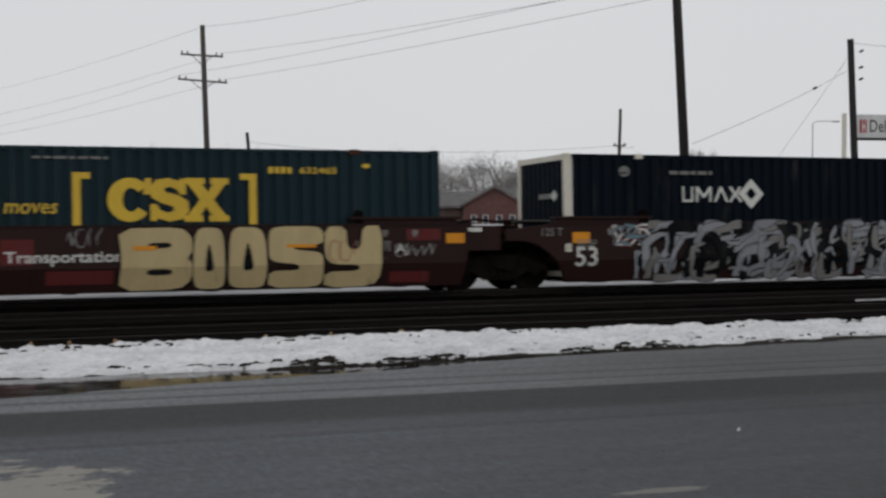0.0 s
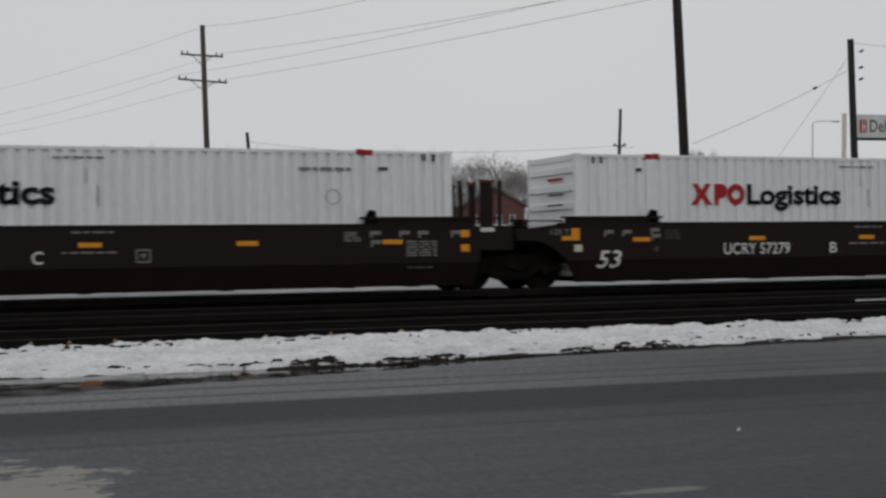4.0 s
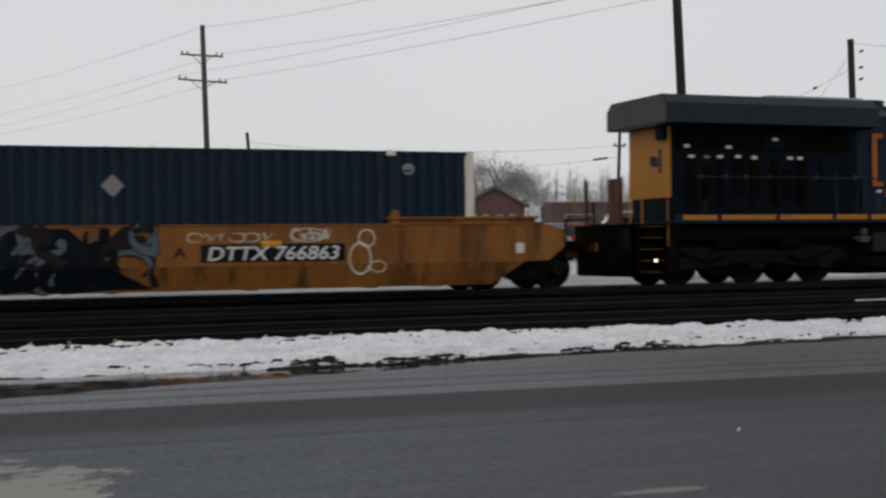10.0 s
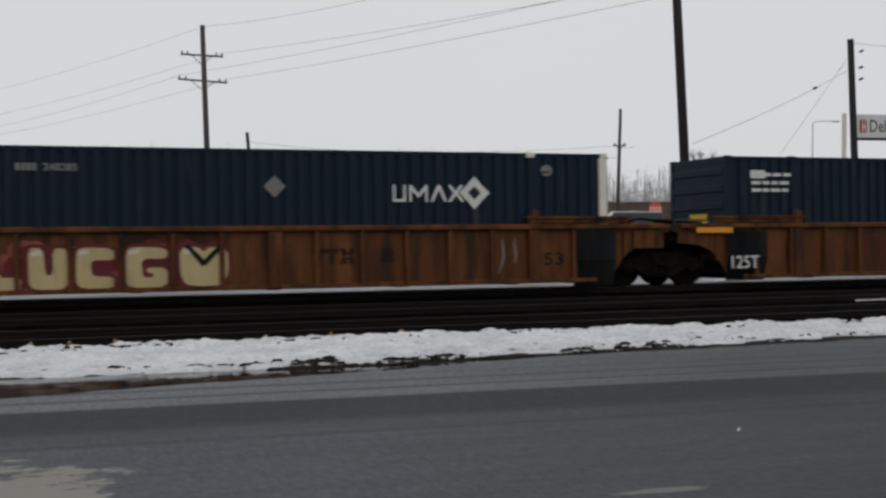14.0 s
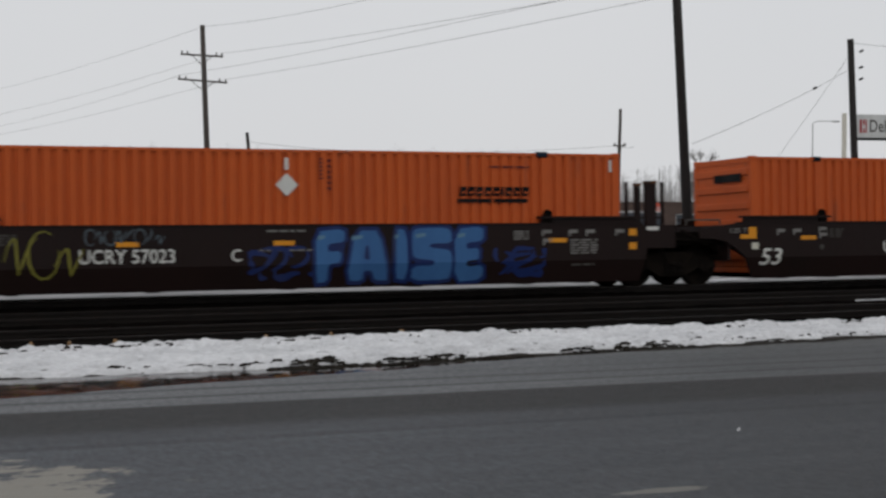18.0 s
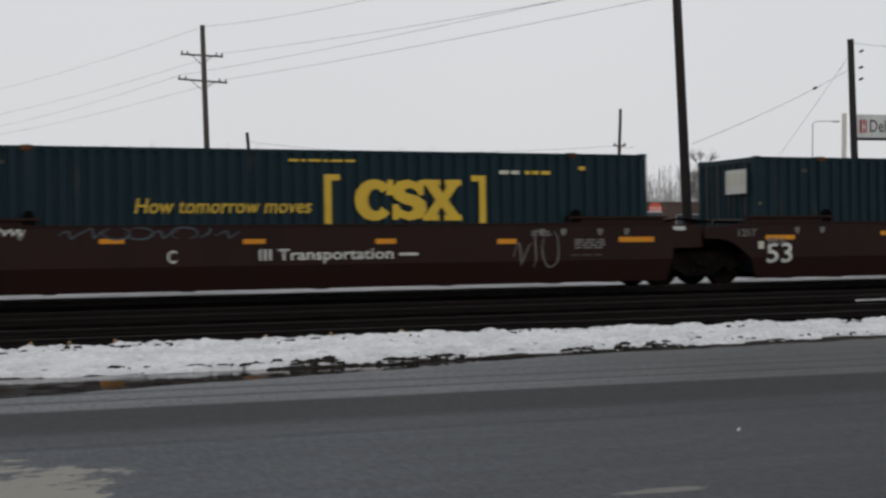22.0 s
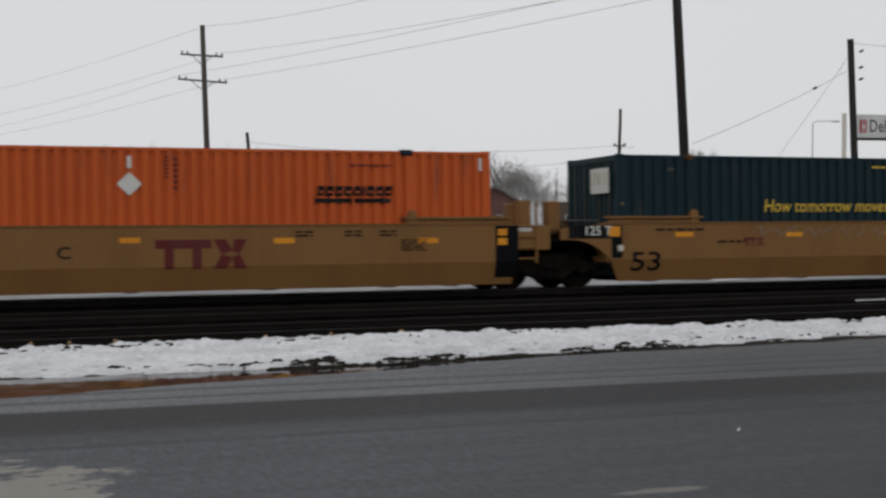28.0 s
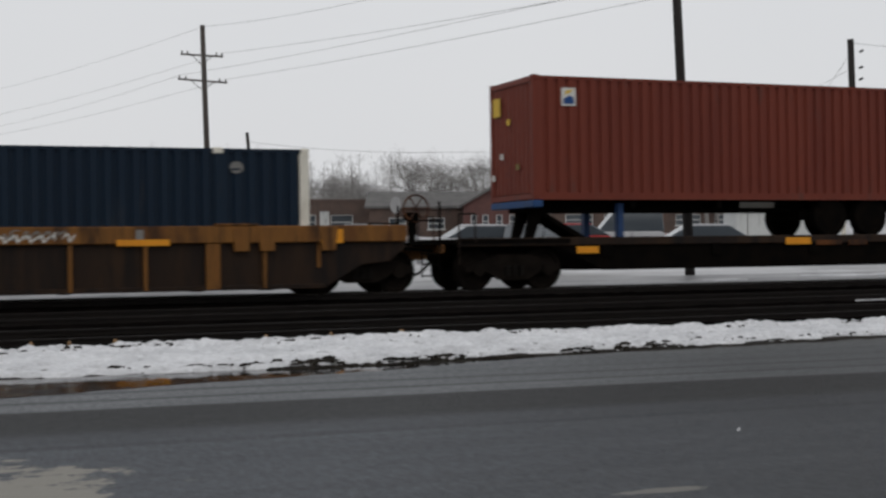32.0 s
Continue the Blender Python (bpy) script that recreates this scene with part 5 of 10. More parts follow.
def well_car(key, u, colour, label, left, right, style="smooth", top=1.5, ribs=(), panel=None, te=(1.25, 1.25), posts="posts", chord=0.2, group="well cars", brake="", shelf=True):
    """One unit. left and right: 'coupled', 'joint' (with the shared truck) or 'shared' (the neighbour has it)."""
    car = on_train(thing("well_car", label, "rail car", group), u)
    CARS[key] = car
    ends = {}
    for way, kind, x in ((-1, left, 0.0), (1, right, L53)):
        ends[way] = (0.35, 1.15, 1.75, 2.15) if kind == "coupled" else (-0.35, 0.35, 0.75, 1.40) if style == "ribbed" else (0.05, 0.32, 0.60, 1.60) if way < 0 else (0.45, 0.55, 0.56, 0.60)
    a, b = ends[-1], ends[1]
    for side in (-1, 1):
        y0, y1 = side_y(side, 1.44, 1.50)
        if style == "smooth":
            up = [(-a[1], FOLD), (L53 + b[1], FOLD), (L53 + b[2], FOLD + 0.02), (L53 + b[3], 0.98), (L53 + b[3], top - 0.12), (L53 + b[2] - 0.1, top), (-a[2] + 0.1, top), (-a[3], top - 0.12)] + ([(-a[3], 1.14), (-1.15, 1.12), (-0.86, 1.05), (-0.60, 0.90)] if left != "coupled" else [(-a[3], 0.98), (-a[2], FOLD + 0.02)])
            wall = part("side_sheet", Shape().prism(up, y0, y1), colour, car)
            s = Shape()
            yo, yi = side * 1.5, side * (1.5 - LEAN_IN)
            q = [(-a[1], yo, FOLD), (L53 + b[1], yo, FOLD), (L53 + b[0], yi, FOOT), (-a[0], yi, FOOT)]
            q2 = [(px, py - side * 0.05, pz) for px, py, pz in q]
            s.add(q + q2, [(0, 1, 2, 3), (7, 6, 5, 4), (0, 4, 5, 1), (1, 5, 6, 2), (2, 6, 7, 3), (3, 7, 4, 0)] if side > 0 else [(3, 2, 1, 0), (4, 5, 6, 7), (1, 5, 4, 0), (2, 6, 5, 1), (3, 7, 6, 2), (0, 4, 7, 3)])
            part("lower_side_sheet", s, colour, car)
            ya, yb = side_y(side, 1.30, 1.525)
            part("top_flange", Shape().box(-a[2] + 0.1, L53 + b[2] - 0.1, ya, yb, top, top + 0.03), colour, car)
            for x in (3.2, 5.7, 8.2, 10.7, 13.2):
                part("weld_strip", Shape().box(x, x + 0.03, min(side * 1.5, side * 1.504), max(side * 1.5, side * 1.504), FOLD + 0.02, top - 0.02), colour, wall)
        else:
            pan = panel or colour
            yp0, yp1 = side_y(side, 1.34, 1.38)
            if panel is not None:
                tail = [(L53 + b[0], 0.2), (L53 + b[1], FOLD), (L53 + b[2], FOLD + 0.05), (L53 + b[3], 1.0)] if right == "coupled" else [(L53 + 0.02, 0.2), (L53 + 0.05, 1.05), (L53 + 1.35, 1.12)]
                lead = [(-a[3], 1.0), (-a[2], FOLD + 0.05), (-a[1], FOLD), (-a[0], 0.2)] if left == "coupled" else [(-1.35, 1.12), (-0.05, 1.05), (-0.02, 0.2)]
            else:
                tail = [(L53 + b[0], 0.2), (L53 + b[1], FOLD), (L53 + b[2], FOLD + 0.05), (L53 + b[3], 1.0)] if right == "coupled" else [(L53, 0.2), (L53 + 0.28, 0.62), (L53 + 0.52, 0.86), (L53 + 0.82, 0.98), (L53 + 1.4, 1.03)]
                lead = [(-a[3], 1.0), (-a[2], FOLD + 0.05), (-a[1], FOLD), (-a[0], 0.2)] if left == "coupled" else [(-1.4, 1.03), (-0.82, 0.98), (-0.52, 0.86), (-0.28, 0.62), (0.0, 0.2)]
            up = tail + [(L53 + b[3] - 0.02, top - 0.02), (-a[3] + 0.02, top - 0.02)] + lead
            part("side_sheet", Shape().prism(up, yp0, yp1), pan, car)
            part("top_chord", Shape().box(-a[3], L53 + b[3], *side_y(side, 1.28, 1.53), top - chord, top), colour, car, bevel=0.02)
            part("bottom_chord", Shape().box(-a[0] + 0.05, L53 + b[0] - 0.05, *side_y(side, 1.30, 1.48), FOOT, FOOT + 0.10), pan, car, bevel=0.012)
            if panel is not None:
                for x in (-0.35, 0.95, 1.5, L53 - 1.7, L53 - 1.15, L53 + 0.2):
                    part("chord_bracket", Shape().prism([(x, top - chord - 0.18), (x + 0.30, top - chord - 0.18), (x + 0.36, top - 0.02), (x - 0.06, top - 0.02)], *side_y(side, 1.40, 1.55)), colour, car, bevel=0.012)
                for x in (-1.1, 1.9, L53 - 2.1):
                    part("chord_cap", Shape().box(x, x + 0.9, *side_y(side, 1.25, 1.545), top, top + 0.05), colour, car, bevel=0.012)
            for x, w in ribs:
                part("rib", Shape().prism([(x - w / 2, FOOT + 0.02), (x + w / 2, FOOT + 0.02), (x + w / 2, top - chord), (x - w / 2, top - chord)], *side_y(side, 1.375, 1.50)), colour, car, bevel=0.01)
        if shelf:
            for way, e, x in ((-1, a, 0.0), (1, b, L53)):
                x0, x1 = sorted((x - way * 2.2, x + way * max(0.4, e[2] - 0.25)))
                part("end_shelf", Shape().box(x0, x1, *side_y(side, 1.32, 1.53), top + 0.13, top + 0.18).box(x0 + 0.06, x1 - 0.06, *side_y(side, 1.40, 1.46), top + 0.03, top + 0.13), colour, car)
                cx = x - way * 1.98
                part("guide_bracket", Shape().prism([(cx - 0.12, top), (cx + 0.12, top), (cx + 0.10, top + 0.30), (cx - 0.02, top + 0.34), (cx - 0.10, top + 0.22)], *side_y(side, 1.36, 1.50)), IRON if colour in (BROWN, MAROON) else colour, car, bevel=0.012)
    part("well_floor", Shape().box(0.3, L53 - 0.3, -1.30, 1.30, 0.17, 0.22), IRON, car)
    for x in (0.9, 2.4, 5.2, 8.1, 11.0, 13.7, 15.2):
        part("cross_bearer", Shape().box(x - 0.12, x + 0.12, -1.34, 1.34, 0.13, 0.25), IRON, car)
    if left == "coupled":
        end_gear(car, 0.0, -1, colour, te[0], style, "L" in brake)
    if right == "coupled":
        end_gear(car, L53, 1, colour, te[1], style, "R" in brake)
    if right == "joint":
        joint_gear(car, L53, colour, posts)
    return car


def stripes(car, y=-1.506, z=1.23, xs=(2.0, 5.0, 8.1, 11.2, 14.2), w=0.55, h=0.10):
    for x in xs:
        bar(car, x, x + w, z, z + h, y, AMBER, "reflective_stripe", "amber reflective stripe")


SMALL = random.Random(77)


def stencils(car, x0, x1, z0, z1, y, rows, material=None, name="stencil"):
    """Rows of lettering too small to read, as plain bars."""
    h = (z1 - z0) / rows
    for i in range(rows):
        x = x0
        while x < x1 - 0.05:
            w = min(SMALL.uniform(0.10, 0.30), x1 - x)
            bar(car, x, x + w, z0 + i * h + 0.25 * h, z0 + i * h + 0.8 * h, y, material or ASH, name)
            x += w + 0.05


def end_stencils(car, colour=ASH, y=-1.507):
    """The small white panels that the ends of the dark cars carry."""
    for x in (1.0, 1.75, 13.2, 13.75, 14.7, 15.4):
        bar(car, x, x + 0.14, 1.30, 1.39, y, colour, "stencil")
        bar(car, x + 0.02, x + 0.10, 1.24, 1.30, y, colour, "stencil")
    stencils(car, 14.1, 14.9, 0.92, 1.16, y, 4, colour)
    stencils(car, 0.2, 0.7, 0.95, 1.15, y, 3, colour)
    stencils(car, 13.0, 13.5, 1.22, 1.36, y, 2, colour)
    stencils(car, 14.0, 14.8, 0.74, 0.82, y, 1, GALV)


# ---- the cars, from the first to pass to the last ----
U = {"A": -4.81, "B": 14.46, "C": 37.84, "D": 61.21, "E": 80.47, "E2": 99.7, "F": 122.99, "G": 146.27, "H": 169.60, "I": 188.90, "J": 208.13, "K": 228.10, "UPS": 256.17,
     "LC": 276.98, "M": 296.21, "N": 315.61, "O": 338.61, "P": 362.20, "Q": 381.30, "R": 401.10, "S": 424.47, "T": 447.67, "UU": 466.99, "V": 486.19, "X": 509.73, "Y": 528.97, "Z": 548.07,
     "Z2": 571.7, "AA": 590.97, "AB": 610.38, "AC": 633.81, "AD": 653.20, "AE": 672.64, "AF": 694.16}
DARK, REDDISH = "dark brown well car with orange reflective stripes", "red-brown well car with stencilled panels"
YEL, CLEAN = "weathered yellow well car with a folded side", "clean tan-yellow well car with a folded side"
RIBBED = "rusty yellow well car with ribbed sides"

well_car("A", U["A"], MAROON, "red-brown well car covered with cream bubble lettering", "shared", "joint", posts="none")
well_car("B", U["B"], MAROON, "red-brown well car with silver spray lettering", "shared", "coupled", te=(1.2, 1.2))
well_car("C", U["C"], GOLD, "weathered yellow single well car scrawled with grey tags", "coupled", "coupled", te=(2.1, 1.6), brake="R")
for key, ends in (("D", ("coupled", "joint")), ("E", ("shared", "joint")), ("E2", ("shared", "coupled"))):
    well_car(key, U[key], BROWN, DARK, *ends, te=(1.6, 1.25), brake="L")
well_car("F", U["F"], AGED, RIBBED, "coupled", "coupled", "ribbed", ribs=[(0.9 + 1.03 * i, 0.10) for i in range(15)] + [(0.2, 0.28), (4.9, 0.28), (9.05 - 1.1, 0.28), (14.1, 0.28)], chord=0.17, te=(1.6, 1.6), brake="R")
well_car("G", U["G"], GOLD, "low-sided weathered yellow well car with rust", "coupled", "coupled", top=1.16, te=(1.6, 1.6), brake="L", shelf=True)
for key, ends in (("H", ("coupled", "joint")), ("I", ("shared", "joint")), ("J", ("shared", "coupled"))):
    well_car(key, U[key], GOLD, {"H": "weathered yellow well car with large grey and black lettering", "I": "weathered yellow well car with blue, red and black lettering", "J": "weathered yellow well car with black and pink wild lettering"}[key],
             *ends, te=(1.7, 1.3), posts="ladder", brake="L")
for key, ends in (("LC", ("coupled", "joint")), ("M", ("shared", "joint")), ("N", ("shared", "coupled"))):
    well_car(key, U[key], RUST, {"LC": "rusty orange ribbed well car with grey block letters", "M": "rusty orange ribbed well car with cream and red letters", "N": "rusty orange ribbed well car with faint tags"}[key], *ends, "ribbed",
             ribs=[(0.75 + 1.03 * i, 0.10) for i in range(15)] + [(2.0, 0.26), (8.1, 0.26), (14.15, 0.26)], chord=0.12, te=(1.7, 1.3), posts="ribbed")
well_car("O", U["O"], BROWN, "low-sided dark brown single well car", "coupled", "coupled", top=1.24, te=(1.6, 1.6), shelf=True)
for key, ends in (("P", ("coupled", "joint")), ("Q", ("shared", "joint")), ("R", ("shared", "coupled"))):
    well_car(key, U[key], BROWN, {"P": "dark brown well car with pink and blue bubble lettering", "Q": "dark brown well car with blue lettering", "R": "dark brown well car with salmon-red lettering"}[key], *ends, te=(1.6, 1.25))
well_car("S", U["S"], RUST, "low rusty yellow well car with ribbed sides", "coupled", "coupled", "ribbed", top=1.17, ribs=[(x, 0.09) for x in (1.8, 3.65, 5.5, 6.75, 8.0, 9.25, 10.5, 12.3, 14.0)], chord=0.16, te=(1.6, 1.6), shelf=False)
for key, ends in (("T", ("coupled", "joint")), ("UU", ("shared", "joint")), ("V", ("shared", "coupled"))):
    well_car(key, U[key], MAROON, REDDISH, *ends, te=(1.6, 1.25), posts="none")
for key, ends in (("X", ("coupled", "joint")), ("Y", ("shared", "joint")), ("Z", ("shared", "coupled"))):
    well_car(key, U[key], BROWN, DARK, *ends, te=(1.6, 1.25), brake="L")
for key, ends in (("Z2", ("coupled", "joint")), ("AA", ("shared", "joint")), ("AB", ("shared", "coupled"))):
    well_car(key, U[key], TAN, CLEAN, *ends, te=(1.6, 1.25), posts="ladder")
for key, ends in (("AC", ("coupled", "joint")), ("AD", ("shared", "joint")), ("AE", ("shared", "coupled"))):
    well_car(key, U[key], AGED, "sooty ribbed well car with a rusty yellow top chord", *ends, "ribbed", ribs=[(x, 0.08) for x in (0.8, 3.55, 5.0, 6.55, 9.55, 11.1, 12.6, 15.1)] + [(x, 0.30) for x in (2.0, 8.05, 14.0)],
             panel=SOOT, chord=0.36, te=(1.7, 1.24), posts="ribbed", shelf=False, brake="R" if key == "AE" else "")

G_LABEL = "dark green corrugated container with yellow emblem and slogan"
for key in ("A", "G", "I", "LC", "O", "T", "UU", "V", "X", "Y", "Z", "Z2", "AB"):
    container(U[key], key, GREEN, G_LABEL, cast=RUST)
for key, colour in (("B", INK), ("H", INK), ("J", NAVY), ("M", NAVY), ("AD", INK), ("AE", NAVY)):
    container(U[key], key, colour, "blue-black corrugated container with cream corner posts" if colour is INK else "navy blue corrugated container with cream corner posts", post=POST, end="plain")
container(U["N"], "N", NAVY, "dark blue corrugated container with a ribbed grey-green end", end="ribs")
for key in ("C", "D", "E", "E2"):
    container(U[key], key, WHITE, "white corrugated container with red and black wordmark", cast=CRIMSON, end="ribs", period=0.27)
for key in ("F", "S", "AC"):
    container(U[key], key, BLUE, "bright blue corrugated container with red corner posts", post=RED, cast=POST, end="plain", period=0.29)
for key in ("Q", "R", "AA"):
    container(U[key], key, ORANGE, "orange corrugated container with black wordmark and white diamond", cast=INK, end="ribs", period=0.25)
container(U["P"], "P", ORANGE, "orange smooth-sided container with faded post bands", 15.98, z1=3.23, style="plate", end="ribs", ends_light=PEACH)


SLAB_S = [(0.05, 0.02), (0.2, 0.02), (0.24, 0.08), (0.5, 0.0), (0.85, 0.06), (1, 0.25), (0.97, 0.47), (0.75, 0.6), (0.42, 0.68), (0.4, 0.76), (0.55, 0.8), (0.72, 0.72), (0.78, 0.62), (0.92, 0.62),
          (0.92, 0.98), (0.78, 0.98), (0.74, 0.93), (0.5, 1.0), (0.18, 0.95), (0.03, 0.76), (0.08, 0.55), (0.3, 0.43), (0.6, 0.35), (0.63, 0.26), (0.48, 0.2), (0.28, 0.28), (0.2, 0.4), (0.05, 0.4)]
SLAB_X = [(0, 0), (0.42, 0), (0.42, 0.14), (0.36, 0.14), (0.48, 0.34), (0.62, 0.14), (0.55, 0.14), (0.55, 0), (1, 0), (1, 0.14), (0.93, 0.14), (0.66, 0.5), (0.92, 0.86), (1, 0.86), (1, 1), (0.58, 1),
          (0.58, 0.86), (0.63, 0.86), (0.53, 0.68), (0.4, 0.86), (0.46, 0.86), (0.46, 1), (0, 1), (0, 0.86), (0.08, 0.86), (0.34, 0.5), (0.06, 0.14), (0, 0.14)]


def slab_mark(parent, xs, z0, z1, y, materials):
    """Three heavy slab shapes: an open ring with a spur, a double bend and a cross."""
    h = z1 - z0
    a, b = xs[0]
    w = b - a
    arc = [radians(38 + 284 * i / 24) for i in range(25)]
    outer = [(a + w * (0.5 + 0.5 * math.cos(q)), z0 + h * (0.5 + 0.5 * math.sin(q))) for q in arc]
    inner = [(a + w * (0.53 + 0.19 * math.cos(q)), z0 + h * (0.5 + 0.27 * math.sin(q))) for q in reversed(arc)]
    n = len(arc)
    band = Shape().add([(px, y, pz) for px, pz in outer + inner[::-1]], [(i, i + 1, n + i + 1, n + i) for i in range(n - 1)])
    band.flat([(a + w * 0.80, z0 + h * 0.62), (a + w * 0.99, z0 + h * 0.62), (a + w * 0.99, z1 - h * 0.01), (a + w * 0.84, z1 - h * 0.01)], y - 0.001)
    part("emblem_ring", band, materials[0], parent)
    for (a, b), poly, m, name in ((xs[1], SLAB_S, materials[1], "emblem_bend"), (xs[2], SLAB_X, materials[2], "emblem_cross")):
        part(name, Shape().flat([(a + (b - a) * px, z0 + h * pz) for px, pz in poly], y - 0.002), m, parent)


# ---- the diesel locomotive in the middle of the train ----
def locomotive(u):
    eng = on_train(thing("locomotive", "dark blue diesel locomotive with golden yellow stripe and emblem", "locomotive"), u)
    CARS["K"] = eng
    # underframe, deck and stripe
    part("underframe", Shape().box(0.6, 21.1, -1.30, 1.30, 1.10, 1.50), IRON, eng, bevel=0.02)
    part("walkway", Shape().box(0.5, 21.3, -1.50, 1.50, 1.50, 1.56), LOCO_BLUE, eng)
    for side in (-1, 1):
        part("side_sill", Shape().box(1.3, 20.75, *side_y(side, 1.44, 1.50), 1.56, 1.72), LOCO_BLUE, eng)
        x = 1.5
        k = 0
        while x < 20.5:
            w = 1.55 if k % 3 else 0.95
            part("sill_stripe", Shape().box(x, min(x + w, 20.7), *side_y(side, 1.50, 1.506), 1.58, 1.70), LOCO_GOLD, eng, "golden yellow reflective stripe")
            x += w + 0.13
            k += 1
    # long hood
    part("hood", Shape().box(7.0, 17.0, -0.92, 0.92, 1.56, 4.25), LOCO_BLUE, eng, bevel=0.04)
    part("hood_roof", Shape().prism([(-0.92, 4.25), (0.92, 4.25), (0.62, 4.46), (-0.62, 4.46)], 7.0, 11.2, "x"), LOCO_GREY, eng)
    # rear hood darkened by its paint for the shade under the wings
    rad = part("radiator_cab", Shape().box(1.5, 7.0, -0.95, 0.95, 1.56, 4.05), LOCO_DARK, eng, bevel=0.03)
    part("rear_face", Shape().box(1.44, 1.50, -0.96, 0.96, 2.15, 4.05), LOCO_GOLD, eng, "yellow rear wall")
    part("rear_emblem", Shape().prism([(-0.62, 2.75), (-0.52, 2.75), (-0.52, 3.35), (-0.62, 3.35)], 1.425, 1.438, "x").prism([(-0.45, 2.9), (-0.1, 2.95), (-0.1, 3.2), (-0.45, 3.15)], 1.425, 1.438, "x"), LOCO_BLUE, eng, "dark blue blocks on the yellow wall")
    part("rear_lamp_box", Shape().box(1.30, 1.44, -0.95, -0.55, 3.55, 3.95), LOCO_DARK, eng, bevel=0.03)
    part("radiator_wing", Shape().prism([(-1.5, 3.92), (-1.5, 4.40), (-1.25, 4.62), (1.25, 4.62), (1.5, 4.40), (1.5, 3.92), (0.95, 3.88), (-0.95, 3.88)], 1.10, 7.3, "x"), LOCO_GREY, eng, "flared roof wings over the radiators")
    part("wing_end", Shape().prism([(-1.47, 3.95), (-1.47, 4.38), (-1.24, 4.59), (1.24, 4.59), (1.47, 4.38), (1.47, 3.95)], 1.088, 1.099, "x"), GALV, eng, "pale grey end of the roof wings")
    part("radiator_top", Shape().box(4.3, 7.2, -1.0, 1.0, 4.62, 4.70), SILVER, rad)
    part("fan_housing", Shape().rod((7.9, 0, 4.4), (7.9, 0, 4.72), 0.62, n=20).box(8.6, 9.1, -0.3, 0.3, 4.4, 4.62), LOCO_BLUE, eng)
    part("air_horn", Shape().rod((9.7, -0.2, 4.46), (9.7, -0.2, 4.62), 0.05, n=6).rod((9.45, -0.2, 4.66), (9.95, -0.2, 4.66), 0.045, 0.08, 8).rod((9.5, 0.0, 4.7), (9.95, 0.0, 4.7), 0.04, 0.08, 8), IRON, eng)
    part("exhaust_hood", Shape().prism([(10.9, 4.25), (11.4, 4.58), (16.9, 4.58), (17.1, 4.25)], -0.92, 0.92), LOCO_BLUE, eng, bevel=0.02)
    for x0, x1, z0, z1 in ((11.94, 13.22, 3.96, 4.49), (13.84, 14.41, 3.89, 4.51), (14.69, 15.25, 3.87, 4.51), (15.42, 15.85, 4.33, 4.47), (16.12, 16.70, 3.90, 4.50)):
        g = part("grille", Shape().box(x0, x1, -0.935, -0.922, z0, z1), IRON, eng, "black air grille")
        for i in range(6):
            zz = z0 + 0.04 + i * (z1 - z0 - 0.08) / 6
            part("grille_slat", Shape().box(x0 + 0.03, x1 - 0.03, -0.95, -0.936, zz, zz + 0.02), LOCO_DARK, g)
    for x in (1.9, 2.6, 3.2, 3.9, 4.5, 5.3, 5.9, 6.5, 7.5, 8.3, 9.1, 9.9, 10.7, 11.5, 12.1, 12.7, 13.3, 14.0, 14.6, 15.4, 16.2):
        y = -0.953 if x < 6.9 else -0.922
        # doors below the wings wear the same shade-darkened paint
        d = part("hood_door", Shape().box(x, x + 0.52, y - 0.016, y, 1.75, 3.55 if x < 6.9 else 3.85), LOCO_DARK if x < 6.9 else LOCO_BLUE, eng, bevel=0.006)
        part("door_latch", Shape().box(x + 0.42, x + 0.47, y - 0.035, y - 0.016, 2.6, 2.72), GALV, d)
    for x0, x1, z0, z1 in ((1.94, 2.17, 1.94, 3.10), (2.36, 2.60, 2.09, 2.93), (2.76, 2.98, 1.95, 3.08), (3.27, 3.57, 2.17, 3.10), (3.75, 4.03, 2.10, 3.03), (4.35, 4.60, 1.95, 3.07), (4.71, 5.00, 2.10, 2.85), (5.16, 5.42, 1.95, 3.08)):
        part("louvre", Shape().box(x0, x1, -0.99, -0.975, z0, z1), IRON, eng)
    # intake screens, black partly for the shade under the roof wing
    for x0, x1 in ((1.66, 4.10), (4.80, 6.70)):
        part("intake_screen", Shape().box(x0, x1, -0.978, -0.953, 3.30, 3.88), IRON, eng, "radiator intake screen, blackened for the shade under the wing")
    part("intake_box", Shape().box(4.12, 4.74, -1.02, -0.953, 3.32, 3.72), LOCO_DARK, eng, bevel=0.01)
    part("battery_box", Shape().box(13.75, 16.95, -1.30, -0.95, 1.58, 2.42), LOCO_DARK, eng, "sooty battery box beside the hood", bevel=0.02)
    for x, z, m in ((1.98, 3.11, CHALK), (2.42, 3.10, ASH), (2.80, 3.11, CHALK), (3.32, 3.12, CHALK), (3.80, 3.10, CHALK), (4.86, 3.10, CHALK), (5.16, 3.10, CHALK), (1.86, 3.36, CHALK), (3.06, 3.35, CHALK), (4.40, 3.56, CHALK), (7.6, 2.28, CHALK), (8.3, 3.97, ASH), (8.85, 3.97, ASH),
                    (11.72, 3.41, CHALK), (12.15, 3.40, CORAL), (12.52, 3.42, CHALK), (13.56, 3.12, CHALK), (13.56, 2.60, CHALK), (13.98, 3.80, CORAL), (14.84, 3.79, CORAL), (16.28, 3.82, CORAL), (15.56, 4.02, CHALK)):
        bar(eng, x, x + 0.16, z, z + 0.07, -1.022 if 4.1 < x < 4.7 else -0.995, m, "notice_plate")
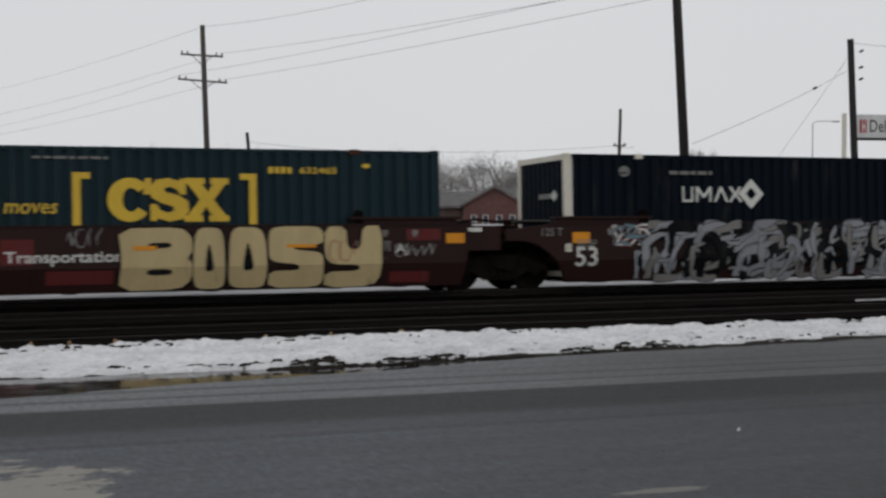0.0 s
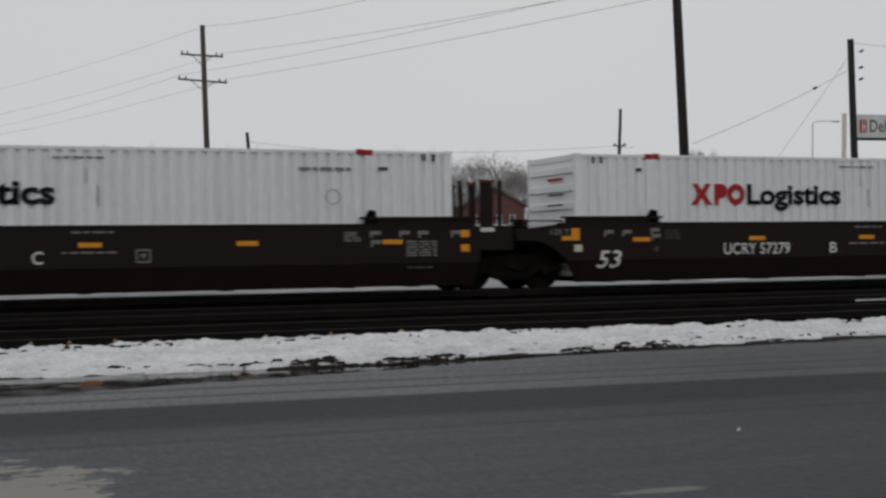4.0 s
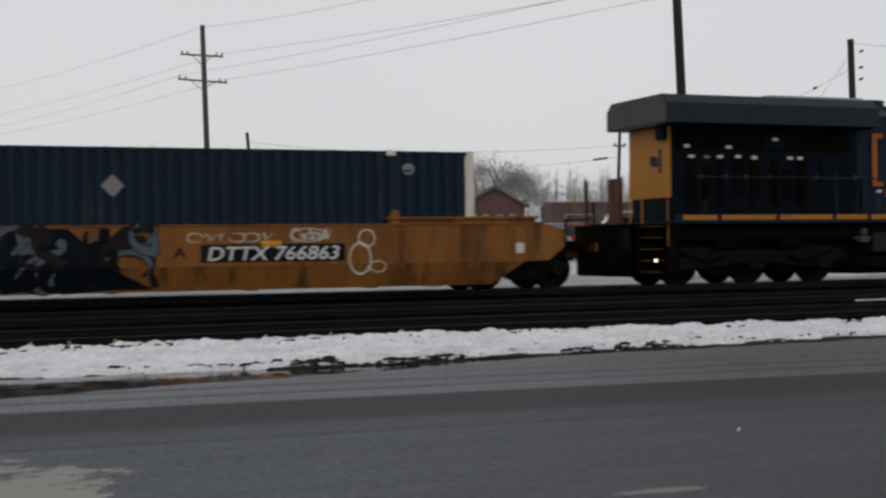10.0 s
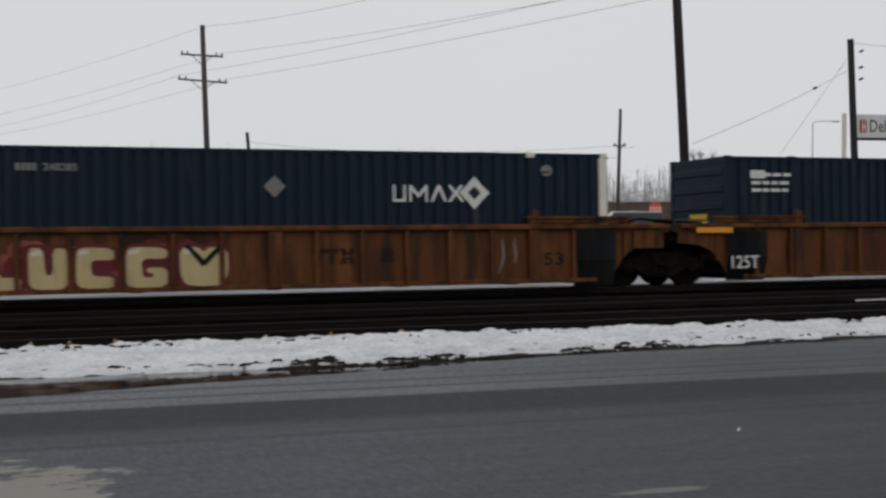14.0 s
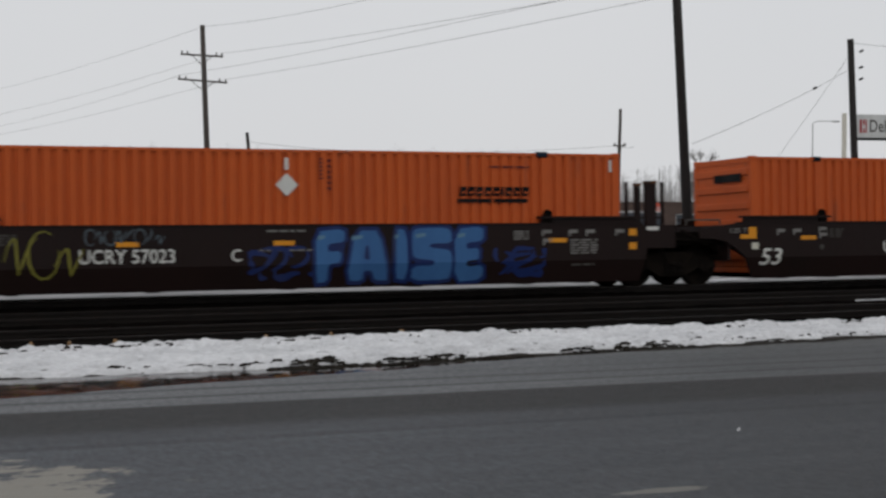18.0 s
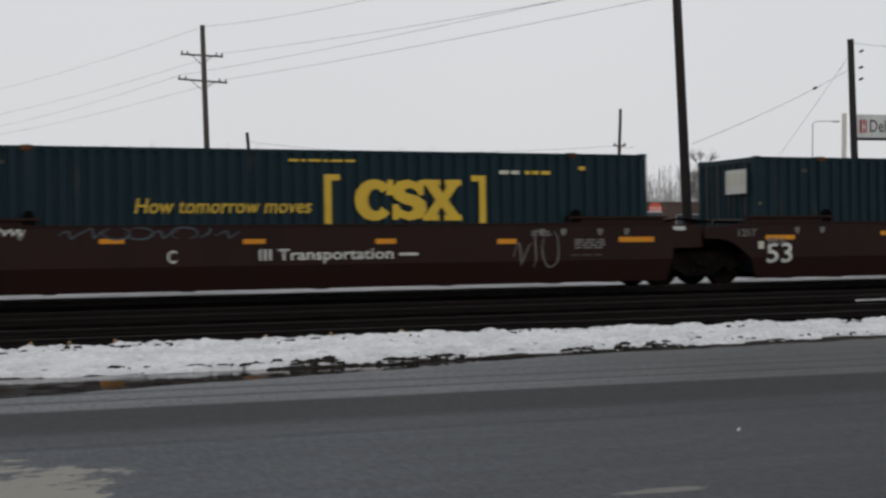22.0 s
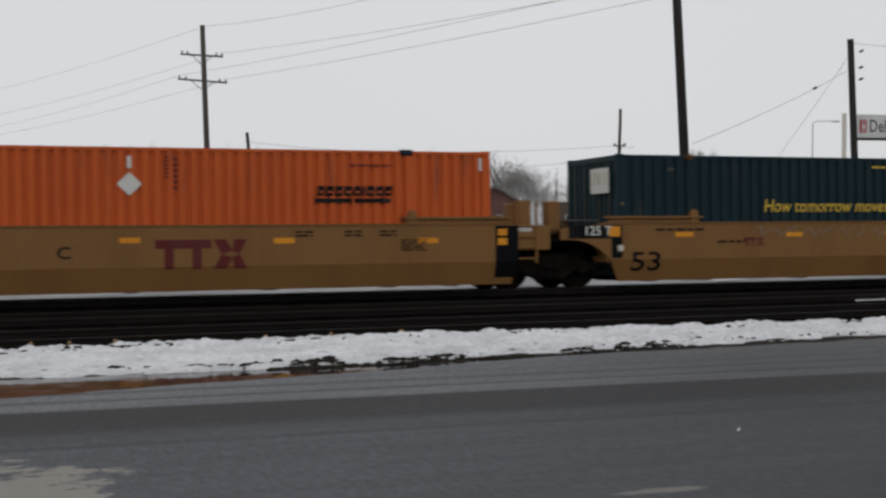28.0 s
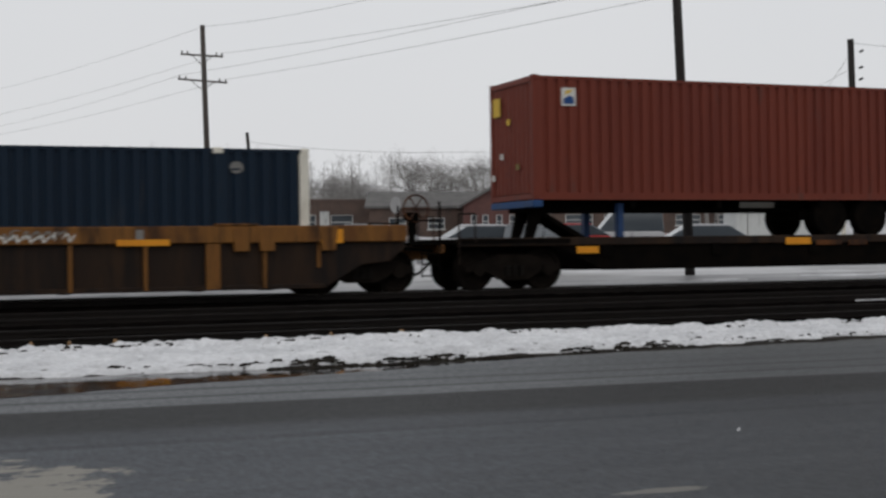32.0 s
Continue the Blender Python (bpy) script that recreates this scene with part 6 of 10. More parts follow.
    # cab and nose
    cabx = [(17.0, 1.56), (20.72, 1.56), (20.72, 3.28), (20.4, 3.42), (19.5, 3.72), (19.32, 4.30), (19.2, 4.50), (17.15, 4.55), (17.0, 4.45)]
    cab = part("cab", Shape().prism(cabx, -1.46, 1.46), LOCO_BLUE, eng, bevel=0.04)
    part("cab_roof", Shape().prism([(-1.46, 4.44), (1.46, 4.44), (1.15, 4.66), (-1.15, 4.66)], 17.1, 19.3, "x"), POST, eng, "cream cab roof", bevel=0.02)
    for x0, x1 in ((17.50, 17.80), (17.98, 18.30), (18.36, 18.70), (18.90, 19.20)):
        w = part("cab_window", Shape().box(x0, x1, -1.475, -1.462, 3.60, 4.22), PANE if x0 == 18.36 else CAB_GLASS, cab)
        part("window_frame", Shape().box(x0 - 0.03, x1 + 0.03, -1.482, -1.464, 3.57, 3.60).box(x0 - 0.03, x1 + 0.03, -1.482, -1.464, 4.22, 4.24).box(x0 - 0.03, x0, -1.482, -1.464, 3.58, 4.23).box(x1, x1 + 0.03, -1.482, -1.464, 3.58, 4.23), SILVER, w)
    part("awning", Shape().prism([(17.72, 4.06), (18.86, 4.06), (18.98, 4.36), (17.60, 4.36)], -1.56, -1.484), LOCO_BLUE, cab)
    part("mirror", Shape().box(17.82, 17.9, -1.62, -1.50, 3.5, 3.75), CHALK, cab)
    part("marker_lamp", Shape().rod((19.1, -1.462, 3.18), (19.1, -1.49, 3.18), 0.024, n=10), LAMP, cab, "small lit orange lamp")
    part("number_plate_patch", Shape().box(20.42, 20.62, -1.48, -1.463, 3.02, 3.10), CHALK, cab)
    bar(eng, 19.55, 19.82, 1.88, 2.10, -1.468, POST, "notice_plate", "pale notice plate")
    word(eng, "3083", 17.62, 18.96, 2.88, 3.35, -1.468, LOCO_ORANGE, 0.0, 0.012)
    for a in ((17.65, 18.25, 2.78, 2.84, 0.0), (18.05, 18.45, 2.70, 2.76, 0.1), (18.3, 18.95, 2.66, 2.72, 0.0)):
        bar(eng, *a[:4], -1.468, LOCO_ORANGE, "flash_stripe", slant=a[4])
    for x0, x1 in ((17.2, 17.9), (18.5, 19.3)):
        part("side_hatch", Shape().box(x0, x1, -1.474, -1.462, 1.75, 2.5), LOCO_DARK, cab, bevel=0.006)
    # emblem: brackets and plain blocks
    engine_emblem(eng, -0.972)
    # tanks, air reservoirs and trucks
    part("fuel_tank", Shape().prism([(-1.2, 0.20), (1.2, 0.20), (1.42, 0.36), (1.42, 0.62), (0.95, 0.62), (0.95, 1.1), (-0.95, 1.1), (-0.95, 0.62), (-1.42, 0.62), (-1.42, 0.36)], 6.7, 14.5, "x"), IRON, eng, bevel=0.03)
    for x0, x1 in ((8.38, 10.12), (10.84, 12.60)):
        tank = part("air_reservoir", Shape().rod((x0, -1.20, 1.02), (x1, -1.20, 1.02), 0.29, n=20), LOCO_TANK, eng, "dull grey air reservoir", smooth=False)
        for x in (x0 + 0.22, x1 - 0.28):
            part("tank_strap", Shape().rod((x, -1.20, 1.02), (x + 0.06, -1.20, 1.02), 0.298, n=20), IRON, tank)
    part("equipment_box", Shape().box(7.15, 8.06, -1.42, -1.0, 0.74, 1.24), LOCO_TANK, eng, bevel=0.03)
    part("equipment_box", Shape().box(13.02, 14.55, -1.425, 1.425, 0.40, 1.24), WHEEL, eng, bevel=0.03)
    part("valve_cluster", Shape().box(6.75, 7.0, -1.42, -1.2, 1.0, 1.16).box(6.80, 6.95, -1.42, -1.2, 1.20, 1.34).rod((6.6, -1.3, 1.1), (7.15, -1.3, 1.1), 0.03, n=6), GALV, eng, "grey pipe valves")
    part("pipe_run", Shape().path([(7.1, -1.38, 1.40), (10.4, -1.38, 1.38), (14.6, -1.38, 1.40)], 0.025, 5), WHEEL, eng)
    for xc in (3.77, 17.15):
        t = part("truck", Shape().box(-0.3, 0.3, -1.0, 1.0, 0.5, 0.9), IRON, eng)
        t.matrix_basis = pose(xc, 0, 0)
        for side in (-1, 1):
            y = side * 1.08
            prof = [(-2.75, 0.62), (-2.6, 0.86), (-1.6, 0.95), (-0.8, 0.84), (0.8, 0.84), (1.6, 0.95), (2.6, 0.86), (2.75, 0.62), (2.3, 0.52), (1.5, 0.40), (0.6, 0.52), (-0.6, 0.52), (-1.5, 0.40), (-2.3, 0.52)]
            part("side_frame", Shape().prism(prof, y - 0.07, y + 0.07), WHEEL, t)
            part("brake_rigging", Shape().prism([(-2.95, 0.50), (-2.4, 0.34), (-1.6, 0.42), (-1.0, 0.24), (-0.5, 0.40), (0.5, 0.40), (1.0, 0.24), (1.6, 0.42), (2.4, 0.34), (2.95, 0.50), (2.9, 1.12), (-2.9, 1.12)], side * 0.93 - 0.03, side * 0.93 + 0.03), IRON, t)
            for k in (-2.0, 0.0, 2.0):
                part("axle_box", Shape().box(k - 0.22, k + 0.22, *side_y(side, 1.10, 1.24), 0.36, 0.66), WHEEL, t, bevel=0.03)
            part("brake_cylinder", Shape().rod((-1.25, side * 1.2, 0.98), (-0.7, side * 1.2, 0.98), 0.12, n=12).rod((0.7, side * 1.2, 0.98), (1.25, side * 1.2, 0.98), 0.12, n=12), IRON, t)
            part("suspension_link", Shape().path([(-2.2, side * 1.18, 0.8), (-1.4, side * 1.18, 0.55), (-0.9, side * 1.18, 0.7)], 0.05).path([(2.2, side * 1.18, 0.8), (1.4, side * 1.18, 0.55), (0.9, side * 1.18, 0.7)], 0.05), IRON, t)
        for k in (-2.0, 0.0, 2.0):
            wheelset(t, k, 0.533)
    # platforms, steps and handrails at both ends
    for x, way in ((0.0, 1), (21.4, -1)):
        def at(d):
            return x + way * d
        part("end_platform", Shape().box(min(at(0.1), at(1.5)), max(at(0.1), at(1.5)), -1.45, 1.45, 1.42, 1.50), IRON, eng)
        part("pilot", Shape().box(min(at(0.1), at(0.22)), max(at(0.1), at(0.22)), -1.30, 1.30, 0.24, 1.45), IRON, eng, bevel=0.02)
        for side in (-1, 1):
            s = Shape()
            for i in range(5):
                s.box(min(at(0.35), at(1.05)), max(at(0.35), at(1.05)), *side_y(side, 1.05, 1.46), 0.32 + i * 0.27, 0.35 + i * 0.27)
            for d in (0.33, 1.07):
                s.box(min(at(d - 0.02), at(d + 0.02)), max(at(d - 0.02), at(d + 0.02)), *side_y(side, 1.1, 1.46), 0.30, 1.5)
            part("stepwell", s, IRON, eng)
            for i in range(5):
                part("step_edge", Shape().box(min(at(0.36), at(0.94)), max(at(0.36), at(0.94)), *side_y(side, 1.462, 1.470), 0.348 + i * 0.27, 0.359 + i * 0.27), STEP_GOLD, eng, "worn yellow step edge")
            part("grab_rail", Shape().rod((at(1.10), side * 1.46, 0.96), (at(1.10), side * 1.44, 2.62), 0.013, n=5), LOCO_GOLD, eng, "yellow grab rail")
            part("step_back", Shape().box(min(at(0.16), at(1.1)), max(at(0.16), at(1.1)), *side_y(side, 0.98, 1.02), 0.30, 1.45), IRON, eng)
            part("step_side", Shape().box(min(at(1.08), at(1.38)), max(at(1.08), at(1.38)), *side_y(side, 1.36, 1.42), 0.34, 1.56), IRON, eng, bevel=0.02)
            for d, z in ((0.10, 2.72), (0.42, 2.74)):
                part("handrail_post", Shape().rod((at(d), side * 1.42, 1.5), (at(d), side * 1.42, z), 0.018, n=6), LOCO_GOLD, eng, "yellow handrail post")
            part("drop_step", Shape().box(min(at(0.06), at(0.12)), max(at(0.06), at(0.12)), *side_y(side, 0.9, 1.35), 0.9, 1.42), WHEEL, eng)
            part("corner_post", Shape().box(min(at(0.10), at(0.20)), max(at(0.10), at(0.20)), *side_y(side, 0.85, 0.90), 1.5, 2.62), RUST, eng, "rusty brown corner post")
        s = Shape().box(min(at(0.12), at(0.16)), max(at(0.12), at(0.16)), -0.8, -0.3, 1.5, 2.6)
        part("end_gate", s, RUST, eng)
        for k in range(7):
            y = -1.25 + k * 0.20
            part("air_hose", Shape().path([(at(0.05), y, 0.9), (at(-0.25), y - 0.05, 0.55), (at(-0.12), y - 0.1, 0.35), (at(0.05), y - 0.1, 0.45)], 0.03), IRON, eng)
        coupler(eng, at(0.12), -way)
        part("step_lamp", Shape().rod((at(0.75), -1.47, 0.62), (at(0.75), -1.485, 0.62), 0.035, n=8), HEADLAMP, eng)
    for side in (-1, 1):
        y = side * 1.42
        part("handrail", Shape().path([(1.9, y, 2.62), (13.3, y, 2.62), (14.2, y, 3.0), (16.9, y, 3.0)], 0.018), LOCO_GREY, eng)
        for x in (1.9, 3.5, 5.1, 6.75, 8.35, 9.97, 11.5, 12.83, 13.7, 14.4, 15.55, 16.7):
            part("handrail_stanchion", Shape().box(x - 0.035, x + 0.035, y - 0.012, y + 0.012, 1.5, 2.62 if x < 13.5 else 3.0), IRON, eng)
    return eng


def engine_emblem(eng, y):
    x0, x1, z0, z1 = 7.50, 11.04, 2.44, 3.80
    for a, way in ((x0, 1), (x1, -1)):
        part("emblem_bracket", Shape().flat([(a, z0), (a + way * 0.34, z0), (a + way * 0.34, z0 + 0.11), (a + way * 0.15, z0 + 0.11), (a + way * 0.15, z1 - 0.11), (a + way * 0.34, z1 - 0.11), (a + way * 0.34, z1), (a, z1)], y), LOCO_ORANGE, eng)
    slab_mark(eng, ((7.97, 8.90), (8.84, 9.68), (9.58, 10.56)), 2.66, 3.60, y, [LOCO_ORANGE] * 3)
    for f in (8.02, 8.42, 10.16, 10.55):
        part("emblem_dot", Shape().flat(ring_points(f, 2.26, 0.13, 0.13, 14), y), LOCO_ORANGE, eng)


locomotive(U["K"])


# ---- spine cars ----
SPINE_PAINT = paint("rust_brown_spine_paint", (0.085, 0.040, 0.020), (0.05, 0.026, 0.015), (0.018, 0.012, 0.009), dirty=(0.5, 0.75))
def spine_car(key, u, x0, x1, colour, label, te, z=1.22, side=True):
    """A low spine with a platform each end; x0 and x1 are its end sills."""
    car = on_train(thing("spine_car", label, "rail car"), u)
    CARS[key] = car
    part("spine", Shape().prism([(x0 + 2.6, 0.72), (x0 + 3.6, 0.42), (x1 - 3.6, 0.42), (x1 - 2.6, 0.72), (x1 - 0.2, 0.72), (x1 - 0.2, 1.1), (x0 + 0.2, 1.1), (x0 + 0.2, 0.72)], -0.42, 0.42), IRON, car)
    if side:
        for s in (-1, 1):
            part("side_sill", Shape().prism([(x0 + 3.1, 0.95), (x0 + 3.85, 0.17), (x1 - 4.3, 0.17), (x1 - 3.1, 0.95), (x1 - 3.1, z), (x0 + 3.1, z)], *side_y(s, 1.24, 1.30)), colour, car)
            part("side_rail", Shape().box(x0 + 0.6, x1 - 0.6, *side_y(s, 1.16, 1.34), z - 0.08, z + 0.08), colour, car, bevel=0.02)
    else:
        part("side_rail", Shape().box(x0 + 0.2, x1 - 0.2, -1.25, -1.12, z - 0.22, z - 0.02), colour, car, bevel=0.02)
        part("side_rail", Shape().box(x0 + 0.2, x1 - 0.2, 1.12, 1.25, z - 0.22, z - 0.02), colour, car, bevel=0.02)
        part("side_skirt", Shape().prism([(x0 + 2.7, z - 0.22), (x0 + 3.9, 0.42), (x1 - 3.9, 0.42), (x1 - 2.7, z - 0.22)], -1.18, -1.12), IRON, car)
    part("end_deck", Shape().box(x0, x0 + 3.0, -1.3, 1.3, z - 0.15, z - 0.05), IRON, car)
    part("end_deck", Shape().box(x1 - 3.0, x1, -1.3, 1.3, z - 0.15, z - 0.05), IRON, car)
    for x in (x0 + 4.0, x0 + 7.0, (x0 + x1) / 2, x1 - 7.0, x1 - 4.0):
        part("cross_arm", Shape().box(x - 0.12, x + 0.12, -1.25, 1.25, 0.75, 1.05), IRON, car)
    for x, way in ((x0, -1), (x1, 1)):
        coupler(car, x - way * 0.05, way)
        for s in (-1, 1):
            part("grab_rail", Shape().path([(x - way * 0.2, s * 1.3, 0.6), (x - way * 0.2, s * 1.3, 1.75), (x - way * 0.6, s * 1.3, 1.75), (x - way * 0.6, s * 1.3, 1.1)], 0.022), colour, car)
    truck(car, x0 + te[0])
    truck(car, x1 - te[1])
    return car


spine_car("UPS", U["UPS"], -5.6, 19.0, SPINE_PAINT, "yellow and rusty spine car carrying a trailer", (1.65, 1.7))
spine_car("AF", U["AF"], -2.1, 17.6, SOOT, "dark spine car with yellow markings carrying a container on a chassis", (1.65, 1.7), side=False)


def road_wheels(parent, x, z, ys=(-1.05, 0.75), rim=None):
    for y in ys:
        w = part("wheel", Shape().rod((x, y, z), (x, y + 0.3, z), 0.50, n=22), IRON, parent, bevel=0.03)
        part("rim", Shape().rod((x, y - 0.012, z), (x, y + 0.312, z), 0.28, n=16), rim or GALV, w)


TRAILER_RAIL = paint("grey_white_trailer_rail", (0.42, 0.43, 0.44))


def trailer(u):
    T_LONG = 15.85
    box = on_train(thing("road_trailer", "silver-grey box trailer with brown and gold shield emblem", "trailer"), u)
    LOADS["UPS"] = box
    z0, z1, half = 1.47, 4.27, 1.295
    for side in (-1, 1):
        y = side * (half - 0.01)
        part("side_panel", Shape().box(0.1, T_LONG - 0.1, *sorted((y, y - side * 0.05)), z0 + 0.16, z1 - 0.12), SILVER, box)
        part("upper_rub_rail", Shape().box(0.1, T_LONG - 0.1, *sorted((y, y + side * 0.014)), 3.83, 3.93), TRAILER_RAIL, box, "pale moulding strip")
        x = 0.7
        while x < T_LONG - 0.4:
            part("seam", Shape().box(x, x + 0.012, *sorted((y, y + side * 0.004)), z0 + 0.2, 3.80), SILVER, box)
            x += 0.61
        part("top_rail", Shape().box(0.02, T_LONG - 0.02, *sorted((y + side * 0.006, y - side * 0.08)), z1 - 0.12, z1), TRAILER_RAIL, box, bevel=0.02)
        part("bottom_rail", Shape().box(0.02, T_LONG - 0.02, *sorted((y + side * 0.008, y - side * 0.1)), z0, z0 + 0.16), TRAILER_RAIL, box, bevel=0.01)
        for i in range(27):
            x = 0.3 + i * 0.59
            part("reflective_stripe", Shape().box(x, x + 0.16, *sorted((y + side * 0.009, y + side * 0.012)), z0 + 0.05, z0 + 0.12), CRIMSON, box, "red reflective stripe")
    for x, way in ((0.0, 1), (T_LONG, -1)):
        for side in (-1, 1):
            part("corner_post", Shape().box(*sorted((x, x + way * 0.12)), *side_y(side, half - 0.1, half + 0.004), z0, z1), SILVER if way > 0 else SIDING, box, bevel=0.02)
    part("rear_door", Shape().box(0.02, 0.07, -1.18, 1.18, z0 + 0.05, z1 - 0.28), TRAILER_RAIL, box, "grey roll-up door")
    for i in range(6):
        part("door_seam", Shape().box(0.0165, 0.02, -1.17, 1.17, z0 + 0.4 + i * 0.37, z0 + 0.405 + i * 0.37), TRAILER_RAIL, box)
    part("header", Shape().box(-0.01, 0.09, -1.2, 1.2, z1 - 0.28, z1 - 0.02), SIDING, box, bevel=0.02)
    part("front_wall", Shape().box(T_LONG - 0.1, T_LONG - 0.03, -1.2, 1.2, z0 + 0.05, z1 - 0.05), SILVER, box)
    part("roof", Shape().box(0.05, T_LONG - 0.05, -1.25, 1.25, z1 - 0.05, z1 + 0.01), TRAILER_RAIL, box)
    for side in (-1, 1):
        part("roof_edge", Shape().box(0.0, T_LONG, *side_y(side, 1.26, 1.30), z1 + 0.001, z1 + 0.028), IRON, box, "dark roof edge strip")
    part("floor", Shape().box(0.05, T_LONG - 0.05, -1.22, 1.22, z0 - 0.06, z0 + 0.05), IRON, box)
    part("sign_plate", Shape().box(0.008, 0.018, -1.10, -0.72, 1.95, 2.25), YELLOW, box, "yellow notice on the door")
    part("underride_bar", Shape().box(0.05, 0.15, -1.1, 1.1, 1.26, 1.34), GALV, box)
    for y in (-0.7, 0.55):
        part("landing_leg", Shape().box(12.9, 13.1, y, y + 0.15, 1.25, 1.5), IRON, box)
    for x in (1.6, 2.85):
        road_wheels(box, x, 1.05 + 0.26 - 0.02, (-1.1, 0.8))
    part("suspension", Shape().box(1.0, 3.5, -0.7, 0.7, 1.15, 1.42), IRON, box)
    # shield emblem, plain
    c, y = 14.38, -1.302
    s0 = [(c - 0.56, 3.52), (c - 0.28, 3.60), (c, 3.63), (c + 0.28, 3.60), (c + 0.56, 3.52), (c + 0.55, 2.80), (c + 0.40, 2.54), (c, 2.34), (c - 0.40, 2.54), (c - 0.55, 2.80)]
    part("shield_edge", Shape().flat(s0, y), LOCO_GOLD, box)
    part("shield", Shape().flat([(c + (a - c) * 0.88, 3.03 + (b - 3.03) * 0.90 - 0.02) for a, b in s0], y - 0.003), paint("dark_brown_shield", (0.045, 0.022, 0.014)), box)
    part("shield_crest", Shape().flat([(c - 0.44, 3.42), (c - 0.40, 3.52), (c, 3.62), (c + 0.40, 3.55), (c + 0.1, 3.50), (c - 0.2, 3.42)], y - 0.006), LOCO_GOLD, box)
    for k, (a, b, d, e) in enumerate(((-0.36, -0.10, 2.85, 3.18), (-0.06, 0.14, 2.66, 3.20), (0.17, 0.38, 2.85, 3.20))):
        part("shield_block", Shape().flat([(c + a, d), (c + b, d), (c + b, e), (c + a, e)], y - 0.006), LOCO_GOLD, box)
        part("shield_block", Shape().flat([(c + a + 0.08, 2.95 if k else 3.0), (c + b - 0.07, 2.95 if k else 3.0), (c + b - 0.07, 3.10), (c + a + 0.08, 3.10)], y - 0.009), IRON, box)
    stencils(box, 15.75, 15.95, 1.98, 2.14, y, 1, COAL)
    return box


trailer(U["UPS"])
hitch = part("trailer_hitch", Shape().prism([(13.9, 1.1), (15.6, 1.1), (15.1, 1.42), (14.5, 1.42)], -0.5, 0.5), IRON, CARS["UPS"])

red = container(U["AF"], "AF", OXIDE, "brown-red corrugated container on a road chassis", 12.19, 2.07, 4.97, 1.22, inset=0, end="plain", period=0.28)
chassis = on_train(thing("container_chassis", "dark road chassis with wheels under the container", "chassis"), U["AF"])
LOADS["chassis"] = chassis
for side in (-1, 1):
    part("beam", Shape().box(0.15, 12.1, *side_y(side, 0.42, 0.52), 1.80, 2.05), IRON, chassis)
part("front_bolster", Shape().box(0.0, 0.25, -1.22, 1.22, 1.90, 2.065), paint("blue_chassis_paint", (0.02, 0.06, 0.16)), chassis, "blue front bolster", bevel=0.02)
part("rear_bolster", Shape().box(11.95, 12.2, -1.22, 1.22, 1.85, 2.065), IRON, chassis)
for x in (2.6, 5.0, 8.0):
    part("cross_member", Shape().box(x, x + 0.12, -1.15, 1.15, 1.88, 2.05), IRON, chassis)
BLUE_LEG = paint("blue_leg_paint", (0.02, 0.05, 0.13))
for y in (-0.95, 0.78):
    part("landing_leg", Shape().box(2.35, 2.5, y, y + 0.17, 1.16, 2.0), BLUE_LEG, chassis, "blue landing leg")
for x in (8.4, 9.65):
    road_wheels(chassis, x, 1.66, (-1.1, 0.8), IRON)
part("axle_frame", Shape().box(7.7, 10.4, -0.75, 0.75, 1.6, 1.85), IRON, chassis)
part("light_bar", Shape().box(5.6, 6.6, -1.21, -1.19, 1.88, 2.02), GALV, chassis)
hitch = part("hitch_stand", Shape().prism([(0.15, 1.15), (0.35, 1.15), (0.62, 1.86), (0.30, 1.86)], -0.45, -0.3).prism([(0.15, 1.15), (0.35, 1.15), (0.62, 1.86), (0.30, 1.86)], 0.3, 0.45)
             .prism([(0.5, 1.78), (0.62, 1.84), (1.75, 1.22), (1.6, 1.16)], -0.42, 0.42).box(0.2, 1.0, -0.5, 0.5, 1.80, 1.88), IRON, CARS["AF"], "raised trailer hitch")


# ---- paint on loads and cars ----
CREAM = paint("cream_spray_paint", (0.47, 0.375, 0.20), (0.38, 0.30, 0.16))
STEEL = paint("silver_grey_spray_paint", (0.24, 0.25, 0.27), (0.19, 0.20, 0.22))
SLATE = paint("blue_grey_spray_paint", (0.075, 0.095, 0.11), (0.06, 0.075, 0.09))
TEAL = paint("pale_teal_spray_paint", (0.11, 0.21, 0.24))
SKY_SPRAY = paint("light_blue_spray_paint", (0.11, 0.21, 0.30), (0.09, 0.17, 0.25))
BLOOD = paint("dark_red_spray_paint", (0.115, 0.018, 0.020))
PINK = paint("dusty_pink_spray_paint", (0.27, 0.14, 0.13))
MOSS = paint("grey_green_spray_paint", (0.14, 0.165, 0.14))
LIME = paint("lime_yellow_spray_paint", (0.19, 0.17, 0.05), (0.12, 0.08, 0.04))
ROSE = paint("deep_pink_spray_paint", (0.165, 0.030, 0.052), (0.095, 0.022, 0.040))
COBALT = paint("bright_blue_spray_paint", (0.045, 0.13, 0.30), (0.035, 0.10, 0.25))
DEEP = paint("deep_blue_spray_paint", (0.010, 0.022, 0.10))
OLIVE = paint("olive_yellow_spray_paint", (0.20, 0.185, 0.030))
SALMON = paint("salmon_red_spray_paint", (0.26, 0.07, 0.055), (0.17, 0.045, 0.04))

PUTTY = paint("grey_cream_spray_paint", (0.30, 0.30, 0.245), (0.22, 0.225, 0.19))
MURK = paint("murky_brown_green_spray", (0.035, 0.045, 0.042), (0.05, 0.04, 0.028))


def patch(parent, x0, x1, z0, z1, y, material, name="marking", label=""):
    s = Shape().flat([(x0, z0), (x1, z0), (x1, z1), (x0, z1)], y)
    return painted(name, s, material, parent, label, bend=z0 < FOLD and y < -1.49)


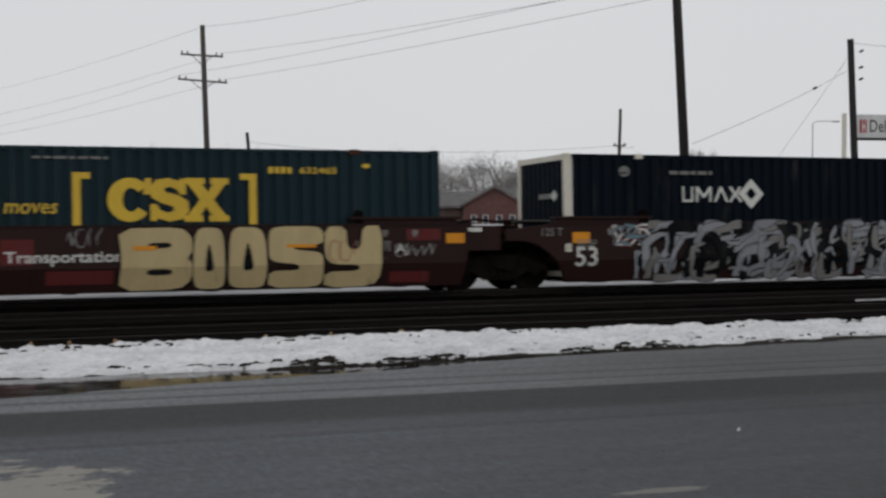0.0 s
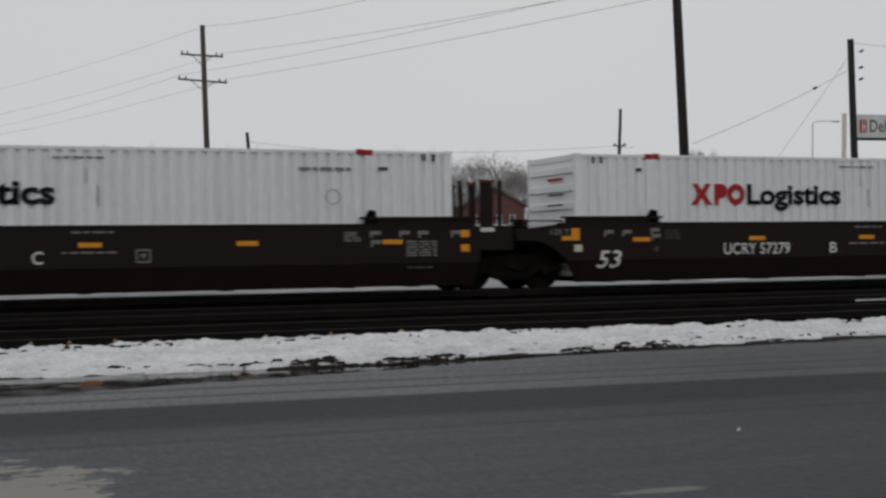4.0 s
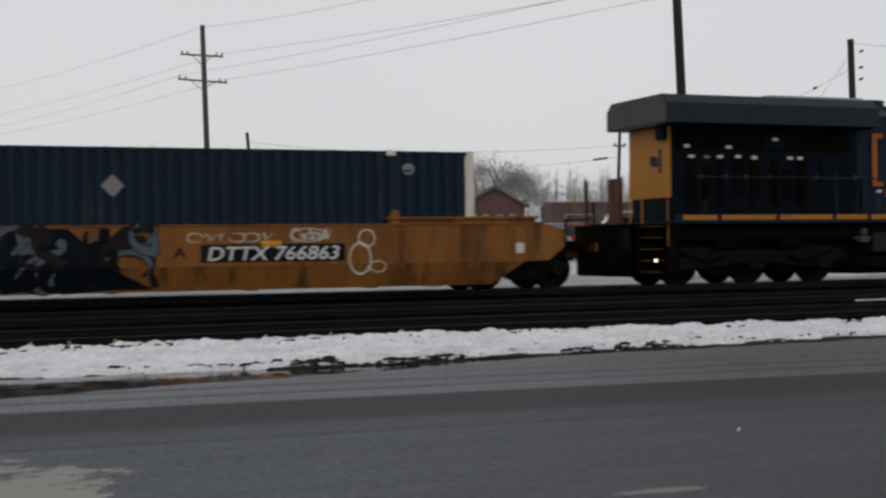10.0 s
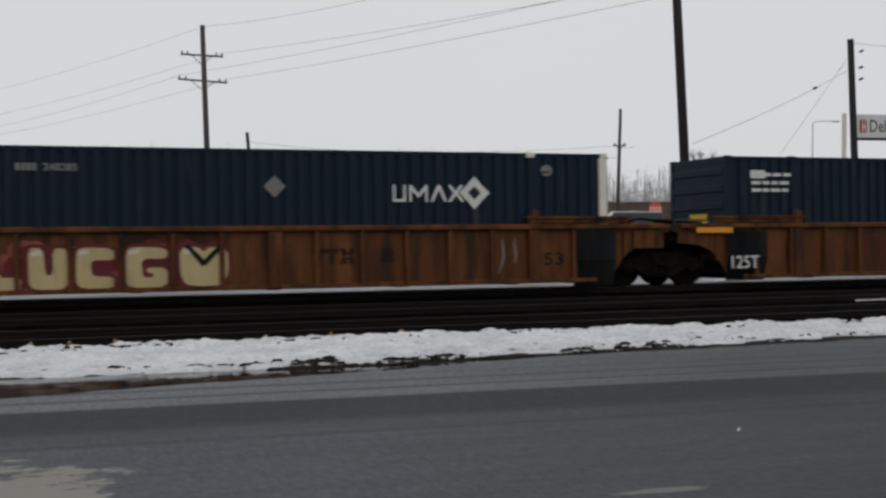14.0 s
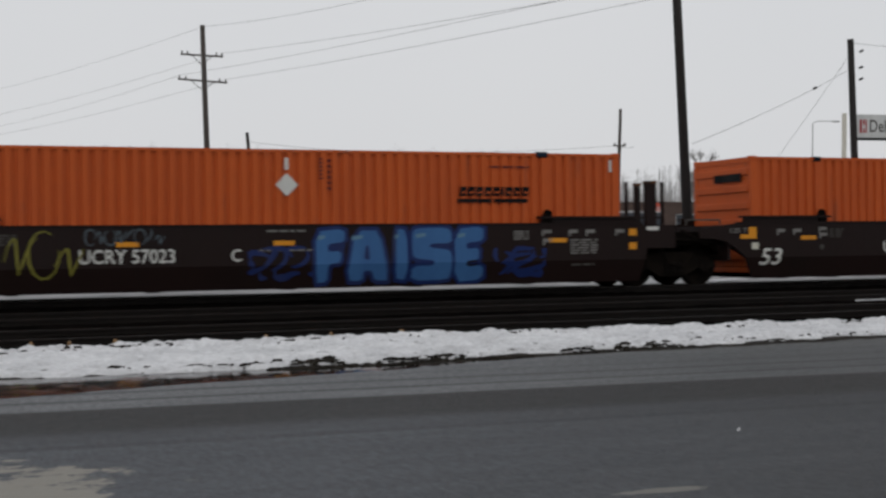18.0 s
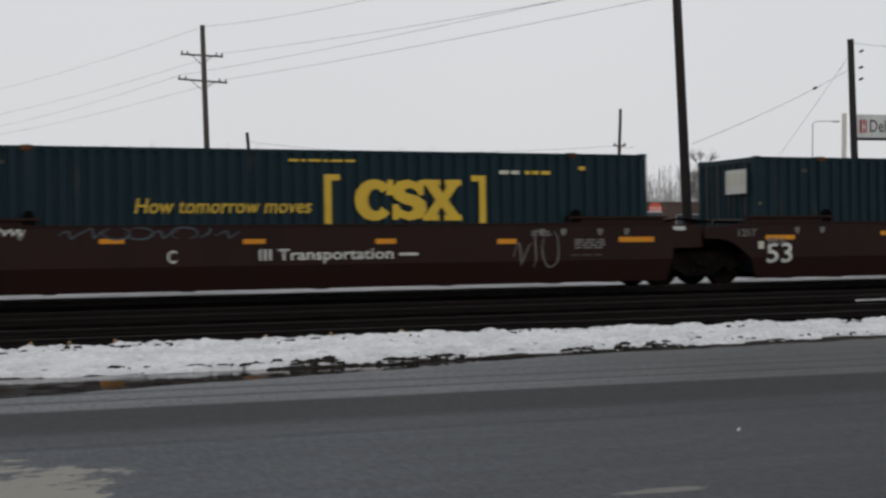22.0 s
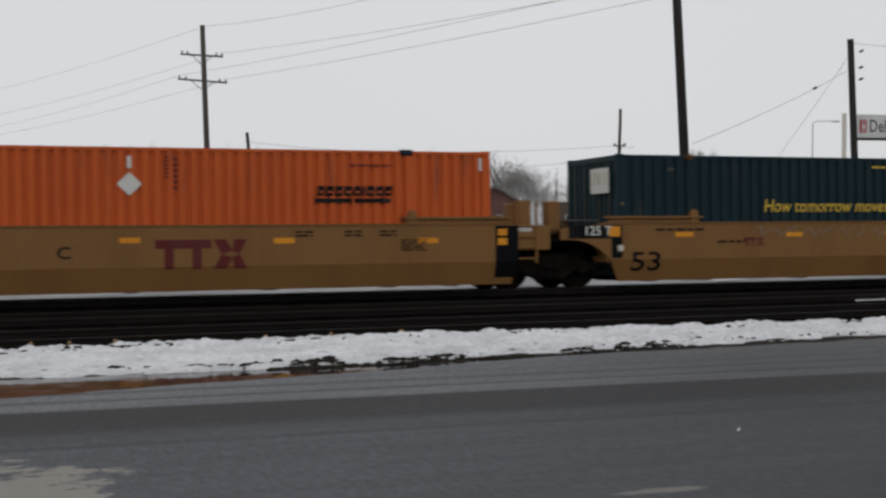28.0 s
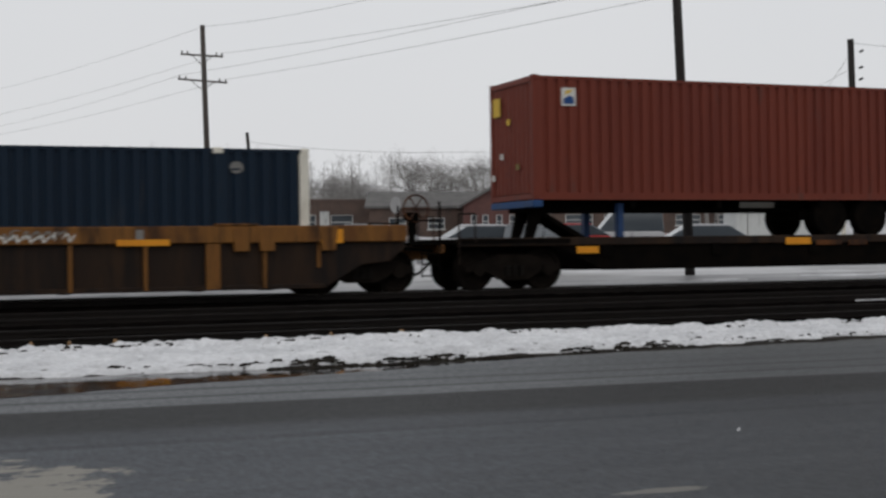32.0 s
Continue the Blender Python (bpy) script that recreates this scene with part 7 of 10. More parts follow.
def disc(parent, x0, x1, z0, z1, y, material):
    s = ring(Shape(), (x0 + x1) / 2, (z0 + z1) / 2, (x1 - x0) / 2, (z1 - z0) / 2, 0.78, y)
    s.flat([(x0 + (x1 - x0) * a, z0 + (z1 - z0) * b) for a, b in ((0.35, 0.3), (0.5, 0.3), (0.5, 0.45), (0.65, 0.5), (0.65, 0.72), (0.35, 0.72))], y)
    return part("round_stencil", s, material, parent)


def tumbled(parent, letter, x0, x1, z0, z1, y, fill, line, turn):
    """One sprayed letter, leaning over, with a thick outline and a pale upper edge."""
    verts, faces, box = glyphs(letter, 0.05)
    rim, rim_faces, _ = glyphs(letter, 0.15)
    c, s = math.cos(math.radians(turn)), math.sin(math.radians(turn))
    cx, cz, k = (box[0] + box[1]) / 2, (box[2] + box[3]) / 2, (z1 - z0) / (box[3] - box[2])

    def lay(points, d, deep):
        return [((x0 + x1) / 2 + d + k * (c * (a - cx) + s * (b - cz)), deep, (z0 + z1) / 2 + d + k * (c * (b - cz) - s * (a - cx))) for a, b in points]
    bend = z0 < FOLD and y < -1.49
    painted("spray_outline", Shape().add(lay(rim, 0.0, y), rim_faces).add(lay(rim, -0.05, y), rim_faces), line, parent, bend=bend)
    painted("spray_edge", Shape().add(lay(verts, 0.012, y - 0.003), faces), STEEL, parent, bend=bend)
    return painted("spray_lettering", Shape().add(lay(verts, -0.012, y - 0.006), faces), fill, parent, bend=bend)


BLOCK = {
    "A": ([(0, 0), (0.36, 0), (0.4, 0.2), (0.6, 0.2), (0.64, 0), (1, 0), (0.78, 1), (0.22, 1)], [[(0.43, 0.42), (0.57, 0.42), (0.53, 0.7), (0.47, 0.7)]]),
    "B": ([(0, 0), (0.85, 0), (1, 0.15), (1, 0.42), (0.93, 0.5), (1, 0.6), (1, 0.86), (0.85, 1), (0, 1), (0.04, 0.5)], [[(0.4, 0.66), (0.72, 0.68), (0.7, 0.76), (0.4, 0.76)], [(0.38, 0.24), (0.72, 0.24), (0.72, 0.33), (0.38, 0.34)]]),
    "C": ([(0.15, 0), (1, 0), (1, 0.3), (0.45, 0.3), (0.38, 0.45), (0.4, 0.7), (1, 0.7), (1, 1), (0.15, 1), (0, 0.85), (0, 0.15)], []),
    "D": ([(0, 0), (0.75, 0), (1, 0.25), (1, 0.75), (0.75, 1), (0, 1)], [[(0.38, 0.28), (0.56, 0.3), (0.64, 0.5), (0.56, 0.72), (0.38, 0.72)]]),
    "E": ([(0, 0), (1, 0), (0.98, 0.27), (0.42, 0.27), (0.42, 0.38), (0.85, 0.38), (0.85, 0.6), (0.42, 0.6), (0.42, 0.72), (1, 0.72), (1, 1), (0, 1)], []),
    "F": ([(0.05, 0), (0.44, 0), (0.42, 0.35), (0.85, 0.35), (0.85, 0.58), (0.42, 0.58), (0.42, 0.74), (1, 0.74), (1, 1), (0, 1)], []),
    "G": ([(0.1, 0), (1, 0), (1, 0.5), (0.5, 0.5), (0.5, 0.36), (0.65, 0.36), (0.65, 0.25), (0.4, 0.25), (0.36, 0.72), (1, 0.72), (1, 1), (0.15, 1), (0, 0.85), (0, 0.15)], []),
    "H": ([(0, 0), (0.36, 0), (0.36, 0.36), (0.64, 0.36), (0.64, 0), (1, 0), (1, 1), (0.64, 1), (0.64, 0.62), (0.36, 0.62), (0.36, 1), (0, 1)], []),
    "I": ([(0.08, 0), (0.92, 0), (0.86, 1), (0.14, 1)], []),
    "K": ([(0, 0), (0.35, 0), (0.37, 0.35), (0.6, 0), (1, 0), (0.7, 0.5), (1, 1), (0.62, 1), (0.37, 0.65), (0.35, 1), (0, 1)], []),
    "L": ([(0, 0), (1, 0), (1, 0.32), (0.44, 0.3), (0.42, 1), (0, 1)], []),
    "M": ([(0, 0), (0.26, 0), (0.28, 0.5), (0.42, 0.2), (0.58, 0.2), (0.72, 0.5), (0.74, 0), (1, 0), (0.95, 1), (0.68, 1), (0.5, 0.62), (0.32, 1), (0.05, 1)], []),
    "N": ([(0, 0), (0.34, 0), (0.36, 0.46), (0.62, 0), (1, 0), (1, 1), (0.66, 1), (0.64, 0.54), (0.38, 1), (0, 1)], []),
    "O": ([(0.1, 0), (0.9, 0), (1, 0.2), (0.95, 0.85), (0.8, 1), (0.2, 1), (0.05, 0.85), (0, 0.2)], [[(0.36, 0.28), (0.66, 0.30), (0.58, 0.60), (0.5, 0.76), (0.42, 0.58)]]),
    "P": ([(0, 0), (0.4, 0), (0.38, 0.34), (0.85, 0.34), (1, 0.5), (1, 0.86), (0.85, 1), (0, 1)], [[(0.4, 0.58), (0.66, 0.58), (0.66, 0.76), (0.4, 0.76)]]),
    "Q": ([(0.12, 0.04), (0.5, 0), (0.88, 0.04), (1, 0.35), (1, 0.95), (0.62, 1), (0.5, 0.86), (0.38, 1), (0, 0.95), (0, 0.35)], []),
    "R": ([(0, 0), (0.38, 0), (0.4, 0.32), (0.55, 0.0), (1, 0), (0.8, 0.42), (1, 0.55), (1, 0.88), (0.85, 1), (0, 1)], [[(0.4, 0.6), (0.66, 0.6), (0.66, 0.76), (0.4, 0.76)]]),
    "S": ([(0, 0), (0.9, 0), (1, 0.1), (1, 0.5), (0.9, 0.58), (0.45, 0.62), (0.45, 0.7), (1, 0.7), (1, 0.9), (0.9, 1), (0.1, 1), (0, 0.9), (0, 0.5), (0.1, 0.42), (0.55, 0.38), (0.55, 0.28), (0, 0.28)], []),
    "T": ([(0.3, 0), (0.72, 0), (0.68, 0.62), (1, 0.62), (1, 1), (0, 1), (0, 0.62), (0.32, 0.62)], []),
    "U": ([(0.15, 0), (0.85, 0), (1, 0.15), (1, 1), (0.62, 1), (0.6, 0.35), (0.4, 0.35), (0.38, 1), (0, 1), (0, 0.15)], []),
    "Y": ([(0.0, 0), (0.85, 0), (1, 0.2), (1, 1), (0.66, 1), (0.62, 0.62), (0.4, 0.62), (0.36, 1), (0, 1), (0, 0.5), (0.14, 0.38), (0.6, 0.36), (0.6, 0.26), (0, 0.26)], [])}


def grown(poly, d):
    """The outline moved outwards by d, corners kept from running away."""
    n = len(poly)
    area = sum(poly[i][0] * poly[(i + 1) % n][1] - poly[(i + 1) % n][0] * poly[i][1] for i in range(n))
    sign = 1.0 if area > 0 else -1.0
    out = []
    for i in range(n):
        p, q, r = Vector(poly[i - 1]), Vector(poly[i]), Vector(poly[(i + 1) % n])
        a, b = (q - p).normalized(), (r - q).normalized()
        na, nb = Vector((a.y, -a.x)) * sign, Vector((b.y, -b.x)) * sign
        m = na + nb
        k = d / max(0.45, m.dot(na)) if m.length > 1e-4 else d
        out.append(tuple(q + m * min(k, d * 1.3)))
    return out


def softened(poly, rounds):
    for _ in range(rounds):
        n = len(poly)
        poly = [(poly[i][0] * k + poly[(i + 1) % n][0] * (1 - k), poly[i][1] * k + poly[(i + 1) % n][1] * (1 - k)) for i in range(n) for k in (0.8, 0.2)]
    return poly


def piece(parent, spec, z0, z1, y, fill, line, halo=None, w=0.045, rim=0.06, soft=1, lean=0.0, shine=None, jitter=0.04, seed=0):
    """Sprayed block letters that crowd one another; spec holds each letter with its stretch along the side."""
    rng = random.Random(seed + len(spec))
    fold = z0 < FOLD and y < -1.49
    for i, (ch, x0, x1) in enumerate(spec):
        outer, holes = BLOCK[ch]
        lo, hi = z0 + (z1 - z0) * rng.uniform(0, jitter), z1 - (z1 - z0) * rng.uniform(0, jitter)
        bow, tilt = rng.uniform(-1, 1) * jitter * (x1 - x0), rng.uniform(-1, 1) * jitter * (z1 - z0)

        def lay(pts):
            return [(x0 + (x1 - x0) * a + lean * (b - 0.5) + bow * math.sin(3.0 * b), min(max(lo + (hi - lo) * b + tilt * (a - 0.5), 0.16), 1.495)) for a, b in softened(pts, soft)]
        body = lay(outer)
        d = y - 0.0006 * i
        if halo:
            painted("spray_rim", Shape().flat([(a, min(max(b, 0.155), 1.498)) for a, b in grown(body, w + rim)], d), halo, parent, bend=fold)
        painted("spray_outline", Shape().flat([(a, min(max(b, 0.155), 1.498)) for a, b in grown(body, w)], d - 0.006), line, parent, bend=fold)
        letter = painted("spray_letter", Shape().flat(body, d - 0.012), fill, parent, bend=fold)
        for hole in holes:
            painted("spray_counter", Shape().flat(lay(hole), d - 0.016), line, letter, bend=fold)
        if shine:
            zz = lo + (hi - lo) * 0.80
            painted("spray_shine", Shape().flat([(x0 + (x1 - x0) * 0.1, zz), (x0 + (x1 - x0) * 0.35, zz + 0.05), (x0 + (x1 - x0) * 0.34, zz + 0.12), (x0 + (x1 - x0) * 0.1, zz + 0.10)], d - 0.016), shine, letter, bend=fold)


def stroke(pts, w):
    """A ribbon through the points, in x and z."""
    left, right = [], []
    for i, p in enumerate(pts):
        a, b = pts[max(0, i - 1)], pts[min(len(pts) - 1, i + 1)]
        dx, dz = b[0] - a[0], b[1] - a[1]
        d = math.hypot(dx, dz) or 1.0
        k = w * (0.30 + 0.70 * math.sin(math.pi * i / (len(pts) - 1)))
        left.append((p[0] - dz / d * k, p[1] + dx / d * k))
        right.append((p[0] + dz / d * k, p[1] - dx / d * k))
    return left, right


def ribbon(s, pts, w, y):
    left, right = stroke(pts, w)
    n = len(pts)
    return s.add([(a, y, b) for a, b in right + left], [(i, i + 1, n + i + 1, n + i) for i in range(n - 1)])


def curve_points(rng, x0, x1, z0, z1, size, slant=0.0, n=9):
    cx, cz = rng.uniform(x0, x1), rng.uniform(z0, z1)
    a, turn = rng.uniform(0, 6.283), rng.uniform(-3.4, 3.4)
    step = size * (z1 - z0) / n * rng.uniform(0.6, 1.5)
    pts = []
    for i in range(n):
        pts.append((min(max(cx, x0), x1), min(max(cz, z0), z1)))
        cx += math.cos(a) * step * 1.2 + slant * math.sin(a) * step
        cz += math.sin(a) * step
        a += turn / n
    return pts


def wildstyle(parent, x0, x1, z0, z1, y, fills, line, seed, n, size=1.0):
    """Interlocked sprayed strokes that spell nothing one could read, one mesh a colour."""
    rng = random.Random(seed)
    fold = z0 < FOLD and y < -1.49
    layers = {}
    n = n * 2
    for i in range(n):
        if n > 30:
            a = x0 + (x1 - x0) * (i + 0.5) / n
            lo, hi = max(x0, a - 0.5), min(x1, a + 0.5)
        else:
            lo, hi = x0, x1
        pts = curve_points(rng, lo, hi, z0, z1, 1.0 * size, 0.5)
        w = (z1 - z0) * rng.uniform(0.04, 0.095)
        ribbon(layers.setdefault(line, Shape()), pts, w + 0.022, y - 0.0004 * i)
        ribbon(layers.setdefault(rng.choice(fills), Shape()), pts, w, y - 0.0004 * i - 0.0002)
    for m, s in layers.items():
        tagged(painted("spray_layer", s, m, parent, bend=fold), kind="stuff")


def scribble(parent, x0, x1, z0, z1, y, material, seed, n, w):
    """A scrawled tag in one thin line."""
    rng = random.Random(seed)
    s = Shape()
    n = max(2, min(n, int(1.7 * (x1 - x0) / (z1 - z0)) + 1))
    for i in range(n):
        a = x0 + (x1 - x0) * i / n
        b = x0 + (x1 - x0) * (i + 1) / n
        k = rng.choice((0, 1, 1, 2))
        tall = rng.uniform(0.55, 1.0)
        m = 12
        pts = []
        for j in range(m):
            t = j / (m - 1)
            if k == 0:
                p = (a + (b - a) * (0.5 + 0.6 * math.cos(5.5 * t + i)), (z0 + z1) / 2 + (z1 - z0) * 0.45 * math.sin(5.5 * t + i))
            elif k == 1:
                p = (a + (b - a) * (1.25 * t - 0.1 + 0.15 * math.sin(7 * t)), z0 + (z1 - z0) * tall * (0.1 + 0.85 * abs(math.sin(4.2 * t + 0.4))))
            else:
                p = (a + (b - a) * (0.2 + 0.5 * t + 0.2 * math.sin(4 * t + i)), z0 + (z1 - z0) * (1 - tall + tall * t))
            pts.append((min(max(p[0], x0), x1), min(max(p[1], z0), z1)))
        ribbon(s, pts, min(w, 0.026), y - 0.0003 * i)
    return tagged(painted("scrawled_tag", s, material, parent, bend=z0 < FOLD and y < -1.49), kind="stuff")


def speckles(parent, x0, x1, z0, z1, y, fills, seed, n, r=0.05):
    rng = random.Random(seed)
    for i, m in enumerate(fills):
        s = Shape()
        for k in range(n // len(fills)):
            q = r * rng.uniform(0.5, 1.5)
            s.flat(ring_points(rng.uniform(x0, x1), rng.uniform(z0, z1), q, q, 9), y - 0.0002 * k)
        tagged(painted("paint_spatter", s, m, parent, bend=z0 < FOLD and y < -1.49), kind="stuff")


def trade_blocks(parent, x0, x1, z0, z1, y, material):
    """A three-part mark as plain blocks: two barred posts and a pair of wedges."""
    w, h = x1 - x0, z1 - z0
    for a in (0.0, 0.30):
        painted("mark_block", Shape().flat([(x0 + w * (a + 0.10), z0), (x0 + w * (a + 0.20), z0), (x0 + w * (a + 0.20), z1 - h * 0.3), (x0 + w * (a + 0.31), z1 - h * 0.3), (x0 + w * (a + 0.31), z1),
                                            (x0 + w * a, z1), (x0 + w * a, z1 - h * 0.3), (x0 + w * (a + 0.10), z1 - h * 0.3)], y), material, parent, bend=z0 < FOLD and y < -1.49)
    for pts in ([(0.63, 0.0), (0.77, 0.0), (0.84, 0.38), (0.72, 0.5)], [(0.63, 1.0), (0.77, 1.0), (0.84, 0.62), (0.72, 0.5)], [(0.86, 0.0), (1.0, 0.0), (0.92, 0.5), (0.84, 0.4)], [(0.86, 1.0), (1.0, 1.0), (0.92, 0.5), (0.84, 0.6)]):
        painted("mark_wedge", Shape().flat([(x0 + w * a, z0 + h * b) for a, b in pts], y), material, parent, bend=z0 < FOLD and y < -1.49)


def tick_mark(car, x, z, y, material):
    """A small flag-shaped clearance mark."""
    part("stencil", Shape().flat([(x, z), (x + 0.05, z), (x + 0.05, z + 0.07), (x + 0.24, z + 0.07), (x + 0.24, z + 0.15), (x, z + 0.15)], y), material, car)


def brown_marks(car, number, letter, full=True, dx=0.0, big=0.42):
    y = -1.507
    if full:
        word(car, "53", big + dx * 0.5, big + 0.65 + dx * 0.5, 0.47, 0.88, y, CHALK, 0.2, bend=True)
    if number:
        word(car, number, 3.85 + dx, 5.76 + dx, 0.74, 1.02, y, CHALK)
    if letter:
        word(car, letter, 6.95 + dx, 7.17 + dx, 0.75, 1.01, y, CHALK)
        q, z = 9.0 + dx, 0.76
        part("square_stencil", Shape().flat([(q, z), (q + 0.3, z), (q + 0.3, z + 0.03), (q + 0.03, z + 0.03), (q + 0.03, z + 0.27), (q, z + 0.27)], y)
             .flat([(q + 0.27, z + 0.04), (q + 0.3, z + 0.04), (q + 0.3, z + 0.27), (q + 0.04, z + 0.27), (q + 0.04, z + 0.24), (q + 0.27, z + 0.24)], y).flat([(q + 0.08, z + 0.18), (q + 0.22, z + 0.18), (q + 0.15, z + 0.07)], y), ASH, car)
        stencils(car, 7.72 + dx, 8.56 + dx, 1.35, 1.42, y, 1)
        stencils(car, 7.53 + dx, 8.70 + dx, 0.94, 1.01, y, 1)
    for x in (1.35, 4.58, 7.86, 11.09, 14.33):
        bar(car, x + dx, x + dx + 0.46, 1.08, 1.18, y, AMBER, "reflective_stripe", "amber reflective stripe")
    for x, z in ((0.62, 1.20), (1.10, 1.20), (1.86, 1.24), (1.88, 1.10), (14.08, 1.22), (14.10, 1.02), (14.76, 1.22), (15.20, 1.22), (15.98, 1.22)):
        tick_mark(car, x + dx * 0.5, z, y, ASH)
    stencils(car, 2.22 + dx, 2.64 + dx, 1.12, 1.36, y, 4, GALV)
    stencils(car, 13.45 + dx, 13.82 + dx, 1.14, 1.36, y, 4, ASH)
    stencils(car, 14.88 + dx, 15.60 + dx, 0.80, 1.16, y, 6, ASH)
    stencils(car, 14.90 + dx, 15.5 + dx, 0.52, 0.60, y, 1, GALV)
    part("round_stencil", Shape().flat(ring_points(1.98 + dx, 0.90, 0.07, 0.07, 10), y), GALV, car)
    for z in (0.90, 1.22):
        bar(car, 16.26, 16.46, z, z + 0.16, y, AMBER, "reflective_stripe")
    part("reflective_stripe", Shape().flat([(-0.46, 1.12), (0.0, 1.12), (0.0, 1.40), (-0.22, 1.40), (-0.22, 1.22), (-0.46, 1.22)], y), AMBER, car)
    bar(car, -0.14, 0.06, 0.86, 1.02, y, PALE, "pale_plate")
    if full:
        word(car, "125 T", -0.74, -0.26, 1.26, 1.38, y, ASH)


def ring_tag(car):
    s = ring(Shape(), 3.10, 1.20, 0.28, 0.26, 0.86, -1.508)
    for i in range(3):
        ring(s, 3.10 + 0.05 * i, 1.2, 0.18 - 0.05 * i, 0.2 - 0.05 * i, 0.85, -1.509)
    part("ring_tag", s, ASH, car, "sprayed pale ring tag")
    scribble(car, 3.3, 3.95, 1.05, 1.3, -1.508, ASH, 120, 6, 0.018)


def tan_marks(car):
    y = -1.507
    for x in (11.5, 12.6, 13.4):
        stencils(car, x, x + 0.4, 1.24, 1.40, y, 2, SOOT)
    stencils(car, 13.9, 14.5, 0.92, 1.2, y, 5, SOOT)
    stencils(car, 0.9, 2.3, 1.3, 1.4, y, 1, SOOT)
    stencils(car, 2.6, 3.4, 1.0, 1.1, y, 1, SOOT)
    patch(car, 16.16, 16.73, 0.30, 1.47, -1.506, COAL, "black_end_panel")
    patch(car, -0.28, 0.0, 0.70, 1.47, -1.506, COAL, "black_end_panel")
    patch(car, -1.4, -0.28, 1.16, 1.46, -1.506, COAL, "black_end_panel")
    for z in (1.04, 1.25):
        bar(car, 16.22, 16.45, z, z + 0.15, -1.509, AMBER, "reflective_stripe")
    bar(car, -0.35, -0.06, 1.2, 1.44, -1.509, AMBER, "reflective_stripe")
    bar(car, -0.12, 0.03, 0.86, 1.0, -1.510, PALE, "pale_plate")


# ---- loads ----
def serial(box, x0, x1, z0, z1, y, digits, material):
    """Four prefix letters as plain bars, then the number."""
    w = x1 - x0
    for i in range(4):
        bar(box, x0 + w * 0.09 * i, x0 + w * (0.09 * i + 0.066), z0, z1, y, material, "stencil")
    word(box, digits, x0 + w * 0.45, x1, z0, z1, y, material, fat=0.02)


SERIALS = {"A": "632465", "G": "631033", "I": "633824", "T": "933215", "AB": "633547", "H": "238845", "J": "256719", "M": "248285", "D": "422006"}


def green_marks(key, logo=True, mix=()):
    box, y = LOADS[key], -1.301
    rng = random.Random(key)
    up = 0.06 if key in ("X", "Y", "Z") else 0.0
    word(box, "How tomorrow moves", 4.10, 7.87, 1.77 + up, 2.08 + up, y, YELLOW, 0.2, 0.006)
    if logo:
        green_emblem(box, y, mix, up)
        word(box, "INTERMODAL", 8.93, 11.32, 1.29 + up, 1.50 + up, y, YELLOW)
        if key in SERIALS:
            serial(box, 12.23, 13.75, 2.62 + up, 2.76 + up, y, SERIALS[key], YELLOW)
        else:
            stencils(box, 12.30, 12.85, 2.61 + up, 2.76 + up, y, 1, PALE, "stencil")
            stencils(box, 12.95, 13.6, 2.61 + up, 2.76 + up, y, 1, YELLOW, "stencil")
    stencils(box, 7.38, 8.88, 2.86 + up, 2.95 + up, y, 1, ASH if rng.random() < 0.3 else YELLOW)
    for x in (1.45, 14.42):
        part("round_mark", Shape().flat(ring_points(x, 2.80, 0.10, 0.05, 10), y), GALV if x < 5 else YELLOW, box)
    # door end: pale panel and latch gear
    part("end_placard", Shape().prism([(-1.0, 2.25), (-0.1, 2.25), (-0.1, 2.85), (-1.0, 2.85)], -0.075, -0.062, "x"), PALE if key in ("A", "G", "I") else CHALK, box, "pale placard on the doors")
    for i in range(3):
        part("placard_bar", Shape().prism([(-0.92 + 0.28 * i, 2.45), (-0.72 + 0.28 * i, 2.45), (-0.72 + 0.28 * i, 2.75), (-0.92 + 0.28 * i, 2.75)], -0.079, -0.0755, "x"), YELLOW if key in ("A", "G", "I") else PALE, box)
    part("end_lamp", Shape().rod((0.12, -1.30, 1.98), (0.12, -1.312, 1.98), 0.035, n=8), GREEN_TAB if key in ("A", "G", "T") else LIME, box)


GREEN_TAB = paint("green_tab", (0.02, 0.25, 0.10))


def green_emblem(box, y, mix=(), up=0.0):
    x0, x1, z0, z1 = 8.16, 11.97, 1.14 + up, 2.61 + up
    t = 0.165
    for a, way in ((x0, 1), (x1, -1)):
        part("emblem_bracket", Shape().flat([(a, z0), (a + way * 0.36, z0), (a + way * 0.36, z0 + 0.13), (a + way * t, z0 + 0.13), (a + way * t, z1 - 0.13), (a + way * 0.36, z1 - 0.13), (a + way * 0.36, z1), (a, z1)], y), PALE if "R" in mix and way < 0 else YELLOW, box)
    slab_mark(box, ((8.85, 9.76), (9.68, 10.53), (10.43, 11.37)), 1.60 + up, 2.51 + up, y, [PALE if k in mix else YELLOW for k in "123"])


for key, mix in (("A", ""), ("G", ""), ("I", "3"), ("O", ""), ("T", ""), ("UU", ""), ("V", ""), ("X", "2R"), ("Y", "2R"), ("Z", "2"), ("Z2", ""), ("AB", "2R")):
    green_marks(key, True, mix)
green_marks("LC", False)
part("emblem_bracket", Shape().flat([(8.2, 1.2), (8.37, 1.2), (8.37, 2.48), (8.56, 2.48), (8.56, 2.61), (8.2, 2.61)], -1.301), YELLOW, LOADS["LC"])
wildstyle(LOADS["LC"], 10.6, 11.6, 2.4, 2.95, -1.30, [BROWN, MAROON], BROWN, 131, 6)
stencils(LOADS["LC"], 12.1, 12.6, 2.58, 2.76, -1.301, 1, PALE)
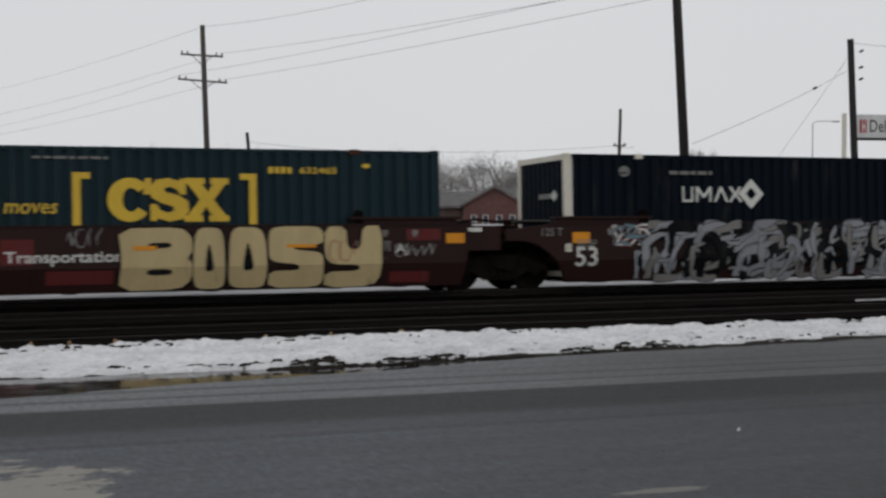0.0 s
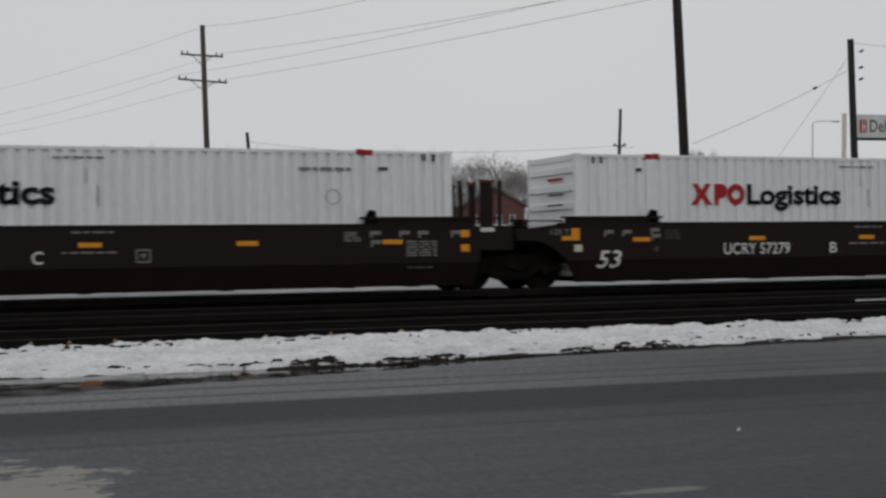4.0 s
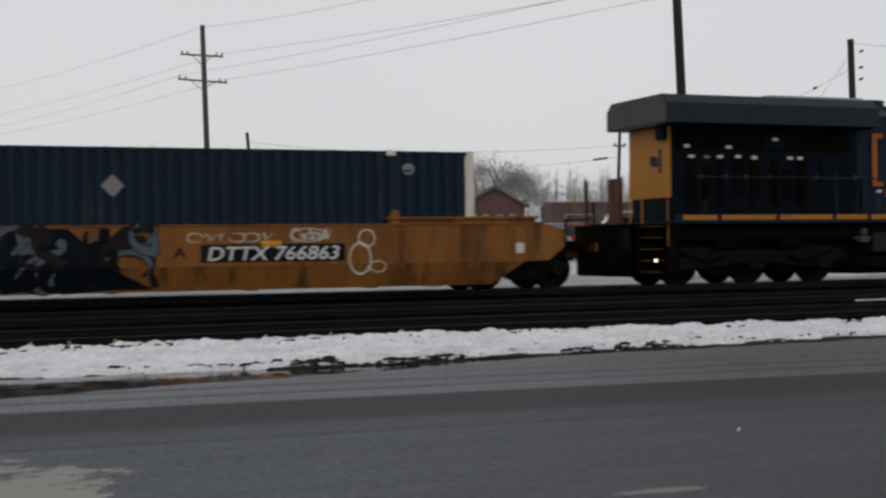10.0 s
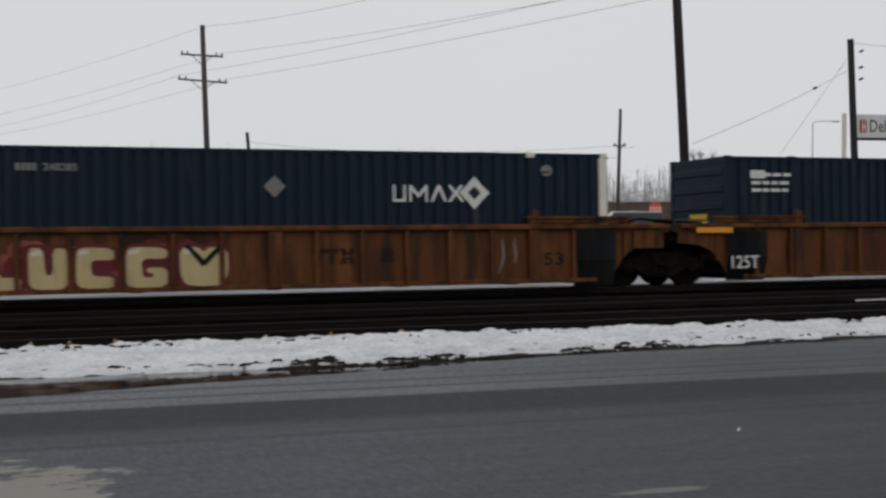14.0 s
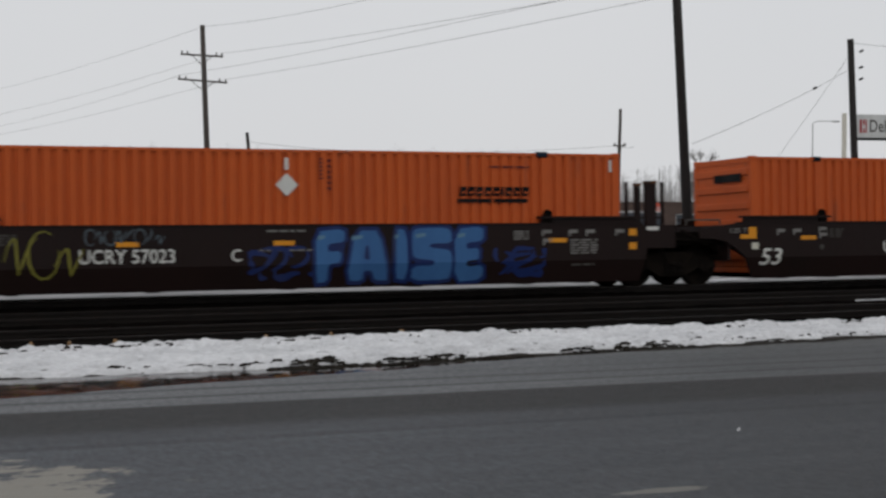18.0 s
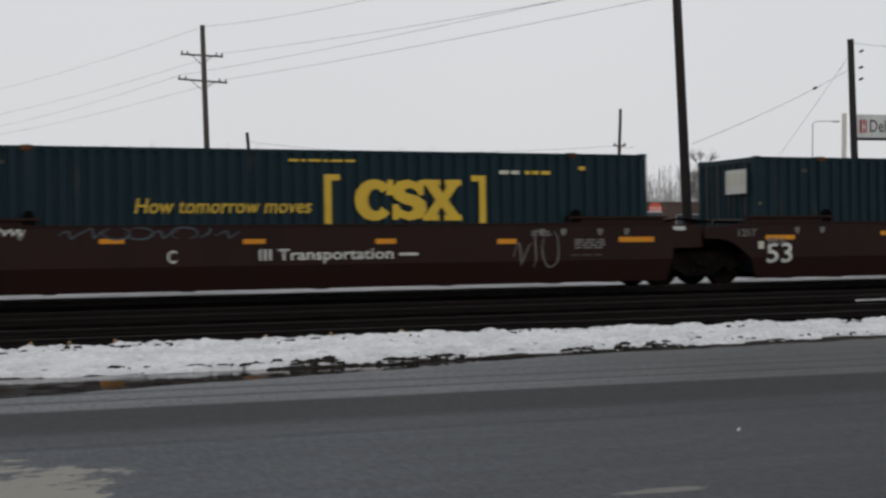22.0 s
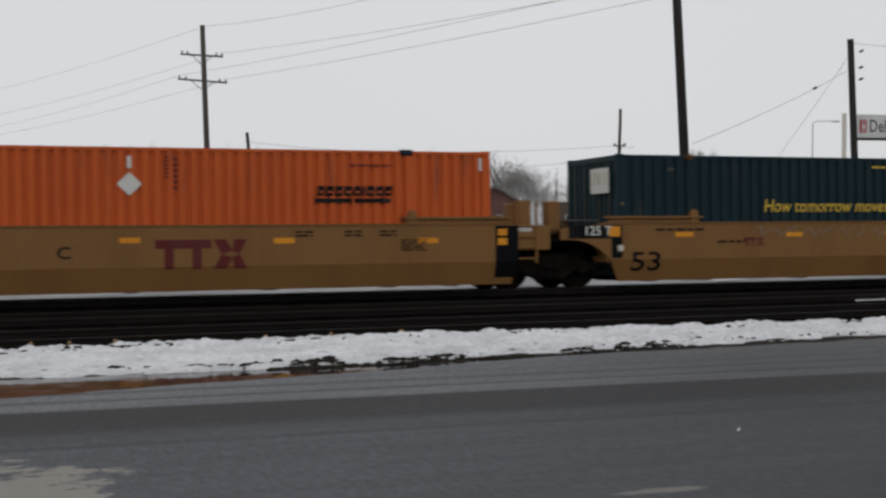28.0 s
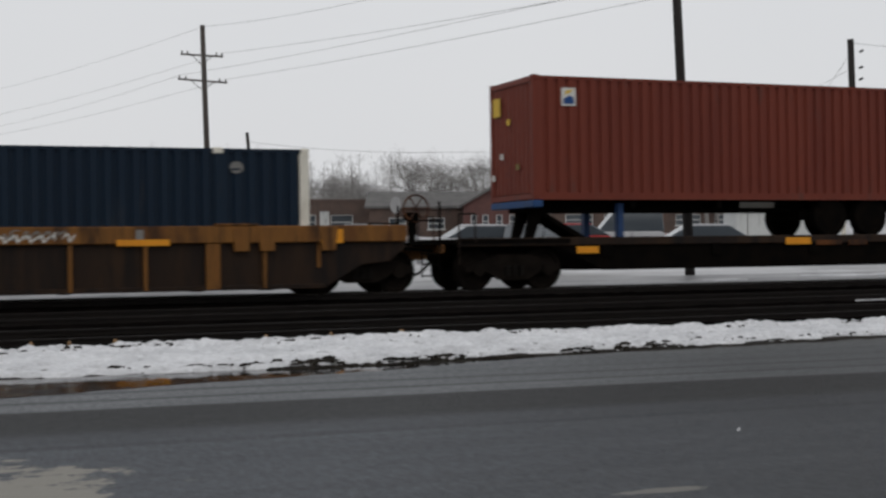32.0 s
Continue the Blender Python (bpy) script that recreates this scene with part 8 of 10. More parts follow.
stencils(LOADS["LC"], 12.7, 13.3, 2.58, 2.76, -1.301, 1, YELLOW)


def navy_marks(key, x=3.1, small=True, body=None):
    """Five slanted bars and an open diamond."""
    box, y = LOADS[key], -1.301
    z0, z1 = 2.02, 2.39
    s = Shape()
    w = 0.055
    s.flat([(x, z0), (x + 0.30, z0), (x + 0.30, z1), (x + 0.30 - w, z1), (x + 0.30 - w, z0 + w), (x + w, z0 + w), (x + w, z1), (x, z1)], y)
    part("mark_trough", s, CHALK, box)
    part("mark_zigzag", Shape().flat([(x + 0.38, z0), (x + 0.44, z0), (x + 0.44, z1 - 0.12), (x + 0.60, z0 + 0.08), (x + 0.76, z1 - 0.12), (x + 0.76, z0), (x + 0.82, z0), (x + 0.82, z1), (x + 0.76, z1), (x + 0.60, z0 + 0.18), (x + 0.44, z1), (x + 0.38, z1)], y), CHALK, box)
    part("mark_peak", Shape().flat([(x + 0.88, z0), (x + 0.95, z0), (x + 1.09, z1 - 0.10), (x + 1.22, z0), (x + 1.29, z0), (x + 1.12, z1), (x + 1.05, z1)], y), CHALK, box)
    part("mark_cross", Shape().flat([(x + 1.30, z0), (x + 1.38, z0), (x + 1.50, z0 + 0.15), (x + 1.62, z0), (x + 1.70, z0), (x + 1.55, z0 + 0.19), (x + 1.68, z1), (x + 1.60, z1), (x + 1.50, z0 + 0.24), (x + 1.39, z1), (x + 1.31, z1), (x + 1.44, z0 + 0.19)], y), CHALK, box)
    c, m, r = x + 1.95, 2.22, 0.37
    part("mark_diamond", ring(Shape(), c, m, r, r, 0.42, y, 4), CHALK, box, "open white diamond")
    for a in (45, 135, 225, 315):
        q = 0.19
        part("mark_gap", Shape().flat(ring_points(c + q * math.cos(radians(a)) * 1.42, m + q * math.sin(radians(a)) * 1.42, 0.028, 0.028, 8), y - 0.002), NAVY, box)
    if small:
        part("placard", Shape().flat(ring_points(8.12, 2.34, 0.24, 0.24, 4), y), ASH, box, "grey diamond placard")
    if key in SERIALS:
        serial(box, 2.82, 4.02, 2.64, 2.79, y, SERIALS[key], ASH)
    else:
        stencils(box, 2.8, 4.0, 2.64, 2.79, y, 1, ASH)
    for e in (1.57, 14.56):
        part("round_mark", Shape().flat(ring_points(e, 2.74, 0.15, 0.13, 12), y), ASH, box)
        bar(box, e - 0.13, e + 0.08, 2.68, 2.72, y - 0.002, NAVY, "stencil")
    # small mark on the leading end
    part("end_mark", Shape().prism([(-0.75, 2.12), (0.05, 2.12), (0.05, 2.24), (-0.75, 2.24)], -0.024, -0.018, "x"), ASH, box)
    part("end_mark", Shape().prism([(-0.95, 2.18), (-0.78, 2.04), (-0.61, 2.18), (-0.78, 2.32)], -0.026, -0.019, "x"), CHALK, box)


navy_marks("B", 3.15, small=False)
navy_marks("H", small=False)
navy_marks("J", 3.2)
navy_marks("M", 10.8)
navy_marks("AD", small=False)
navy_marks("AE")


def white_marks(key):
    box, y = LOADS[key], -1.301
    z0, z1 = 1.95, 2.46
    part("red_mark", Shape().flat([(3.12, z0), (3.30, z0), (3.42, 2.12), (3.55, z0), (3.73, z0), (3.52, 2.21), (3.70, z1), (3.53, z1), (3.43, 2.30), (3.32, z1), (3.15, z1), (3.34, 2.21)], y), CRIMSON, box)
    part("red_mark", Shape().flat([(3.78, z0), (3.91, z0), (3.91, 2.10), (4.05, 2.12), (4.13, 2.2), (4.15, 2.35), (4.08, 2.44), (3.95, z1), (3.78, z1)], y), CRIMSON, box)
    part("red_mark", ring(Shape(), 4.40, (z0 + z1) / 2, 0.25, 0.26, 0.45, y), CRIMSON, box)
    word(box, "Logistics", 4.72, 7.52, 1.80, z1, y, COAL, fat=0.035)
    stencils(box, 7.48, 8.52, 2.87, 2.95, y, 1, ASH)
    serial(box, 12.6, 13.76, 2.66, 2.79, y, "422006", ASH) if key == "D" else stencils(box, 12.6, 13.76, 2.66, 2.79, y, 1, ASH)
    part("round_mark", ring(Shape(), 13.35, 2.12, 0.17, 0.17, 0.9, y, 16), ASH, box)
    bar(box, 8.35, 8.38, 1.9, 2.35, y, ASH, "scrape")
    bar(box, 8.12, 8.14, 2.4, 2.7, y, ASH, "scrape")
    bar(box, 14.4, 14.62, 2.70, 2.78, y, GALV, "stencil")
    bar(box, 1.62, 1.78, 2.74, 2.82, y, GALV, "stencil")
    for x in (0.45, 0.66, 15.45, 15.66):
        bar(box, x, x + 0.07, 2.92, 3.08, y, GALV, "stencil")
    for x in (2.18, 13.98):
        part("lifting_mark", Shape().box(x - 0.08, x + 0.08, -1.315, -1.20, 3.05, 3.17), CRIMSON, box, "red lifting casting", bevel=0.01)
    for z, h, m in ((2.55, 0.07, CRIMSON), (2.20, 0.04, GALV), (1.95, 0.04, GALV)):
        part("end_mark", Shape().prism([(-0.7, z), (0.1, z), (0.1, z + h), (-0.7, z + h)], -0.026, -0.02, "x"), m, box)


for key in ("C", "D", "E", "E2"):
    white_marks(key)


def blue_marks(key):
    box, y = LOADS[key], -1.301
    part("mark_hexagon", Shape().flat([(2.72, 1.98), (3.7, 1.98), (4.05, 2.36), (3.7, 2.75), (2.72, 2.75), (2.42, 2.36)], y), paint("faded_grey_mark_" + key.lower(), (0.13, 0.17, 0.24)), box)
    part("mark_diamond", Shape().flat([(2.43, 2.36), (2.72, 1.98), (3.13, 2.36), (2.72, 2.75)], y - 0.003), CHALK, box)
    bar(box, 7.80, 8.30, 2.60, 2.98, y, CHALK, "white_panel")
    stencils(box, 12.9, 13.7, 2.67, 2.80, y, 1, CHALK)
    # two words as plain blocks: the orange one in plain blocks
    x = 5.14
    for w, hi, m, kind in ((0.44, 2.14, CORAL, 1), (0.36, 1.98, CORAL, 2), (0.34, 1.98, CORAL, 4), (0.30, 1.98, CORAL, 3), (0.36, 1.98, CORAL, 5)):
        z0 = 1.50
        h = hi - z0
        t = 0.11
        if kind == 4:
            arc = [radians(50 + 260 * k / 16) for k in range(17)]
            part("word_block", Shape().add([(x + w / 2 + r * w * math.cos(q), y, z0 + h / 2 + r * h * math.sin(q)) for r in (0.5, 0.26) for q in arc], [(k, k + 1, 18 + k, 17 + k) for k in range(16)]), m, box)
        elif kind == 5:
            part("word_block", Shape().flat([(x, z0), (x + t, z0), (x + t, z0 + h * 0.38), (x + w * 0.45, z0 + h * 0.38), (x + w - t, z0), (x + w, z0), (x + w * 0.72, z0 + h * 0.42), (x + w, z0 + h * 0.6), (x + w, z0 + h * 0.88), (x + w * 0.85, hi), (x, hi)], y), m, box)
        elif kind == 1:
            part("word_block", Shape().flat([(x, z0), (x + t, z0), (x + t, z0 + h * 0.4), (x + w, z0 + h * 0.45), (x + w, hi), (x, hi)], y), m, box)
        elif kind == 2:
            part("word_block", Shape().flat([(x, z0), (x + t, z0), (x + w / 2, z0 + h * 0.6), (x + w - t, z0), (x + w, z0), (x + w / 2 + 0.05, hi), (x + w / 2 - 0.05, hi)], y), m, box)
        elif kind == 3:
            part("word_block", Shape().flat([(x, z0), (x + w, z0), (x + w, z0 + h * 0.2), (x + t, z0 + h * 0.2), (x + t, z0 + h * 0.42), (x + w * 0.8, z0 + h * 0.42), (x + w * 0.8, z0 + h * 0.58), (x + t, z0 + h * 0.58), (x + t, z0 + h * 0.8), (x + w, z0 + h * 0.8), (x + w, hi), (x, hi)], y), m, box)
        x += w + 0.03
    word(box, "S", 7.20, 7.60, 1.50, 2.14, y, CHALK, fat=0.03)
    word(box, "TACKTRAIN", 7.65, 10.90, 1.50, 1.98, y, CHALK, fat=0.035)
    word(box, "53", 1.0, 1.42, 2.20, 2.56, y, CHALK)
    bar(box, 0.97, 1.42, 1.72, 2.08, y, CHALK, "white_panel")
    for z0, z1, w, m in ((2.15, 2.5, 0.35, CHALK), (1.65, 2.0, 0.5, CHALK), (1.45, 1.58, 0.6, CHALK)):
        part("end_mark", Shape().prism([(-0.7, z0), (-0.7 + w, z0), (-0.7 + w, z1), (-0.7, z1)], -0.026, -0.02, "x"), m, box)


part("end_bay", Shape().box(14.24, 15.90, -1.306, -1.297, 1.30, 3.05), paint("deep_navy_bay_paint", (0.0055, 0.0105, 0.036), (0.005, 0.009, 0.018)), LOADS["F"], "dark navy end bay")
for key in ("F", "S", "AC"):
    blue_marks(key)


def orange_marks(key, dx=0.0, high=False):
    box, y = LOADS[key], -1.301
    x, z = (10.76, 2.63) if high else (12.05 + dx, 2.15)
    for i, w in enumerate((0.16, 0.17, 0.17, 0.18, 0.17, 0.06, 0.18, 0.17, 0.17)):
        part("word_block", Shape().flat([(x, z), (x + w, z), (x + w + 0.03, z + 0.21), (x + 0.03, z + 0.21)], y), COAL, box)
        if w > 0.1:
            part("word_gap", Shape().flat([(x + 0.06, z + 0.06), (x + w - 0.02, z + 0.06), (x + w - 0.01, z + 0.10), (x + 0.07, z + 0.10)], y - 0.002), ORANGE, box)
        x += w + 0.035
    x = 10.74 if high else 12.0 + dx
    for a, b in ((0.0, 0.85), (0.90, 1.74)):
        bar(box, x + a, x + b, z - 0.15, z - 0.06, y, COAL, "underline")
    if not high:
        part("placard", Shape().flat(ring_points(8.06 + dx, 2.38, 0.25, 0.25, 4), y), CHALK, box, "white diamond placard")
        bar(box, 8.02 + dx, 8.10 + dx, 2.70, 2.96, y, CHALK, "white_dash")
        bar(box, 15.86, 15.93, 2.72, 3.0, y, CHALK, "white_dash")
        for a, z0, z1 in ((8.78, 2.48, 2.98), (8.97, 2.24, 2.96)):
            stencils(box, a + dx, a + dx + 0.08, z0, z1, y, 6, WINE)
        stencils(box, 12.8 + dx, 13.8 + dx, 2.77, 2.85, y, 1, WINE)
        part("lifting_mark", Shape().box(13.98, 14.25, -1.318, -1.2, 3.05, 3.17), NAVY, box, "dark blue casting", bevel=0.01)
    else:
        for a, z0, z1 in ((3.27, 2.3, 2.86), (3.87, 2.0, 2.87)):
            stencils(box, a, a + 0.08, z0, z1, y, 6, WINE)
        part("placard", Shape().flat(ring_points(1.0, 2.0, 0.23, 0.23, 4), y), ASH, box, "grey diamond placard")
        for a in (0.55, 1.28, 14.42, 15.0, 15.65):
            bar(box, a, a + 0.07, 1.6, 3.0, y - 0.004, YELLOW, "yellow_band")
        stencils(box, 7.3, 8.6, 2.9, 2.96, y, 1, WINE)
    part("end_mark", Shape().prism([(-0.9, 2.55), (0.3, 2.55), (0.3, 2.75), (-0.9, 2.75)], -0.03, -0.021, "x"), COAL, box)


for key, dx in (("Q", 0.0), ("R", 0.1), ("AA", 0.0)):
    orange_marks(key, dx)
orange_marks("P", high=True)

box = LOADS["N"]
slab_mark(box, ((10.75, 11.62), (11.56, 12.38), (12.30, 13.25)), 1.62, 2.52, -1.301, [YELLOW] * 3)
word(box, "INTERMODAL", 10.8, 13.2, 1.36, 1.58, -1.301, YELLOW)
word(box, "53", 14.6, 14.85, 2.0, 2.18, -1.301, ASH)
for z in (2.62, 2.42, 2.24):
    stencils(box, 0.75, 1.9, z, z + 0.14, -1.301, 1, CHALK)
bar(box, 0.72, 1.15, 2.6, 2.8, -1.300, CHALK, "white_panel")
part("end_mark", Shape().prism([(-0.5, 1.5), (0.3, 1.5), (0.3, 1.75), (-0.5, 1.75)], -0.03, -0.021, "x"), YELLOW, box)

box = LOADS["AF"]
bar(box, 0.75, 1.12, 4.26, 4.68, -1.226, CHALK, "emblem_panel")
part("emblem_wave", Shape().flat([(0.80, 4.30), (1.07, 4.30), (1.07, 4.46), (0.95, 4.50), (0.80, 4.42)], -1.229), BLUE, box)
part("emblem_wave", Shape().flat([(0.84, 4.50), (1.0, 4.58), (1.05, 4.64), (0.86, 4.62)], -1.229), YELLOW, box)
part("end_label", Shape().prism([(0.55, 4.15), (0.95, 4.15), (0.95, 4.6), (0.55, 4.6)], -0.026, -0.02, "x"), YELLOW, box, "yellow label")
for py, z, m in ((0.0, 3.9, YELLOW), (0.4, 3.1, CHALK), (-0.5, 2.8, LIME), (0.9, 2.6, CHALK)):
    part("end_sticker", Shape().prism([(py, z), (py + 0.16, z), (py + 0.16, z + 0.14), (py, z + 0.14)], -0.026, -0.02, "x"), m, box)

# ---- marks on the cars ----
# the red-brown pair at the head
word(CARS["A"], "III Transportation", 6.44, 9.13, 0.71, 1.01, -1.507, CHALK, 0)
scribble(CARS["A"], 8.01, 8.76, 1.06, 1.48, -1.508, ASH, 1, 6, 0.02)
patch(CARS["A"], 6.74, 7.38, 0.74, 1.25, -1.505, WINE, "faded_paint")
patch(CARS["A"], 7.60, 8.93, 0.33, 0.61, -1.505, WINE, "faded_paint")
patch(CARS["A"], 14.88, 15.81, 0.24, 0.48, -1.505, WINE, "faded_paint")
patch(CARS["A"], 15.27, 16.08, 1.16, 1.41, -1.505, WINE, "faded_paint")
piece(CARS["A"], [("B", 9.02, 10.52), ("O", 10.56, 11.24), ("O", 11.28, 12.12), ("S", 12.16, 13.36), ("Y", 13.40, 14.70)], 0.17, 1.49, -1.507, CREAM, COAL, w=0.04, jitter=0.02)
scribble(CARS["A"], 13.5, 14.2, 0.7, 1.2, -1.527, SALMON, 19, 3, 0.012)
patch(CARS["A"], 9.32, 9.80, 1.01, 1.10, -1.527, AMBER, "reflective_stripe")
patch(CARS["A"], 12.55, 13.2, 1.03, 1.10, -1.527, AMBER, "reflective_stripe")
scribble(CARS["A"], 15.01, 15.94, 0.79, 1.10, -1.508, ASH, 2, 5, 0.02)
word(CARS["A"], "AJ", 15.01, 15.30, 0.83, 1.08, -1.507, CHALK, 0)
end_stencils(CARS["A"])
word(CARS["B"], "53", 0.15, 0.73, 0.52, 0.97, -1.507, CHALK, 0, bend=True)
word(CARS["B"], "125 T", -0.70, -0.17, 1.23, 1.41, -1.507, ASH, 0)
patch(CARS["B"], -0.11, 0.06, 0.86, 1.05, -1.506, PALE, "marking")
patch(CARS["B"], 0.08, 0.53, 1.06, 1.31, -1.506, AMBER, "reflective_stripe")
patch(CARS["B"], -3.06, -2.62, 1.09, 1.31, -1.506, AMBER, "reflective_stripe")
wildstyle(CARS["B"], 3.46, 8.53, 0.49, 1.45, -1.505, [COAL, COAL, INK], COAL, 14, 44)
wildstyle(CARS["B"], 1.77, 10.01, 0.21, 1.47, -1.542, [STEEL, STEEL, ASH, STEEL, COAL], COAL, 11, 78)
wildstyle(CARS["B"], 1.14, 2.44, 1.01, 1.47, -1.506, [CHALK, TEAL], WINE, 12, 14)
scribble(CARS["B"], 9.71, 10.47, 0.39, 0.65, -1.508, ASH, 3, 4, 0.02)
scribble(CARS["B"], 10.62, 11.39, 1.28, 1.44, -1.508, CHALK, 4, 4, 0.015)
patch(CARS["B"], 3.46, 3.91, 1.09, 1.19, -1.506, AMBER, "reflective_stripe")
patch(CARS["B"], 7.13, 7.31, 1.05, 1.16, -1.506, AMBER, "reflective_stripe")
patch(CARS["B"], 10.19, 10.62, 1.02, 1.13, -1.506, AMBER, "reflective_stripe")
patch(CARS["B"], 13.78, 14.19, 1.04, 1.15, -1.506, AMBER, "reflective_stripe")
word(CARS["B"], "A", 9.88, 10.07, 0.79, 1.02, -1.507, CHALK, 0)
word(CARS["B"], "AOK 55172", 11.51, 13.07, 0.75, 1.03, -1.507, CHALK, 0)
end_stencils(CARS["B"])
patch(CARS["B"], 16.65, 17.07, 0.99, 1.20, -1.506, AMBER, "reflective_stripe")
patch(CARS["B"], 17.08, 17.26, 0.91, 1.11, -1.506, PALE, "marking")
patch(CARS["B"], 17.49, 17.93, 0.98, 1.31, -1.506, ASH, "stencil_square")
patch(CARS["B"], 17.54, 17.88, 1.03, 1.26, -1.509, MAROON, "stencil_square")
patch(CARS["B"], 14.15, 14.89, 0.87, 0.95, -1.506, WINE, "faded_paint")
patch(CARS["B"], 14.09, 14.70, 0.54, 0.63, -1.506, WINE, "faded_paint")
# yellow single car
wildstyle(CARS["C"], -0.35, 0.83, 0.58, 1.33, -1.506, [SLATE, SLATE, INK], COAL, 21, 16)
wildstyle(CARS["C"], 0.83, 2.06, 0.66, 1.35, -1.506, [SLATE, ASH], SLATE, 22, 9)
patch(CARS["C"], 1.99, 4.18, 0.77, 1.00, -1.506, COAL, "black_panel")
word(CARS["C"], "DTTX 652359", 2.04, 4.13, 0.78, 0.97, -1.51, CHALK, 0.2)
patch(CARS["C"], 1.22, 1.65, 0.87, 0.98, -1.506, AMBER, "reflective_stripe")
patch(CARS["C"], 4.32, 4.78, 0.83, 0.94, -1.506, AMBER, "reflective_stripe")
patch(CARS["C"], 12.06, 12.52, 0.73, 0.85, -1.506, AMBER, "reflective_stripe")
patch(CARS["C"], 14.52, 14.94, 0.69, 0.82, -1.506, AMBER, "reflective_stripe")
scribble(CARS["C"], 5.30, 6.70, 0.48, 0.86, -1.508, COAL, 5, 8, 0.025)
scribble(CARS["C"], 10.01, 12.09, 0.50, 1.33, -1.508, ASH, 6, 14, 0.025)
scribble(CARS["C"], 3.45, 4.10, 0.74, 1.34, -1.508, SLATE, 7, 6, 0.02)
trade_blocks(CARS["C"], 7.38, 9.11, 0.42, 0.98, -1.506, WINE)
word(CARS["C"], "53", 15.18, 15.48, 0.73, 1.00, -1.507, COAL, 0)
patch(CARS["C"], -0.32, -0.13, 0.58, 0.78, -1.506, PALE, "marking")
patch(CARS["C"], -1.17, -0.73, 0.81, 1.05, -1.506, AMBER, "reflective_stripe")
patch(CARS["C"], -1.69, -1.19, 0.64, 1.36, -1.508, GOLD, "access_panel")
patch(CARS["C"], -1.60, -1.37, 1.03, 1.24, -1.511, IRON, "access_hole")
patch(CARS["C"], 16.78, 17.19, 0.81, 1.11, -1.506, AMBER, "reflective_stripe")
# brown three-unit car
brown_marks(CARS["D"], "UCRY 57279", "A", dx=-0.14)
brown_marks(CARS["E"], "UCRY 57279", "C", dx=0.08)
brown_marks(CARS["E2"], "UCRY 57279", "B", dx=0.05)
# ribbed yellow car
patch(CARS["F"], 11.17, 12.94, 0.67, 0.99, -1.386, COAL, "black_panel")
trade_blocks(CARS["F"], 11.29, 12.77, 0.70, 0.94, -1.39, PALE)
word(CARS["F"], "53", 13.29, 13.75, 0.74, 1.03, -1.386, COAL, 0)
patch(CARS["F"], 15.77, 15.99, 0.44, 0.69, -1.386, ASH, "marking")
patch(CARS["F"], 10.16, 10.93, 0.91, 1.13, -1.386, COAL, "old_stencil")
scribble(CARS["F"], 15.26, 15.64, 0.50, 0.75, -1.386, COAL, 8, 6, 0.02)
scribble(CARS["F"], 9.11, 9.63, 0.81, 1.10, -1.386, COAL, 9, 4, 0.015)
patch(CARS["F"], 10.45, 10.93, 1.35, 1.48, -1.538, AMBER, "reflective_stripe")
patch(CARS["F"], 17.36, 17.89, 1.31, 1.44, -1.538, AMBER, "reflective_stripe")
# low yellow car
patch(CARS["G"], 2.55, 5.03, 0.81, 1.02, -1.506, COAL, "black_panel")
word(CARS["G"], "DTTX 475916", 2.65, 4.92, 0.83, 1.00, -1.51, CHALK, 0.2)
patch(CARS["G"], 7.11, 7.57, 0.86, 0.98, -1.506, AMBER, "reflective_stripe")
patch(CARS["G"], 9.32, 9.84, 0.83, 0.95, -1.506, AMBER, "reflective_stripe")
patch(CARS["G"], 14.27, 14.73, 0.76, 0.89, -1.506, AMBER, "reflective_stripe")
patch(CARS["G"], 16.80, 17.26, 0.80, 1.04, -1.506, AMBER, "reflective_stripe")
trade_blocks(CARS["G"], 9.91, 11.70, 0.47, 1.03, -1.506, WINE)
word(CARS["G"], "53", 14.95, 15.29, 0.52, 0.76, -1.507, COAL, 0, bend=True)
scribble(CARS["G"], 15.55, 15.98, 0.56, 0.75, -1.508, COAL, 31, 4, 0.02)
patch(CARS["G"], 5.07, 5.62, 0.87, 1.00, -1.506, YELLOW, "pale_patch")
scribble(CARS["G"], 6.18, 8.96, 0.69, 1.16, -1.508, WINE, 32, 10, 0.02)
# yellow three-unit car with murals
patch(CARS["H"], 3.12, 6.34, 0.73, 1.09, -1.506, COAL, "black_panel")
word(CARS["H"], "DTTX 766863", 3.29, 6.18, 0.75, 1.03, -1.51, CHALK, 0.2)
word(CARS["H"], "B", 6.72, 6.96, 0.81, 1.05, -1.507, COAL, 0)
scribble(CARS["H"], 6.29, 6.92, 0.97, 1.48, -1.508, COAL, 41, 6, 0.02)
scribble(CARS["H"], 7.31, 7.56, 0.78, 1.02, -1.508, WINE, 42, 4, 0.012)
stencils(CARS["H"], 7.0, 8.1, 0.92, 1.12, -1.507, 2, WINE)
patch(CARS["H"], 10.95, 14.93, 0.44, 1.43, -1.506, COAL, "black_panel")
speckles(CARS["H"], 9.12, 10.35, 0.26, 1.30, -1.505, [CREAM, YELLOW], 47, 26, 0.16)
word(CARS["H"], "A", 9.52, 10.99, 0.27, 1.36, -1.513, COAL, 0.12, 0.08, 0.05, "spray_outline", bend=True)
word(CARS["H"], "A", 9.57, 10.99, 0.27, 1.36, -1.517, SLATE, 0.12, 0.08, name="spray_lettering", bend=True)
